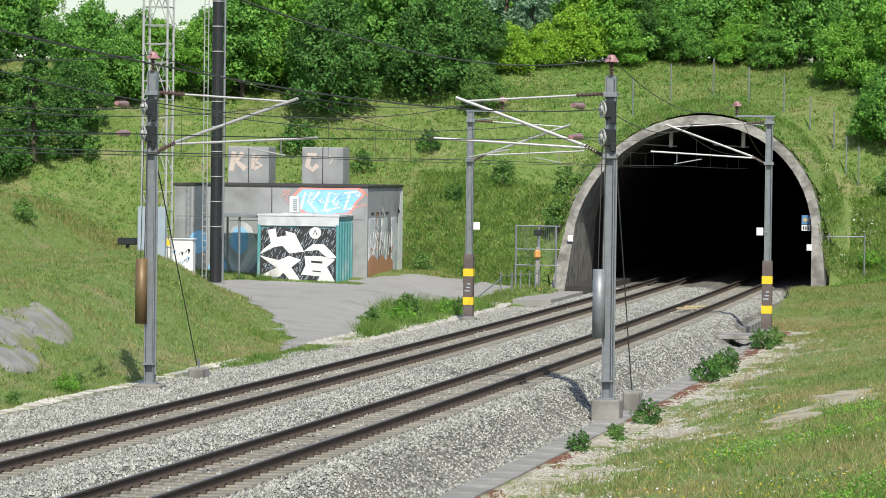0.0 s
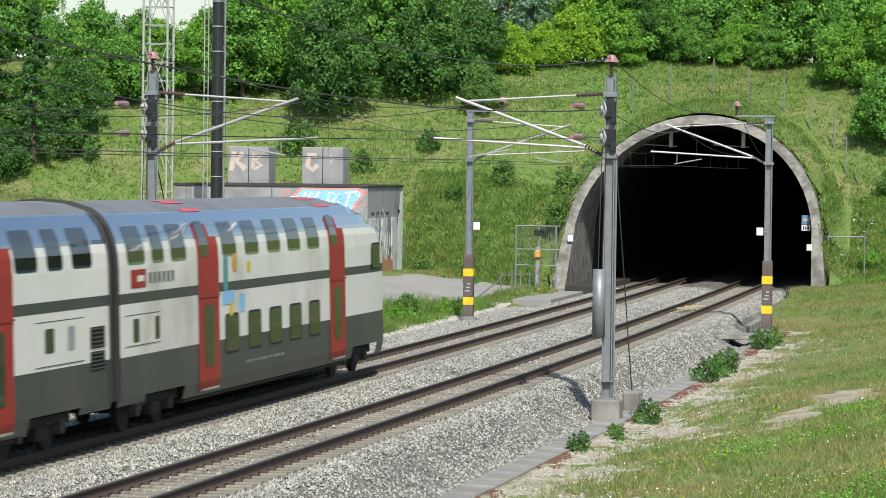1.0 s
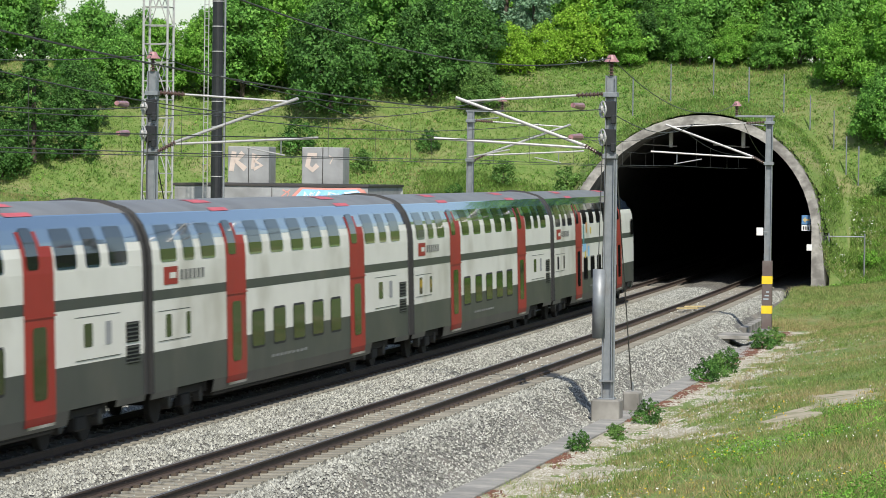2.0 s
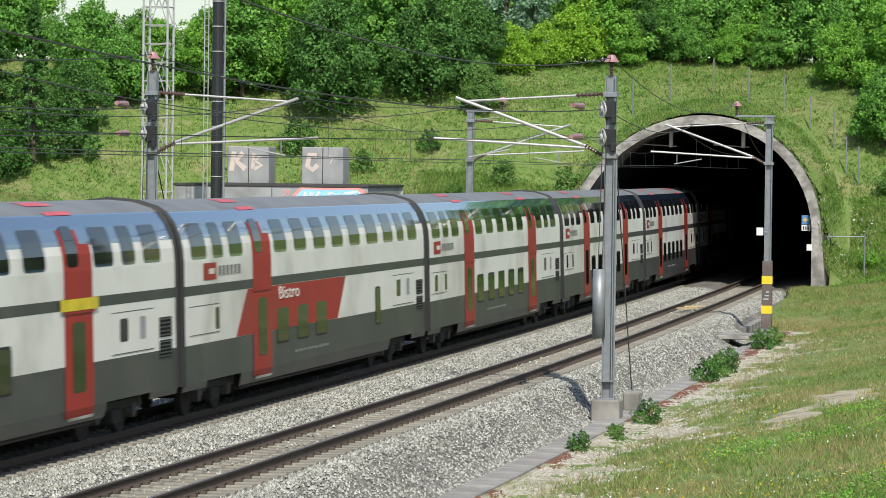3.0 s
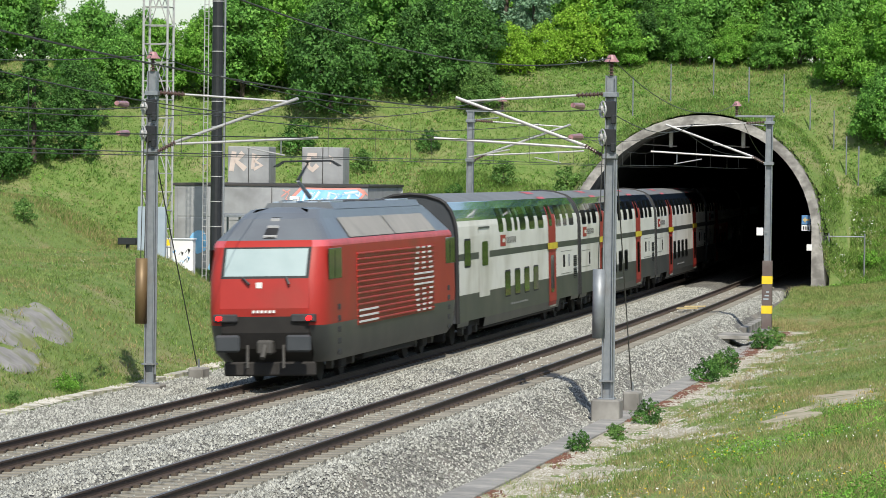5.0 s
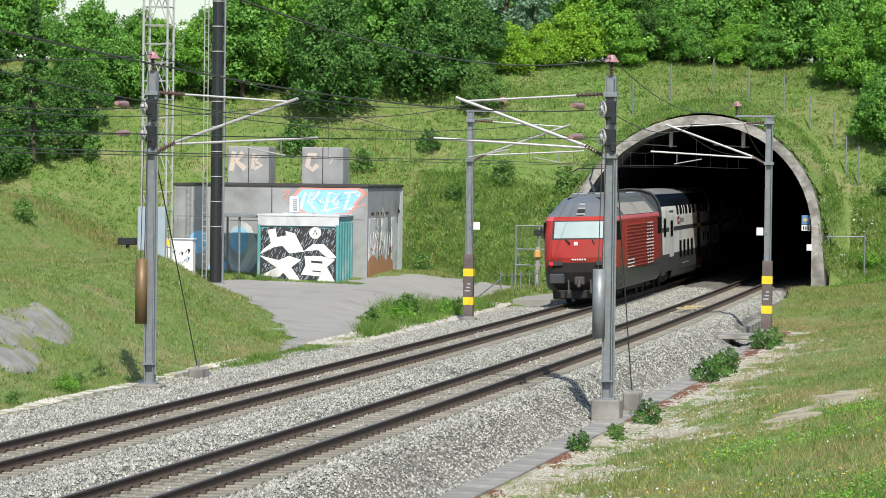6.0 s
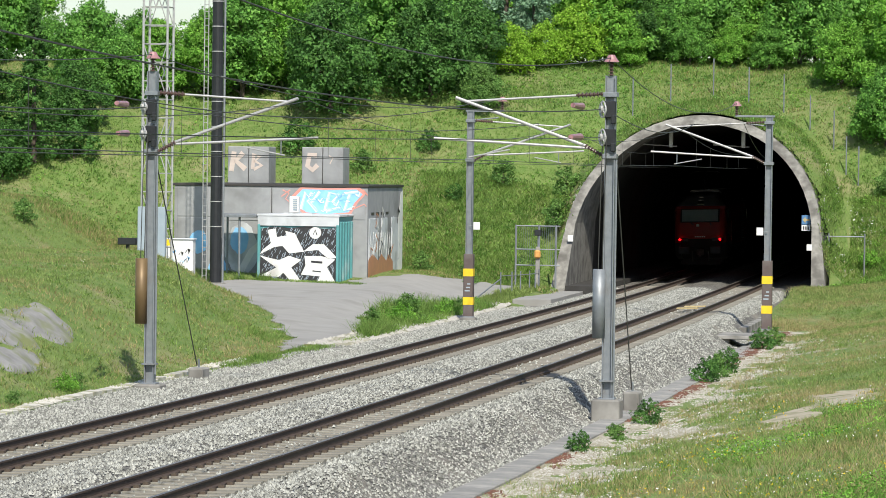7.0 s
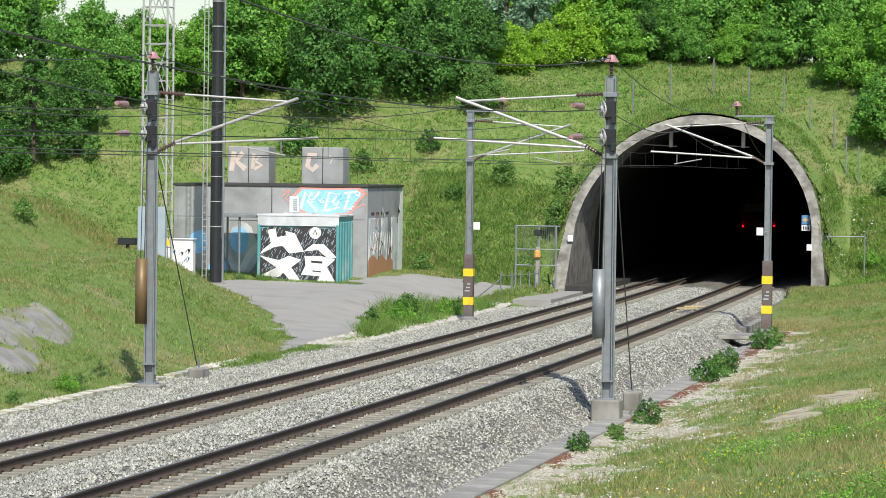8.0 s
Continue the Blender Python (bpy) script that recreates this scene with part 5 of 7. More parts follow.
def make_tree(kind, w, h, seed, label, category="tree", leaf=0.105, clumps=250, per=54, tall=0.0):
    """A tree or shrub about w wide and h tall: forked trunk with limbs, crown of lobes with tufts of leaves."""
    r = random.Random(seed)
    t = thing("tree" if category == "tree" else "shrub", Matrix.Identity(4), label, category)
    bm = bmesh.new()
    rod(bm, (0, 0, -0.3 * h / 6), (0.04 * h * (r.random() - 0.5), 0, h * 0.72), 0.022 * h + 0.004, 0.006 * h, 7)
    lobes, sizes = [], []
    for z, rad, n, size in ((0.20, 0.27, 6, 0.19), (0.42 + tall, 0.26, 6, 0.20), (0.64 + tall, 0.17, 5, 0.18), (0.82, 0.06, 2, 0.15)):
        turn = r.random() * 6.28
        for k in range(n):
            a = turn + 6.283 * (k + 0.5 * r.random()) / n
            d = w * rad * (0.75 + 0.5 * r.random())
            c = (d * math.cos(a), d * math.sin(a), h * (z + 0.10 * (r.random() - 0.5)))
            lobes.append(c)
            sizes.append(w * size * (0.7 + 0.6 * r.random()))
            if k % 2 == 0:
                rod(bm, (0, 0, max(0.02 * h, c[2] - 0.6 * d)), c, 0.009 * h, 0.003 * h, 5)
    part("trunk", bm, M_BARK, t)
    v, f = crown_leaves(lobes, sizes, clumps, per, 0.08 * w, leaf, seed)
    fast_mesh("crown", v, f, LEAVES[kind], t)
    return t


def make_conifer(kind, w, h, seed, label):
    """A conifer of drooping sprays on whorled limbs."""
    r = random.Random(seed)
    t = thing("tree", Matrix.Identity(4), label, "tree")
    bm = bmesh.new()
    rod(bm, (0, 0, -0.4), (0, 0, h), 0.02 * h + 0.02, 0.01, 7)
    centres, radii = [], []
    for k in range(150):
        z = 0.05 + 0.94 * (k / 150)
        a = r.random() * 6.283
        reach = w / 2 * (1 - z) ** 0.8 * (0.55 + 0.5 * r.random())
        for q in (0.45, 0.75, 1.0):
            centres.append((reach * q * math.cos(a), reach * q * math.sin(a), z * h - 0.12 * reach * q * q))
            radii.append((0.055 * w * (1.3 - z) + 0.04) * (1.15 - 0.4 * q))
        if k % 4 == 0:
            rod(bm, (0, 0, z * h), (reach * math.cos(a), reach * math.sin(a), z * h - 0.1), 0.02, 0.006, 5)
    part("trunk", bm, M_BARK, t)
    v, f = leaf_cloud(np.array(centres), np.array(radii), 26, 0.085, seed, 0.35, 0.12)
    fast_mesh("crown", v, f, LEAVES[kind], t)
    return t


def plant(proto, x, y, scale, turn):
    s, u = su_of(np.array([x]), np.array([y]))
    z = gz(s[0], u[0])
    m = Matrix.Translation((x, y, z - 0.05)) @ Matrix.Rotation(turn, 4, "Z")
    if not proto.get("placed"):
        proto["placed"] = 1
        proto.matrix_world = m @ Matrix.Diagonal((scale, scale, scale, 1))
        return proto
    o = copy_thing(proto, m)
    o.scale = (scale, scale, scale)
    return o


PROTO = {
    "dark": [make_tree("dark", 6.0, 6.0, 11, "dense dark green broadleaf tree on the slope"), make_tree("dark", 5.2, 6.0, 12, "dense dark green broadleaf tree on the slope")],
    "mid": [make_tree("mid", 5.2, 6.5, 21, "leafy green tree at the wood's edge"), make_tree("mid", 5.6, 6.0, 22, "leafy green tree at the wood's edge")],
    "light": [make_tree("light", 4.8, 6.5, 31, "fresh green tree with light foliage"), make_tree("light", 5.4, 6.0, 32, "fresh green tree with light foliage")],
    "yellow": [make_tree("yellow", 4.6, 4.0, 41, "yellowish green bushy tree above the slope", leaf=0.08)],
    "willow": [make_tree("weed", 4.0, 4.0, 45, "bluish green willow bush on the slope", leaf=0.07)],
    "silver": [make_conifer("silver", 4.6, 7.5, 51, "silvery green conifer behind the slope")],
    "conifer": [make_conifer("dark", 4.6, 8.5, 61, "dark green conifer at the meadow's edge")],
}
SHRUB = {
    "mid": make_tree("weed", 1.1, 0.9, 71, "small green shrub in the grass", "shrub", 0.034, 55, 34),
    "dark": make_tree("dark", 1.2, 0.9, 72, "small dark green shrub in the grass", "shrub", 0.034, 55, 34),
    "light": make_tree("light", 1.3, 0.8, 73, "fresh green weeds growing beside the line", "shrub", 0.034, 55, 34),
}
TREES = [("conifer", -20.4, 171.6, 0.98), ("conifer", -22.6, 172.5, 1.0), ("dark", -18.7, 174.5, 0.6), ("dark", -21.8, 170.5, 0.45), ("mid", -16.9, 178.5, 0.70), ("mid", -18.6, 181.0, 0.85),
         ("light", -15.0, 180.0, 0.72), ("light", -12.8, 181.0, 0.72), ("mid", -10.6, 180.6, 0.90), ("light", -9.2, 182.5, 0.95), ("dark", -5.9, 178.6, 0.92), ("dark", -0.8, 180.2, 0.82),
         ("mid", -2.9, 183.2, 0.98), ("willow", 1.8, 178.4, 0.66), ("dark", 1.2, 183.5, 0.72), ("yellow", 3.4, 184.8, 0.62), ("yellow", 5.4, 185.8, 0.60), ("yellow", 7.4, 186.3, 0.78), ("light", 8.8, 186.8, 0.85),
         ("dark", 10.8, 188.5, 0.85), ("mid", 12.4, 187.6, 0.72), ("mid", 14.8, 188.4, 0.95), ("light", 16.9, 188.0, 0.85), ("mid", 19.2, 187.2, 0.95), ("light", 20.9, 182.0, 0.62),
         ("mid", 22.3, 174.4, 0.72), ("light", 23.6, 180.0, 0.9), ("mid", 13.2, 186.4, 0.50), ("light", 15.4, 186.3, 0.46), ("mid", 17.4, 185.6, 0.44), ("light", 9.9, 185.8, 0.42), ("dark", 12.0, 187.6, 0.60)]


def build_woods():
    r = random.Random(77)
    for kind, x, y, k in TREES:
        p = PROTO[kind]
        plant(p[r.randrange(len(p))], x, y, k * (0.95 + 0.1 * r.random()), r.random() * 6.28)
    # rows further up the hill
    for row, y0, n in ((0, 193.5, 17), (1, 203, 15)):
        for k in range(n):
            x = -27 + 54 * (k + 0.6 * r.random()) / n
            low = -24.5 < x < -11.0
            kind = r.choice(["mid", "light", "dark", "mid", "light"])
            if row == 0 and 0.0 < x < 6.5:
                kind = "silver"
            p = PROTO[kind]
            k = (1.0 if row else 0.95) + 0.35 * r.random()
            plant(p[r.randrange(len(p))], x, y0 + 4 * r.random(), k * 0.42 if low else k, r.random() * 6.28)
    # the wood across the line, mirrored in the coach windows
    for k in range(14):
        plant(PROTO["dark"][k % 2], 42 + 4 * r.random() + 0.02 * k, -5 + 12 * k + 4 * r.random(), 1.75 + 0.3 * r.random(), r.random() * 6.28)
    # shrubs: kind, s, u, size
    for kind, s, u, k in (("dark", 23.8, 8.55, 0.55), ("mid", 27.3, 8.95, 0.45), ("dark", 32.6, 9.0, 0.72), ("mid", 28.2, 8.7, 0.4), ("dark", 50.2, 8.6, 0.85), ("mid", 52.6, 8.65, 0.85), ("dark", 55.0, 8.7, 0.9),
                          ("mid", 72.5, 8.8, 0.8), ("dark", 69.8, 8.5, 0.85), ("light", 76.0, -5.6, 1.0), ("mid", 79.0, -5.9, 1.2), ("mid", 74.0, -6.3, 0.8),
                          ("light", 84.0, -5.2, 0.9), ("mid", 87.0, -5.0, 0.8), ("light", 91.0, -5.2, 0.7),
                          ("dark", 119.0, -18.6, 1.7), ("dark", 115.5, -10.0, 0.9), ("mid", 117.5, -7.9, 1.3), ("mid", 113.6, -4.6, 1.6), ("mid", 114.8, -4.4, 1.5), ("mid", 117.5, -15.0, 1.2),
                          ("dark", 114.0, -29.0, 2.1), ("mid", 99.6, -27.4, 1.2), ("light", 33.5, -6.3, 0.6), ("mid", 34.4, -6.25, 0.55), ("mid", 28.5, -6.1, 0.4), ("dark", 120.0, -12.0, 1.2), ("light", 116.5, 12.5, 1.3),
                          ("mid", 119.0, 11.0, 1.4), ("light", 113.5, 10.4, 1.0), ("mid", 105.0, -7.6, 0.7), ("mid", 108.0, -8.2, 1.0), ("mid", 108.5, -10.5, 1.1)):
        x, y = at(s, u)
        o = plant(SHRUB[kind], float(x), float(y), k, r.random() * 6.28)


build_woods()

# ---- grass ----
M_GRASS = leaf_mat("grass_blades", (0.125, 0.25, 0.045), (0.29, 0.40, 0.11), 0.5, (0.5, 1.5))
M_MEADOW = leaf_mat("meadow_blades", (0.18, 0.27, 0.065), (0.36, 0.43, 0.15), 0.5, (0.6, 1.45))
M_DRYGRASS = leaf_mat("dry_grass", (0.47, 0.42, 0.20), (0.40, 0.32, 0.155), 0.45, (0.6, 1.4))
M_FLOWER_Y = leaf_mat("yellow_petals", (0.75, 0.55, 0.03), (0.7, 0.5, 0.03), 0.2)
M_FLOWER_W = leaf_mat("white_petals", (0.75, 0.75, 0.7), (0.65, 0.65, 0.6), 0.2)


def grass(name, s, u, height, material, label, seed, blades=3, width=0.035):
    r = np.random.RandomState(seed)
    n = len(s)
    x, y = at(s, u)
    z = ground_z(s, u)
    p = np.repeat(np.stack([x, y, z - 0.02], -1), blades, 0)
    m = n * blades
    p[:, :2] += 0.10 * r.normal(size=(m, 2))
    hgt = np.repeat(height, blades) * (0.5 + 0.8 * r.rand(m))
    a = r.rand(m) * 6.283
    wv = np.stack([np.cos(a), np.sin(a), 0 * a], -1) * width * (0.6 + 0.8 * r.rand(m))[:, None]
    lean = np.stack([r.normal(size=m) * 0.55, r.normal(size=m) * 0.55, np.ones(m)], -1) * hgt[:, None]
    v = np.stack([p - wv, p + wv, p + lean], 1)
    return tagged(fast_mesh(name, v.reshape(-1, 3), np.arange(3 * m).reshape(-1, 3), material), label, "grass", kind="stuff")


def in_sight(s, u):
    x, y = at(s, u)
    return (np.abs(x) < 0.136 * y + 0.8) & (y > 44)


def bare(s, u):
    b = on_road(s, u) | ((s > 96) & (s < 103) & (u > -15.9) & (u < -12)) | ((s > 99.5) & (s < 109) & (u > -20.5) & (u < -11.3))
    for sc, uc, rs, ru in ROCKS + SANDS:
        b |= oval(s, u, sc, uc, rs, ru) > 0.4
    b |= (np.abs(u - TUNNEL_MID) < 5.1) & (s < PORTAL_S + 1.0) & (s > 96)
    return b


def build_grass():
    r = np.random.RandomState(8)

    def field(n, s0, s1, u0, u1, power=1.0):
        s = s0 + (s1 - s0) * r.rand(n) ** power
        u = u0 + (u1 - u0) * r.rand(n)
        k = in_sight(s, u) & ~bare(s, u)
        return s[k], u[k]

    s, u = field(230000, -8, 112, 8.3, 21, 1.2)
    cover = np.maximum(smooth(u, 9.0, 12.0), smooth(s, 80, 86))
    cover = np.where(gravelly(s, u), 0.35 * smooth(fractal(s, u, 0.8), -0.2, 0.4), cover)
    thin = r.rand(len(s)) < 0.08 + 0.92 * cover * np.clip(0.65 + 1.6 * fractal(s, u, 3.0), 0.08, 1)
    s, u = s[thin], u[thin]
    hgt = 0.03 + 0.085 * np.clip(0.5 + 1.6 * fractal(s, u, 2.2), 0, 1) + 0.06 * smooth(u, 13, 17) * np.clip(0.5 + 2 * fractal(s, u, 4.0), 0, 1)
    dry = r.rand(len(s)) < np.clip(0.43 + 1.2 * fractal(s + 40, u, 3.0), 0.1, 0.88)
    grass("meadow_grass", s[~dry], u[~dry], hgt[~dry], M_MEADOW, "green meadow grass on the bank", 1, 4, 0.009)
    grass("dry_meadow_grass", s[dry], u[dry], hgt[dry], M_DRYGRASS, "dry seeded grass on the bank", 2, 4, 0.008)
    s, u = field(150000, 8, 112, -34, -5.5, 0.9)
    dry = r.rand(len(s)) < np.clip(0.1 + 0.9 * fractal(s + 40, u, 5.0) + 0.7 * smooth(-u, 8.5, 5.5) * smooth(s, 42, 52), 0.03, 0.8)
    hgt = 0.045 + 0.10 * np.clip(0.5 + 1.2 * fractal(s, u, 5.0), 0, 1)
    grass("mound_grass", s[~dry], u[~dry], hgt[~dry], M_MEADOW, "short green grass on the mound", 3, 4, 0.013)
    grass("dry_mound_grass", s[dry], u[dry], hgt[dry], M_DRYGRASS, "dry brownish grass on the mound", 4, 4, 0.012)
    s, u = field(140000, 104, 142, -42, 22)
    dry = r.rand(len(s)) < np.clip(0.04 + 0.6 * fractal(s + 40, u, 7.0) + 0.45 * smooth(s, 114, 106), 0.02, 0.7)
    hgt = 0.07 + 0.13 * np.clip(0.5 + 1.2 * fractal(s, u, 5.0), 0, 1)
    grass("hill_grass", s[~dry], u[~dry], hgt[~dry], M_GRASS, "tall green grass on the hillside", 5, 4, 0.021)
    grass("dry_hill_grass", s[dry], u[dry], hgt[dry], M_DRYGRASS, "dry grass on the hillside", 6, 4, 0.019)
    # tussocks standing out of the short grass
    for k, (name, m, n, s0, s1, u0, u1, h, w, label) in enumerate((
            ("bank_tussocks", M_GRASS, 3000, -6, 100, 9.6, 21, 0.15, 0.010, "green tussocks on the bank"),
            ("pale_bank_tussocks", M_DRYGRASS, 3000, -6, 100, 9.2, 21, 0.17, 0.008, "pale seeding tussocks on the bank"),
            ("mound_tussocks", M_GRASS, 3600, 18, 100, -30, -5.7, 0.14, 0.013, "green tussocks on the mound"),
            ("pale_mound_tussocks", M_DRYGRASS, 2000, 18, 100, -30, -5.7, 0.15, 0.011, "pale dry tussocks on the mound"))):
        s, u = field(n, s0, s1, u0, u1)
        keep = fractal(s + 31 * k, u, 4.0) > -0.1
        s, u = s[keep], u[keep]
        grass(name, s, u, h * (0.5 + 0.9 * r.rand(len(s))), m, label, 40 + k, 14, w)
    # leafy herbs among the grass: name, leaves, amount, stretch, height, leaves each, leaf size
    for k, (name, kind, n, s0, s1, u0, u1, h, per, size, label) in enumerate((
            ("hill_herbs", "light", 9000, 109, 142, -42, 22, 0.22, 8, 0.045, "fresh green leafy herbs on the hillside"),
            ("olive_hill_herbs", "weed", 9000, 109, 142, -42, 22, 0.26, 8, 0.045, "olive green leafy herbs on the hillside"),
            ("dark_hill_herbs", "mid", 4000, 112, 142, -42, 22, 0.34, 9, 0.045, "darker green leafy herbs on the hillside"),
            ("flank_herbs", "light", 2600, 108, 119, 8.2, 15, 0.26, 9, 0.04, "fresh leafy weeds beside the portal"),
            ("mound_herbs", "weed", 5000, 20, 100, -30, -5.8, 0.10, 7, 0.026, "low leafy herbs on the mound"),
            ("bank_herbs", "weed", 5000, 0, 108, 9.5, 21, 0.10, 7, 0.021, "low leafy herbs on the bank"),
            ("bright_bank_herbs", "light", 2600, -6, 25, 12.2, 18, 0.30, 18, 0.026, "bright green leafy weeds on the near bank"),
            ("roadside_herbs", "light", 1500, 64, 96, -8.2, -4.7, 0.34, 14, 0.032, "leafy green weeds beside the road"))):
        s, u = field(n, s0, s1, u0, u1)
        near = 0.03 if name != "bright_bank_herbs" else -0.05 + 0.12 * smooth(s, 5, 25) - 0.1 * smooth(u, 12.5, 15)
        keep = fractal(s + 13 * k, u, 3.0) > near
        s, u = s[keep], u[keep]
        x, y = at(s, u)
        tall = h * (0.4 + 0.9 * r.rand(len(s)))
        c = np.stack([x, y, ground_z(s, u) + 0.5 * tall], -1)
        v, f = leaf_cloud(c, 0.62 * tall, per, size, 90 + k, 0.8)
        tagged(fast_mesh(name, v, f, LEAVES[kind]), label, "weeds", kind="stuff")
    for k, (n, s0, s1, u0, u1, label) in enumerate(((14000, 107.5, 119, 8.2, 15, "green grass on the flank beside the portal"), (12000, 108, 118, -12, -4.6, "green grass on the flank beside the gate"),
                                                    (5000, 95.5, 108.5, -7.5, -4.5, "green grass along the walkway"))):
        s, u = s0 + (s1 - s0) * r.rand(n), u0 + (u1 - u0) * r.rand(n)
        keep = ~on_road(s, u)
        s, u = s[keep], u[keep]
        grass("flank_grass", s, u, 0.08 + 0.16 * r.rand(len(s)), (M_GRASS, M_GRASS, M_MEADOW)[k], label, 60 + k, 4, 0.02)
    n = 9000
    s, u = 58 + 36 * r.rand(n), -4.7 - 3.4 * r.rand(n)
    s[:1200], u[:1200] = 0 + 26 * r.rand(1200), 14.0 + 3.0 * r.rand(1200)
    s[1200:3600], u[1200:3600] = 46 + 24 * r.rand(2400), -4.75 - 0.75 * r.rand(2400)
    k = ~bare(s, u)
    s, u = s[k], u[k]
    grass("tall_weeds", s, u, np.where((u > 0) | (s < 66), 0.08, 0.22) + np.where((u > 0) | (s < 66), 0.14, 0.36) * np.clip(0.4 + 1.3 * fractal(s, u, 3.0), 0, 1), M_GRASS, "tall green weeds beside the road and on the bank", 7, 4, 0.013)
    s, u = field(34000, 76, 111, 7.3, 17)
    hgt = 0.05 + 0.10 * np.clip(0.5 + 1.4 * fractal(s, u, 3.0), 0, 1)
    dry = r.rand(len(s)) < np.clip(0.42 + 1.2 * fractal(s + 20, u, 3.0), 0.08, 0.9)
    grass("verge_grass", s[~dry], u[~dry], hgt[~dry], M_MEADOW, "green verge grass beside the portal", 11, 3, 0.014)
    grass("dry_verge_grass", s[dry], u[dry], hgt[dry], M_DRYGRASS, "dry verge grass beside the portal", 12, 3, 0.013)
    n = 900
    s, u = 96.3 - 0.7 * r.rand(n) ** 1.5, -16.6 + 5.6 * r.rand(n)
    k = fractal(u, s, 0.8) > -0.12
    s, u = s[k], u[k]
    grass("yard_weeds", s, u, 0.12 + 0.4 * r.rand(len(s)) * smooth(-u, 14.5, 16), M_GRASS, "green weeds along the hut wall", 13, 4, 0.016)
    # flowers
    for name, m, n, s0, s1, u0, u1, label in (("yellow_flowers", M_FLOWER_Y, 1500, 2, 30, 11.5, 18, "small yellow meadow flowers"),
                                              ("white_flowers", M_FLOWER_W, 3600, 2, 70, 9.8, 18, "small white meadow flowers"),
                                              ("white_hill_flowers", M_FLOWER_W, 5500, 112, 132, 8, 20, "white flowering weeds on the slope"),
                                              ("white_mound_flowers", M_FLOWER_W, 900, 20, 100, -30, -6, "white flowers in the mound grass")):
        s, u = s0 + (s1 - s0) * r.rand(n), u0 + (u1 - u0) * r.rand(n)
        k = in_sight(s, u) & ~bare(s, u) & (fractal(s, u, 3.0) > (0.05 if n != 5500 else -0.1))
        s, u = s[k], u[k]
        x, y = at(s, u)
        c = np.stack([x, y, ground_z(s, u) + (0.08 if s0 < 100 else 0.18) + (0.16 if s0 < 100 else 0.3) * r.rand(len(s))], -1)
        v, f = leaf_cloud(c, np.full(len(s), 0.06), 1, 0.022 if s0 < 100 else 0.045, 9)
        tagged(fast_mesh(name, v, f, m), label, "flowers", kind="stuff")


build_grass()
# ---- the train ----
M_TWHITE = mat("coach_cream_white", (0.80, 0.79, 0.73), (0.74, 0.73, 0.67), 0.8, 0.5, c3=(0.55, 0.53, 0.46), scale2=0.35, amount=0.25)
M_TGREY = mat("coach_dark_grey", (0.062, 0.066, 0.063), (0.05, 0.054, 0.052), 1.2, 0.45, c3=(0.09, 0.087, 0.078), scale2=0.5, amount=0.3)
# Dark gloss paint; the blue in its base imitates mirrored sky.
M_TBAND = mat("sky_tinted_glossy_band", (0.05, 0.085, 0.15), (0.045, 0.075, 0.13), 1.0, 0.10, coat=1.0, spec=1.0)
M_TROOF = mat("coach_roof_grey", (0.20, 0.205, 0.21), (0.17, 0.175, 0.18), 1.0, 0.5, c3=(0.14, 0.14, 0.14), scale2=0.4, amount=0.3)
M_TRED = mat("signal_red_paint", (0.37, 0.035, 0.024), (0.32, 0.032, 0.022), 1.0, 0.55, c3=(0.30, 0.05, 0.035), scale2=0.5, amount=0.3, spec=0.3)
M_LRED = mat("locomotive_red_paint", (0.39, 0.034, 0.026), (0.33, 0.03, 0.024), 1.0, 0.5, c3=(0.28, 0.045, 0.032), scale2=0.5, amount=0.3, spec=0.3, coat=0.08)
M_PINKRED = mat("pinkish_red", (0.62, 0.12, 0.14), None, 2, 0.5)
M_GLASS = mat("dark_window_glass", (0.024, 0.026, 0.024), (0.018, 0.019, 0.018), 1, 0.05, spec=0.34, coat=0.08)
M_RUBBER = mat("black_rubber", (0.02, 0.02, 0.021), None, 3, 0.7)
# Sooty running gear, darkened further to carry the shade under the train.
M_UNDER = mat("sooty_shaded_underframe", (0.028, 0.025, 0.023), (0.02, 0.018, 0.017), 3, 0.85)
M_ENDWALL = mat("dark_slate_paint", (0.045, 0.05, 0.056), (0.035, 0.04, 0.045), 2, 0.6)
M_WALLDARK = mat("worn_dark_steel", (0.11, 0.112, 0.118), (0.07, 0.07, 0.073), 4, 0.6)
M_AXLE = mat("greasy_grey_steel", (0.07, 0.066, 0.06), None, 5, 0.7)
M_BEIGE = mat("beige_roof_panel", (0.36, 0.33, 0.29), (0.31, 0.285, 0.25), 1.5, 0.5, c3=(0.25, 0.23, 0.2), scale2=0.6, amount=0.3)
M_LROOF = mat("locomotive_roof_grey", (0.15, 0.165, 0.18), (0.13, 0.14, 0.155), 1.5, 0.3)
M_SKYPANEL = mat("pale_blue_grey_paint", (0.30, 0.36, 0.42), (0.26, 0.32, 0.38), 1.5, 0.35)
# Pale base colour stands in for sky mirrored in the glass.
M_SCREEN = mat("windscreen_with_painted_sky", (0.38, 0.46, 0.46), (0.33, 0.41, 0.41), 1.5, 0.18, coat=0.8)
M_TAIL = glow_mat("red_tail_light", (1.0, 0.004, 0.006), 5.0)
M_TYELLOW = mat("first_class_yellow", (0.80, 0.62, 0.03), None, 3, 0.5)
M_TEXT = mat("dark_lettering", (0.14, 0.14, 0.14), None, 3, 0.5)

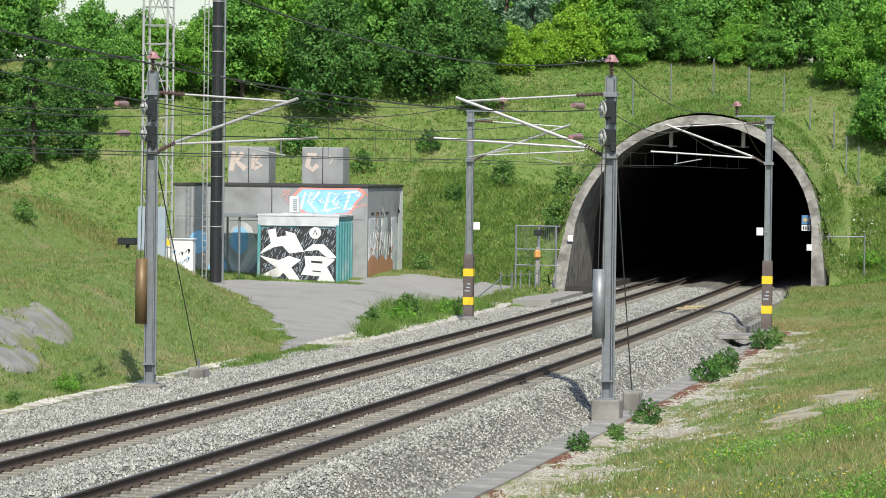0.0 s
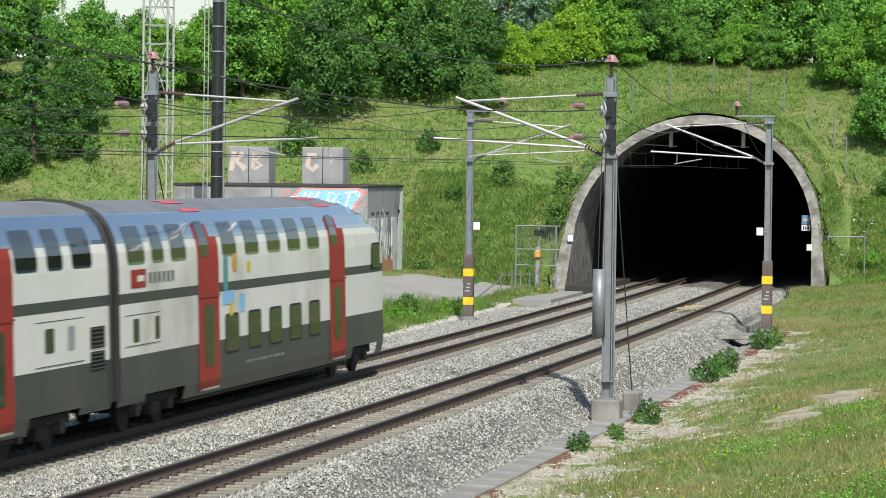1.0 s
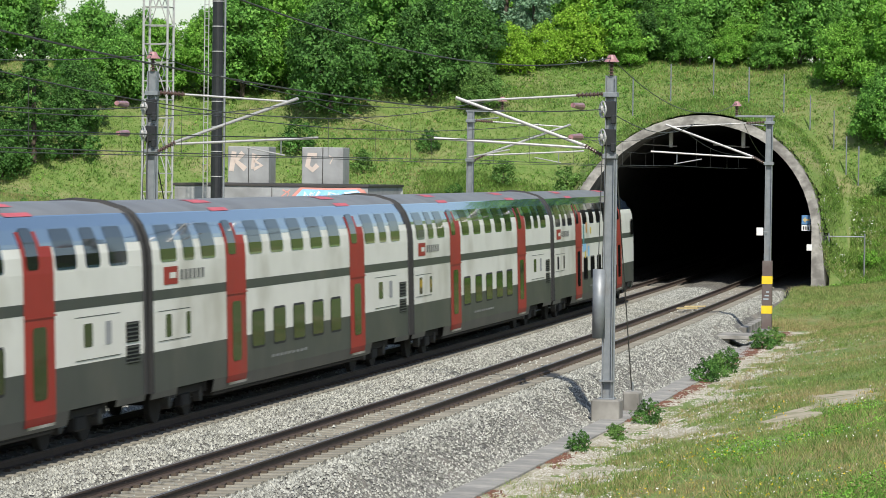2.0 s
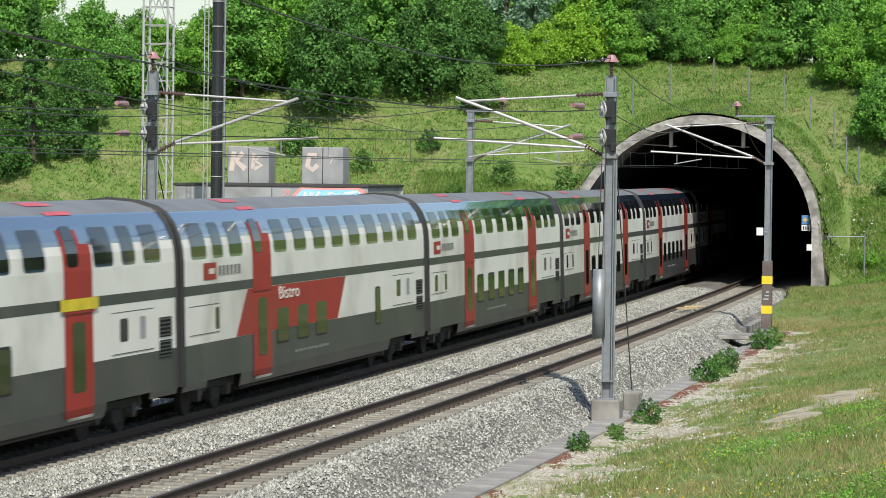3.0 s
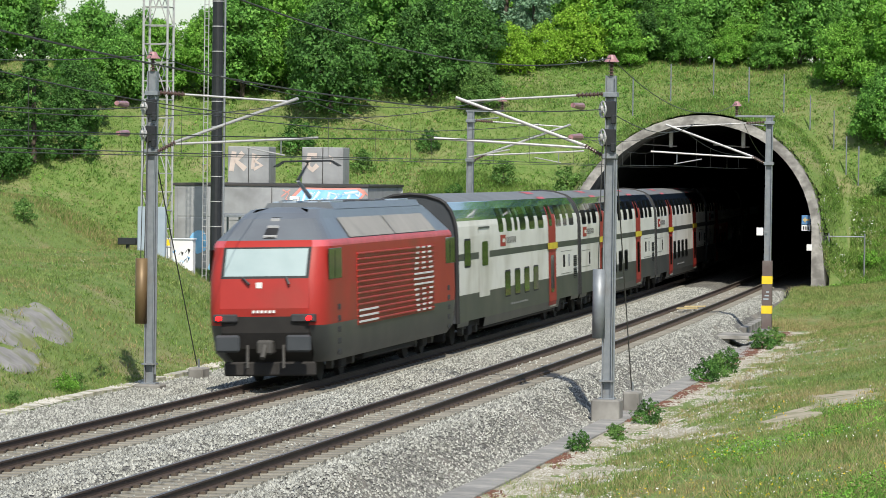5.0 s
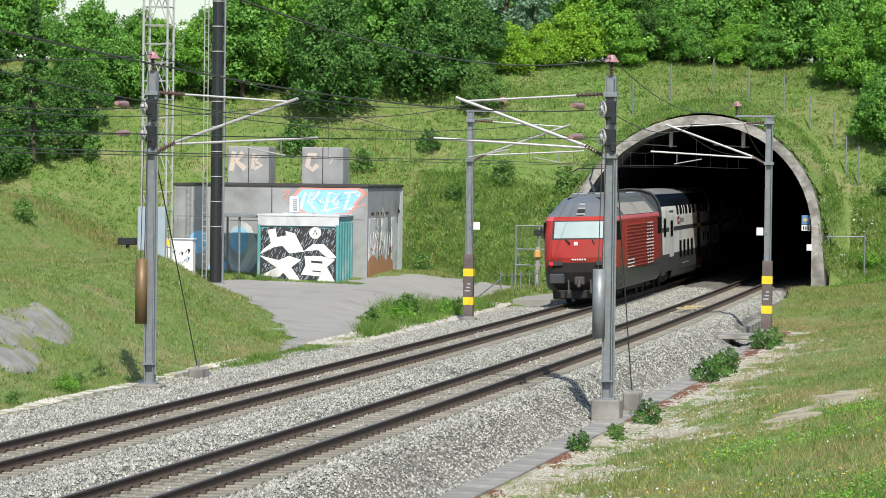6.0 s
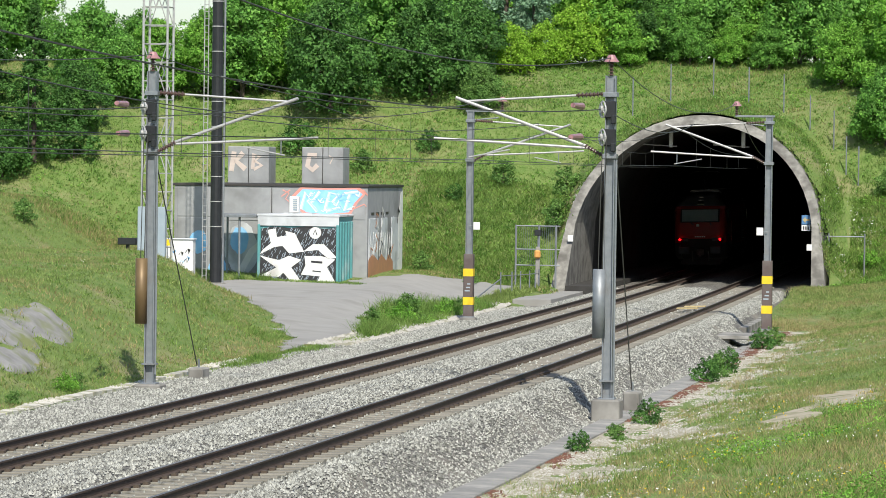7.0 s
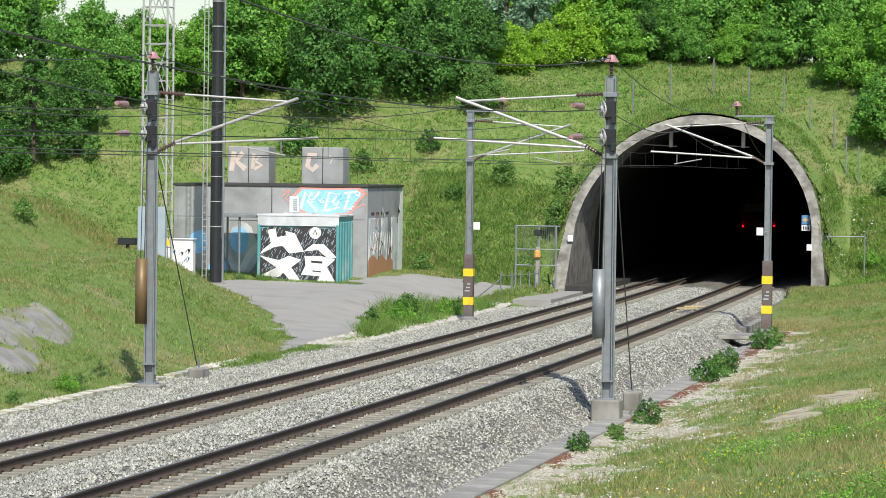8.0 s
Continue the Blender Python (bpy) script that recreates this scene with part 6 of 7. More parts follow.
COACH_XZ = [(1.20, 0.36), (1.33, 0.5), (1.385, 0.75), (1.385, 3.3), (1.365, 3.6), (1.31, 3.85), (1.21, 4.1), (1.05, 4.32), (0.9, 4.42), (0.5, 4.55), (0.0, 4.6)]
_CZ = np.array([z for x, z in COACH_XZ])
_CX = np.array([x for x, z in COACH_XZ])


def side_x(z):
    return float(np.interp(z, _CZ, _CX))


def side_point(z, off):
    e = 0.02
    dx, dz = side_x(min(z + e, 4.6)) - side_x(max(z - e, 0.55)), 2 * e
    l = math.hypot(dx, dz)
    return side_x(z) + off * dz / l, z - off * dx / l


def z_steps(z0, z1):
    zs = [z0] + [z for z in _CZ if z0 + 0.01 < z < z1 - 0.01] + [z1]
    return zs


def nose_top(y):
    return float(np.interp(y, [20.0, 21.5, 24.0, 25.2, 26.05, 26.75], [4.6, 4.55, 4.1, 3.5, 2.75, 1.9]))


def nose_width(y):
    return float(np.interp(y, [23.0, 24.8, 25.8, 26.3, 26.75], [1.0, 0.985, 0.94, 0.86, 0.70]))


SIDES = [1, -1]


def put(bm, cols, nose):
    """Quads between columns of (x, y, z), on the sides being built."""
    for side in SIDES:
        rows = []
        for col in cols:
            row = []
            for x, y, z in col:
                if nose:
                    x, z = x * nose_width(y), min(z, nose_top(y))
                row.append(bm.verts.new((side * x, y - 13.4, z)))
            rows.append(row)
        for a, b in zip(rows, rows[1:]):
            for k in range(len(a) - 1):
                f = (a[k], b[k], b[k + 1], a[k + 1])
                bm.faces.new(f if side > 0 else f[::-1])


def strip(z0, z1, ys, off=0.0, nose=False):
    bm = bmesh.new()
    zs = z_steps(z0, z1)
    put(bm, [[(side_point(z, off)[0], y, side_point(z, off)[1]) for z in zs] for y in ys], nose)
    return bm


def pane(y0, y1, z0, z1, off, nose=False, r=0.11):
    """A window-shaped strip with rounded corners."""
    bm = bmesh.new()
    rows = []
    for z, inset in ((z0, r), (z0 + r * 0.3, r * 0.3), (z0 + r, 0)) + tuple((z0 + r + (z1 - z0 - 2 * r) * k / 4, 0) for k in (1, 2, 3)) + ((z1 - r, 0), (z1 - r * 0.3, r * 0.3), (z1, r)):
        rows.append((z, y0 + inset, y1 - inset))
    for side in SIDES:
        vs = []
        for z, a, b in rows:
            x, zz = side_point(z, off)
            pair = []
            for y in (a, b):
                k = nose_width(y) if nose else 1.0
                pair.append(bm.verts.new((side * x * k, y - 13.4, zz)))
            vs.append(pair)
        for p, q in zip(vs, vs[1:]):
            f = (p[0], p[1], q[1], q[0])
            bm.faces.new(f if side > 0 else f[::-1])
    return bm


def window(c, y0, y1, z0, z1, nose=False, name="window", rim=None):
    fr = part(name, pane(y0, y1, z0, z1, 0.035 if nose else 0.006, nose), rim or M_RUBBER, c)
    part("glass", pane(y0 + 0.05, y1 - 0.05, z0 + 0.05, z1 - 0.05, 0.042 if nose else 0.011, nose, 0.08), M_GLASS, fr)


def bogie(parent, y):
    b = part("bogie", bogie_frame(y), M_UNDER, parent)
    for dy in (-1.25, 1.25):
        bm = bmesh.new()
        for x in (-0.75, 0.75):
            rod(bm, (x - 0.07, y + dy, 0.46), (x + 0.07, y + dy, 0.46), 0.46, None, 20)
        rod(bm, (-0.75, y + dy, 0.46), (0.75, y + dy, 0.46), 0.09)
        part("wheelset", bm, M_UNDER, b, "dark steel wheelset")
        for x in (-1.06, 1.06):
            bm = bmesh.new()
            rod(bm, (x - 0.08, y + dy, 0.46), (x + 0.08, y + dy, 0.46), 0.16, None, 12)
            rod(bm, (x, y + dy + 0.34, 0.5), (x, y + dy + 0.34, 0.85), 0.11, None, 10)
            part("axle_box", bm, M_AXLE, b, "greasy grey axle box and spring")


def bogie_frame(y):
    bm = bmesh.new()
    for x in (-1.05, 1.05):
        box(bm, (x, y, 0.62), (0.16, 3.3, 0.2), bevel=0.04)
        box(bm, (x, y, 0.42), (0.2, 0.7, 0.3), bevel=0.04)
    box(bm, (0, y, 0.68), (2.0, 0.5, 0.3), bevel=0.04)
    return bm


def text_mesh(words, size):
    cu = bpy.data.curves.new("lettering", "FONT")
    cu.body, cu.size, cu.extrude, cu.align_x = words, size, 0.003, "LEFT"
    tmp = bpy.data.objects.new("lettering", cu)
    scene.collection.objects.link(tmp)
    bpy.context.view_layer.update()
    mesh = bpy.data.meshes.new_from_object(tmp.evaluated_get(bpy.context.evaluated_depsgraph_get()))
    bpy.data.objects.remove(tmp)
    return mesh


UPPER = [(1.04, 2.33), (2.84, 3.75), (4.28, 5.5), (8.46, 9.74), (10.5, 11.8), (12.58, 13.88), (14.6, 15.92), (16.66, 17.96), (20.9, 22.2), (22.75, 23.7), (24.25, 25.5)]
LOWER = [(8.6, 9.85), (10.66, 11.9), (12.65, 13.9), (14.66, 15.92), (16.68, 17.9)]
DOORS = [(6.35, 8.1), (18.98, 20.75)]


def coach_side(c, style, nose, a, b, ys):
    part("lower_wall", strip(1.56, 2.59, ys, 0, nose), M_TWHITE, c, "cream-white lower side wall")
    part("stripe", strip(2.59, 2.79, ys, 0.003, nose), M_TGREY, c, "dark grey stripe between the decks")
    part("upper_wall", strip(2.79, 3.77, ys, 0, nose), M_TWHITE, c, "cream-white upper side wall")
    part("window_band", strip(3.77, 4.34, ys, 0.002, nose), M_TBAND, c, "glossy dark window band, tinted blue for reflected sky")
    bm = bmesh.new()
    segs = [(a, 2.2, 0.62), (2.2, 5.2, 0.76), (5.2, 21.6, 0.47), (21.6, 24.6, 0.76), (24.6, b, 0.42 if nose else 0.62)]
    for y0, y1, zb in segs:
        yy = [y0, y1] if not nose or y1 < 23 else [y for y in np.linspace(y0, y1, 6)]
        zs = z_steps(zb, 1.56)
        put(bm, [[(side_x(z), y, z) for z in zs] for y in yy], nose)
    part("skirt", bm, M_TGREY, c, "dark grey lower skirt")
    # doors
    doors = {"bistro": DOORS[:1], "last": DOORS[1:]}.get(style, DOORS)
    for y0, y1 in doors:
        d = part("door", strip(0.6, 3.79, [y0, (y0 + y1) / 2, y1], 0.012), M_TRED, c, "red entrance door and surround")
        part("door_glass", pane(y0 + 0.45, y1 - 0.5, 1.05, 2.35, 0.02), M_GLASS, d)
        part("door_glass", pane(y0 + 0.2, y1 - 0.85, 3.38, 4.12, 0.02), M_GLASS, d)
        for p, q in ((y0, y0 + 0.18), (y0 + 0.95, y0 + 1.15)):
            part("surround", strip(3.79, 4.06, [p, q], 0.012), M_TRED, d)
        part("step", strip(0.56, 0.62, [y0 + 0.1, y1 - 0.1], 0.05), M_KERB, d, "pale step edge")
        part("joint", strip(2.52, 2.56, [y0 - 0.05, y1 + 0.05], 0.03), M_TRED, d)
        for k in (0.99, 0.55):
            z = float(np.interp(-k, [-_CX[i] for i in range(6, 11)], [_CZ[i] for i in range(6, 11)]))
            part("roof_patch", strip(z - 0.035, min(z + 0.035, 4.59), [y0 + 0.1, y1 - 0.1], 0.012), M_PINKRED, d, "pinkish red roof marking")
        if style in ("first", "last"):
            part("class_stripe", strip(2.57, 2.79, [y0 - 0.3, y1 + 0.3], 0.035), M_TYELLOW, d, "yellow first-class stripe")
    # windows
    ups = list(UPPER)
    if style == "bistro":
        ups += [(18.75, 20.2)]
    if style == "cab":
        ups = [w for w in UPPER if w[1] < 19]
    if style == "last":
        ups = [(8.1, 9.1), (9.75, 10.9)] + [w for w in UPPER if w[0] > 11.9] + [(11.4, 12.1)]
    for y0, y1 in ups:
        window(c, y0, y1, 3.34, 4.14, rim=M_TBAND)
    lows = {"second": LOWER, "cab": LOWER, "first": LOWER[:4], "bistro": LOWER[:3], "last": [(9.2, 10.4), (11.25, 12.45), (13.3, 14.5), (15.35, 16.55)]}[style]
    for y0, y1 in lows:
        window(c, y0, y1, 1.23, 2.1)
    if style == "last":
        window(c, 1.5, 2.7, 2.36, 3.23)
        d = part("service_door", strip(1.4, 3.52, [4.14, 6.15], 0.012), M_TWHITE, c, "cream-white service door")
        part("door_glass", pane(4.7, 5.87, 2.35, 3.1, 0.02), M_GLASS, d)
        part("door_lintel", strip(3.5, 3.56, [4.1, 6.2], 0.03), M_TGREY, d)
    if style == "cab":
        window(c, 23.95, 25.15, 2.66, 3.35, True, "cab_window")
        bm = strip(2.3, 2.6, [8.4, 8.7, 9.1, 9.4], 0.008)
        part("sticker", bm, M_BLUE, c, "light blue film sticker")
        for y0, y1, z0, z1, m in ((8.5, 8.9, 2.6, 3.35, M_TEAL), (9.3, 9.75, 3.0, 3.5, M_LAMP), (10.6, 10.95, 2.95, 3.2, M_TYELLOW), (9.9, 10.4, 2.1, 2.5, M_BLUE), (9.0, 9.3, 1.9, 2.35, M_TYELLOW)):
            part("sticker", pane(y0, y1, z0, z1, 0.009), m, c, "colourful film sticker")
    if style == "bistro":
        bm = bmesh.new()
        for side in SIDES:
            x = side * 1.394
            vs = [bm.verts.new((x, y - 13.4, z)) for y, z in ((4.75, 1.57), (15.1, 1.57), (16.1, 2.58), (5.85, 2.58))]
            bm.faces.new(vs if side > 0 else vs[::-1])
        part("red_panel", bm, M_TRED, c, "slanted red dining-car panel")
        t = new("lettering", text_mesh("Bistro", 0.42))
        t.data.materials.append(M_TWHITE)
        t.parent = c
        flip = SIDES[0] < 0
        t.matrix_local = Matrix.Translation((-1.405 if flip else 1.405, (12.2 if flip else 8.75) - 13.4, 2.26)) @ Matrix.Rotation(radians(-90 if flip else 90), 4, "Z") @ Matrix.Rotation(radians(90), 4, "X") @ Matrix.Diagonal((2.1, 1.0, 1.0, 1))
        tagged(t, "white lettering on the red panel")
        window(c, 19.7, 20.4, 1.2, 2.2)
    # small equipment
    y0 = 0.8
    if style != "last":
        h = part("hatch", strip(1.76, 2.36, [y0, y0 + 2.5], 0.006), M_TWHITE, c)
        for z in (1.75, 2.35):
            part("hatch_edge", strip(z, z + 0.015, [y0, y0 + 2.5], 0.009), M_TGREY, h)
        part("small_glass", pane(2.95, 3.3, 1.82, 2.28, 0.012, r=0.05), M_GLASS, h)
        if style in ("second", "cab"):
            part("small_glass", pane(1.35, 1.8, 1.82, 2.28, 0.012, r=0.05), M_GLASS, h)
    if style != "cab":
        h = part("hatch", strip(1.62, 2.42, [22.0, 24.9], 0.006), M_TWHITE, c)
        for z in (1.62, 2.42):
            part("hatch_edge", strip(z, z + 0.015, [22.0, 24.9], 0.009), M_TGREY, h)
        part("small_glass", pane(22.52, 23.07, 1.86, 2.3, 0.012, r=0.05), M_GLASS, h)
        part("small_glass", pane(23.9, 24.3, 1.86, 2.3, 0.012, r=0.05), M_WALL, h)
        for za, zb in ((1.82, 2.22), (1.40, 1.76)):
            g = part("grille", strip(za, zb, [25.28, 26.2], 0.008), M_UNDER, c, "dark louvred grille")
            bm = bmesh.new()
            for k in range(5):
                z = za + (zb - za) * (k + 0.5) / 5
                for side in SIDES:
                    box(bm, (side * 1.40, 25.74 - 13.4, z), (0.02, 0.9, 0.025))
            part("louvre", bm, M_TGREY, g)
    # emblem: red square with plain light bars, and grey bars for the word
    ly = 8.36 if style == "last" else (1.25 if style != "bistro" else 2.0)
    lg = part("emblem", strip(2.88, 3.24, [ly, ly + 1.1], 0.008), M_TRED, c, "red emblem square")
    part("emblem_mark", strip(3.0, 3.12, [ly + 0.45, ly + 0.95], 0.012), M_TWHITE, lg)
    for k in range(6):
        bm = bmesh.new()
        box(bm, (SIDES[0] * 1.39, ly + 1.41 + 0.34 * k - 13.4, 3.06), (0.012, 0.2, 0.2))
        part("word_bar", bm, M_TEXT, c, "dark grey bar of a faded word")
    bm = bmesh.new()
    r = random.Random(3)
    for k in range(9):
        for side in SIDES:
            box(bm, (side * 1.39, 10.6 + 0.42 * k - 13.4, 0.98), (0.012, 0.2 + 0.15 * r.random(), 0.06))
    tagged(part("data_bars", bm, M_TROOF, c, "small pale data markings"), kind="stuff")


def build_coach(style):
    words = {"cab": "white and grey double-deck control car with red doors", "second": "white and grey double-deck coach with red doors",
             "bistro": "double-deck dining coach with a slanted red panel", "first": "double-deck first-class coach with yellow door stripes",
             "last": "double-deck first-class coach next to the locomotive"}[style]
    c = thing("railway_coach", Matrix.Identity(4), words, "railway coach", "coaches of the train")
    nose = style == "cab"
    a, b = 0.22, (26.75 if nose else 26.58)
    ys = [a, 2.0, 5.3, 13.4, 19.0, 20.5, 21.5, 22.3, 23.0, 23.8, 24.5, 24.8, 25.2, 25.5, 25.8, 26.05, 26.3, 26.55, b] if nose else [a, 6.7, 13.4, 20.1, b]
    bm = strip(4.34, 4.6, ys, 0, nose)
    part("roof", bm, M_TROOF, c, "matt grey roof", True)
    # ends and floor
    for y in (a, b):
        bm = bmesh.new()
        ring = [(x, z) for x, z in COACH_XZ if z >= 0.7]
        pts = [(x, z) for x, z in ring] + [(-x, z) for x, z in ring[::-1][1:]]
        if nose and y == b:
            pts = [(x * nose_width(y), min(z, nose_top(y))) for x, z in pts]
        bm.faces.new([bm.verts.new((x, y - 13.4, z)) for x, z in pts])
        part("end_wall", bm, M_ENDWALL, c, "dark slate end wall")
    for y in ((a,) if nose else (a, b)):
        rim = [(x, z) for x, z in COACH_XZ if z > 0.7]
        rim = rim + [(-x, z) for x, z in rim[::-1][1:]]
        bm = bmesh.new()
        tube_line(bm, [(x, y - 13.4, z) for x, z in rim], 0.065, 6)
        part("end_rim", fix(bm), M_RUBBER, c, "black rubber end rim")
    bm = bmesh.new()
    # Deep near-black box also fills in the shade below the floor.
    box(bm, (0, 0, 0.62), (2.5, 15.5, 0.5), bevel=0.05)
    box(bm, (0, -10.5, 1.15), (2.6, 5.4, 0.3))
    box(bm, (0, 9.0 if nose else 10.0, 1.15), (1.6 if nose else 2.6, 5.4, 0.3))
    part("underframe", bm, M_UNDER, c)
    if not nose:
        bm = bmesh.new()
        extrude_y(bm, [(x * 0.95, 0.9 + (z - 0.55) * 0.88) for x, z in COACH_XZ] + [(-x * 0.95, 0.9 + (z - 0.55) * 0.88) for x, z in COACH_XZ[::-1][1:]], 13.15, 13.62)
        part("gangway", fix(bm), M_RUBBER, c, "black rubber gangway bellows")
    for y in (3.75, 23.05):
        bogie(c, y - 13.4)
    for side in (1, -1):
        SIDES[:] = [side]
        coach_side(c, style, nose, a, b, ys)
    SIDES[:] = [1, -1]
    return c


# ---- locomotive ----
LOCO_XZ = [(1.36, 0.55), (1.49, 0.78), (1.49, 1.48), (1.49, 1.75), (1.49, 2.62), (1.49, 3.38), (1.485, 3.46), (1.44, 3.54), (1.03, 4.06), (0.9, 4.28), (0.5, 4.33), (0.0, 4.33)]
START_Z = [0.5, 0.9, 1.3, 1.9, 2.62, 3.40, 3.54, 4.06, 4.28, 4.34]
START_Y = [0.9, 0.35, 0.12, 0.0, 0.10, 0.52, 0.66, 1.45, 2.1, 2.5]


def face_y(z):
    return float(np.interp(z, START_Z, START_Y))


def loco_shell(lo, hi):
    """The body's skin between two outline points, rounded into both noses."""
    bm = bmesh.new()
    steps = ((0.0, 0.74), (0.03, 0.80), (0.09, 0.87), (0.2, 0.93), (0.4, 0.975), (0.7, 0.995), (1.1, 1.0))
    for side in (1, -1):
        cols = []
        for k, (dy, fx) in enumerate(steps):
            cols.append([(side * x * fx, face_y(z) + dy - 9.25, z) for x, z in LOCO_XZ[lo:hi + 1]])
        cols += [[(x, -y, z) for x, y, z in col] for col in cols[::-1]]
        rows = [[bm.verts.new(p) for p in col] for col in cols]
        for a, b in zip(rows, rows[1:]):
            for k in range(len(a) - 1):
                f = (a[k], b[k], b[k + 1], a[k + 1])
                bm.faces.new(f if side > 0 else f[::-1])
    return bm


def loco_face(zs, m_width=0.74, off=0.0, xs=None, end=(-1, 1)):
    """A strip across the nose between heights."""
    bm = bmesh.new()
    for e in end:
        rows = []
        for z in zs:
            x = float(np.interp(z, [p[1] for p in LOCO_XZ[:-1]], [p[0] for p in LOCO_XZ[:-1]])) * m_width if xs is None else None
            a, b = (-x, x) if xs is None else xs
            rows.append([bm.verts.new((a + (b - a) * k / 6, e * (9.25 - face_y(z) + off + 0.05 * (1 - (k / 3 - 1) ** 2)), z)) for k in range(7)])
        for p, q in zip(rows, rows[1:]):
            for k in range(6):
                f = (p[k], p[k + 1], q[k + 1], q[k])
                bm.faces.new(f if e < 0 else f[::-1])
    return bm


def build_locomotive():
    c = thing("electric_locomotive", Matrix.Identity(4), "red electric locomotive with ribbed sides and grey roof", "locomotive")
    part("skirt", loco_shell(0, 2), M_TGREY, c, "dark grey lower body", True)
    part("side_wall", loco_shell(2, 5), M_LRED, c, "red side wall", True)
    # The pinkish tone paints the sky's sheen along the red edge.
    part("cant_rail", loco_shell(5, 7), M_PINKRED, c, "red roof edge with sky sheen in its colour", True)
    part("roof_slope", loco_shell(7, 8), M_LROOF, c, "blue-grey sloping roof edge")
    part("roof", loco_shell(8, 11), M_LROOF, c, "grey roof")
    for e in (-1, 1):
        f = part("nose", loco_face([1.7, 1.9, 2.25, 2.62], end=(e,)), M_LRED, c, "red raked nose")
        # Shade on the lower nose is put into its colour.
        part("nose_lower", loco_face([0.55, 0.9, 1.3, 1.7], end=(e,)), M_UNDER, f, "lower nose coloured near-black for the shade on it")
        part("nose_top", loco_face([3.38, 3.46, 3.54], end=(e,)), M_LRED, f)
        part("nose_roof", loco_face([3.54, 4.06, 4.2, 4.33], end=(e,)), M_LROOF, f, "sloping grey roof front")
        part("pillar_surround", loco_face([2.62, 2.9, 3.38], end=(e,)), M_RUBBER, f)
        part("windscreen", loco_face([2.68, 2.9, 3.34], off=0.012, xs=(-1.02, 1.02), end=(e,)), M_SCREEN, f, "windscreen with the sky's reflection in its pale colour")
        bm = bmesh.new()
        for x in (-0.55, 0.55):
            rod(bm, (x, e * (9.25 - face_y(2.66) + 0.09), 2.66), (x * 0.9 + 0.15, e * (9.25 - face_y(2.5) + 0.12), 2.48), 0.03, seg=5)
        part("wiper", bm, M_BLACK, f)
        bm = bmesh.new()
        for k in range(6):
            box(bm, (-0.25 + 0.1 * k, e * (9.25 - face_y(1.9) + 0.055), 1.82), (0.06, 0.02, 0.065))
        part("number_bars", bm, M_WHITE, f, "white bars of a running number")
        bm = bmesh.new()
        box(bm, (-0.12, e * (9.25 - face_y(2.5) + 0.06), 2.46), (0.15, 0.03, 0.14))
        part("lamp_cover", bm, M_WHITE, f)
        for x in (-1.08, 1.08):
            bm = bmesh.new()
            box(bm, (x * 0.9, e * (9.25 - face_y(1.68) + 0.0), 1.66), (0.62, 0.16, 0.2), bevel=0.03)
            h = part("headlight", bm, M_BLACK, f)
            bm = bmesh.new()
            rod(bm, (x * 1.04, e * (9.25 - 0.05), 1.66), (x * 1.04, e * (9.25 + 0.1), 1.66), 0.06, None, 10)
            part("tail_light", bm, M_TAIL if e < 0 else M_RUBBER, h, "glowing red tail light" if e < 0 else "")
            bm = bmesh.new()
            box(bm, (x * 0.82, e * 9.42, 1.05), (0.62, 0.1, 0.42), bevel=0.05)
            rod(bm, (x * 0.82, e * 8.9, 1.05), (x * 0.82, e * 9.4, 1.05), 0.1)
            part("buffer", bm, M_ENDWALL, f, "dark grey rectangular buffer")
        bm = bmesh.new()
        box(bm, (0, e * 9.05, 0.95), (0.4, 0.5, 0.35), bevel=0.05)
        rod(bm, (0, e * 9.2, 1.05), (0, e * 9.5, 0.7), 0.07)
        for x in (-0.45, 0.45):
            rod(bm, (x, e * 9.15, 1.0), (x + 0.04, e * 9.35, 0.45), 0.035, seg=6)
        part("coupler", bm, M_AXLE, f, "greasy coupling gear and hoses")
        bm = bmesh.new()
        box(bm, (0, e * 8.7, 0.4), (2.3, 0.12, 0.35), bevel=0.04)
        part("rail_guard", bm, M_UNDER, f)
        bm = bmesh.new()
        for k, z in enumerate((3.62, 3.85, 4.02)):
            box(bm, (0, e * (9.25 - face_y(z) + 0.04), z), (0.36 - 0.06 * k, 0.06, 0.1), bevel=0.02)
        part("roof_lamp", bm, M_ALU if e < 0 else M_STEEL, f, "stacked roof lamp housing")
        part("lamp_recess", loco_face([3.58, 3.8, 4.1], off=0.02, xs=(-0.24, 0.24), end=(e,)), M_RUBBER, f, "dark recess round the roof lamps")
    # beige panels on the roof slopes, both sides
    for side in (1, -1):
        for y0, y1 in ((-5.9, -0.1), (0.0, 5.9)):
            bm = bmesh.new()
            vs = [bm.verts.new((side * (x + 0.012), y, z + 0.012)) for y, x, z in ((y0, 1.44, 3.55), (y1, 1.44, 3.55), (y1 - 0.25 * (y1 > 1), 1.05, 4.04), (y0 + 0.25 * (y0 < -1), 1.05, 4.04))]
            bm.faces.new(vs if side > 0 else vs[::-1])
            part("roof_panel", bm, M_BEIGE, c, "beige sloping roof panel")
        # ribs
        g = None
        bm = bmesh.new()
        box(bm, (side * 1.485, -0.1, 2.26), (0.03, 10.5, 1.85))
        g = part("rib_field", bm, M_LRED, c)
        for k in range(13):
            z = 1.40 + 0.144 * k
            bm = bmesh.new()
            box(bm, (side * 1.515, -0.1, z), (0.05, 10.5, 0.055), bevel=0.012)
            part("rib", bm, M_LRED, g)
            bm = bmesh.new()
            box(bm, (side * 1.502, -0.1, z - 0.06), (0.012, 10.5, 0.055))
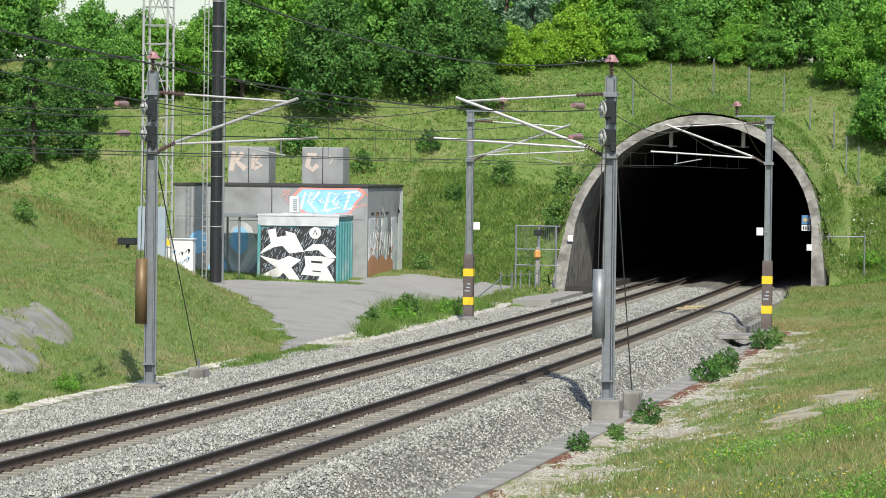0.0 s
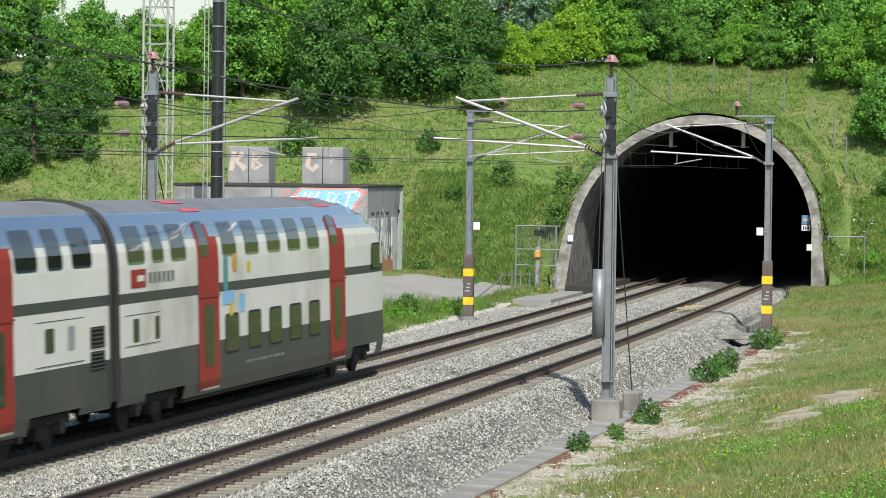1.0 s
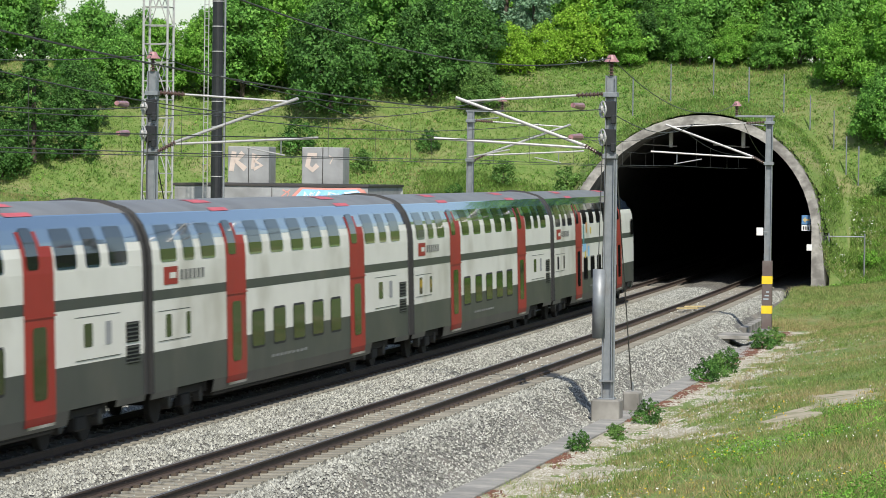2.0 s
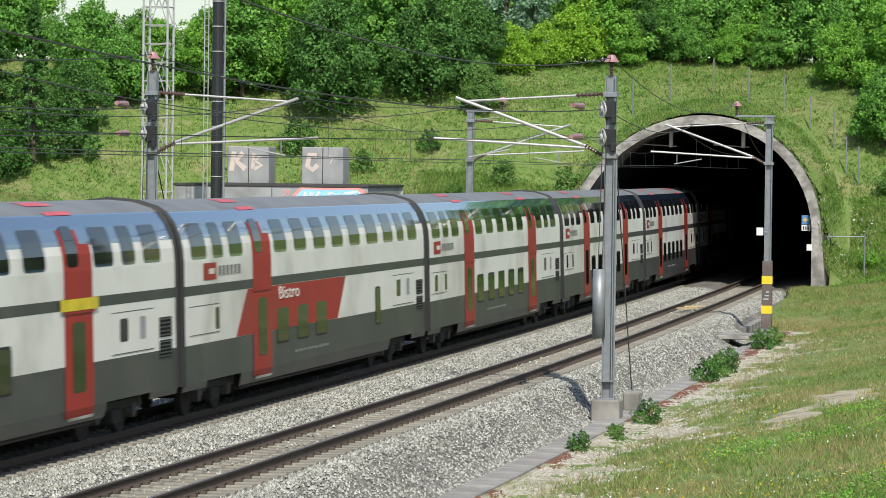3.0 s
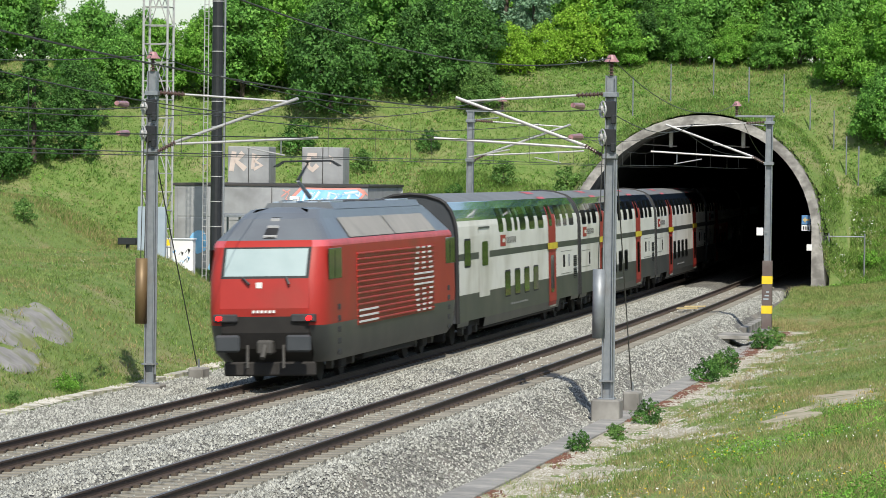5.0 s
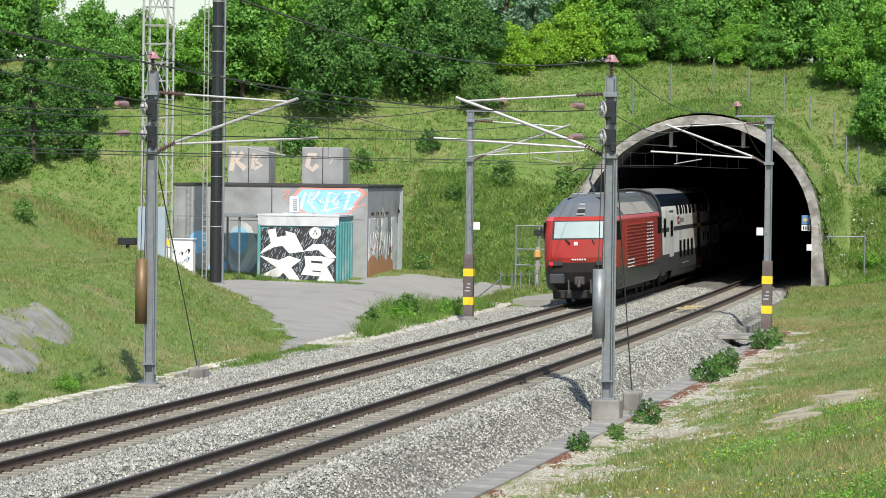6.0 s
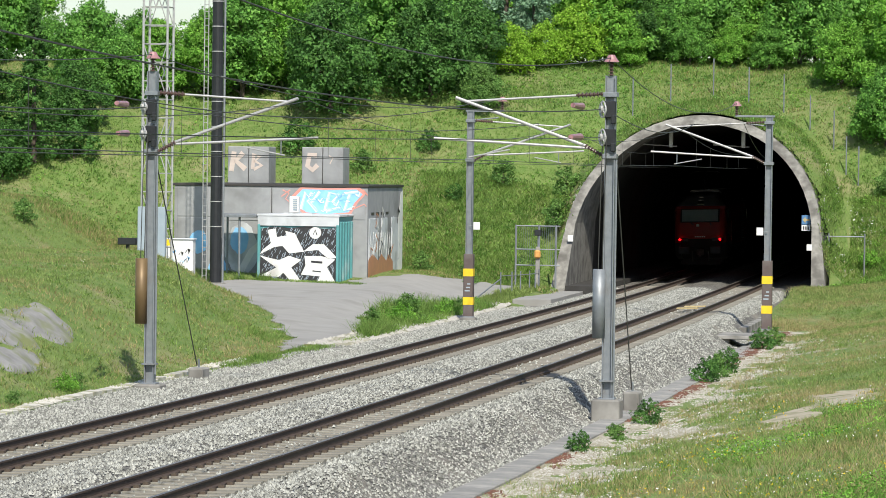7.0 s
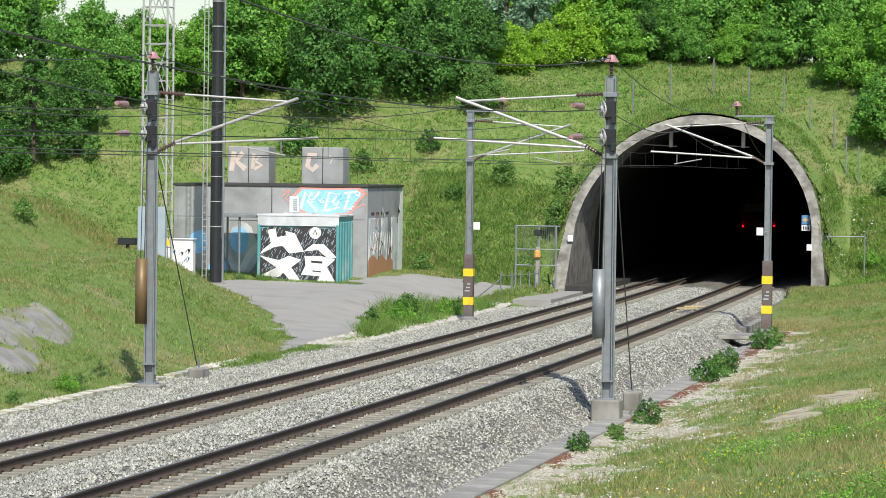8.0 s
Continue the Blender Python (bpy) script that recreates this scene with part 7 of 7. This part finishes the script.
            part("rib_gap", bm, M_LRED, g)
            half = 1.5 - 0.075 * abs(k - 6)
            if 5 <= k <= 7:
                marks = [(3.5 - half, 3.5 + half)]
            else:
                marks = [(3.5 + half * p, 3.5 + half * q) for p, q in ((-1.0, -0.6), (-0.2, 0.2), (0.6, 1.0))]
            if k < 3:
                marks = marks + [(-5.3, -2.9)]
            for y0, y1 in marks:
                bm = bmesh.new()
                box(bm, (side * 1.543, (y0 + y1) / 2, z), (0.008, y1 - y0, 0.052))
                part("white_mark", bm, M_WHITE, g, "white painted dash")
        for y in (-8.0, 8.0):
            bm = bmesh.new()
            box(bm, (side * 1.487, y * 0.985, 2.95), (0.02, 1.5, 0.75), bevel=0.008)
            w = part("cab_window", bm, M_GLASS, c)
            bm = bmesh.new()
            box(bm, (side * 1.5, y * 0.985 + 0.2, 2.95), (0.01, 0.5, 0.65))
            part("pane", bm, M_GLASS, w)
            for k in range(5):
                bm = bmesh.new()
                box(bm, (side * 1.497, y * 0.94, 0.75 + 0.28 * k), (0.03, 0.28, 0.14), bevel=0.01)
                part("step_hole", bm, M_BLACK, c)
    bm = bmesh.new()
    box(bm, (0, 0, 0.62), (2.5, 7.0, 0.5), bevel=0.05)
    box(bm, (0, 0, 0.95), (2.6, 15.5, 0.3))
    part("underframe", bm, M_UNDER, c)
    for y in (-5.5, 5.5):
        bogie(c, y)
    bm = bmesh.new()
    extrude_y(bm, [(-0.92, 4.27), (0.92, 4.27), (0.80, 4.44), (-0.80, 4.44)], -5.3, 6.3)
    part("roof_deck", fix(bm), M_LROOF, c, "raised blue-grey roof deck")
    for y in (-4.2, 4.6):
        for x in (-0.45, 0.45):
            bm = bmesh.new()
            box(bm, (x, y, 4.45), (0.62, 1.5, 0.05), bevel=0.015)
            part("roof_hatch", bm, M_SKYPANEL, c, "pale bluish roof hatch")
    for y in (-1.6, 0.4, 2.4):
        bm = bmesh.new()
        box(bm, (0, y, 4.46), (1.1, 1.4, 0.06), bevel=0.02)
        part("roof_vent", bm, M_WALLDARK, c, "dark roof vent cover")
    # raised pantograph
    y = -4.6
    bm = bmesh.new()
    for x in (-0.5, 0.5):
        rod(bm, (x, y - 0.5, 4.33), (x, y - 0.5, 4.48), 0.05)
        rod(bm, (x, y + 0.8, 4.33), (x, y + 0.8, 4.48), 0.05)
        rod(bm, (x, y - 0.5, 4.49), (x, y + 0.8, 4.49), 0.02)
    p = part("pantograph", bm, M_STEEL, c, "raised single-arm pantograph")
    bm = bmesh.new()
    rod(bm, (0, y + 0.6, 4.58), (0, y - 0.75, 5.0), 0.06, 0.045)
    part("lower_arm", bm, M_STEEL, p)
    bm = bmesh.new()
    rod(bm, (0, y - 0.75, 5.0), (0, y + 0.4, 5.42), 0.045, 0.03)
    part("upper_arm", bm, M_DARKSTEEL, p)
    bm = bmesh.new()
    for dy in (0.25, 0.55):
        rod(bm, (-0.62, y + dy, 5.5), (0.62, y + dy, 5.5), 0.022, seg=6)
        for x in (-1, 1):
            rod(bm, (x * 0.62, y + dy, 5.5), (x * 0.85, y + dy, 5.36), 0.018, seg=6)
    rod(bm, (0, y + 0.4, 5.42), (0, y + 0.4, 5.5), 0.03)
    rod(bm, (0, y + 0.25, 5.47), (0, y + 0.55, 5.47), 0.02)
    part("collector_head", bm, M_DARKSTEEL, p)
    return c


def build_train():
    proto = {}
    out = []
    for k, style in enumerate(["cab", "second", "second", "second", "bistro", "first", "first", "last"]):
        if style in proto:
            o = copy_thing(proto[style], Matrix.Identity(4))
        else:
            o = proto[style] = build_coach(style)
        out.append((o, 26.8 * k + 13.4))
    out.append((build_locomotive(), 26.8 * 8 + 9.25))
    return out


TRAIN = build_train()
SPEED = 55.98


def motions():
    for ob, back in TRAIN:
        rows = []
        for k in range(41):
            t = k * 0.2
            s = 38.31 + SPEED * (t - 1.0) - back
            rows.append((t, line_pose(s, 0.0, GRADE * s, LEAN)))
        walk(ob, rows)


motions()
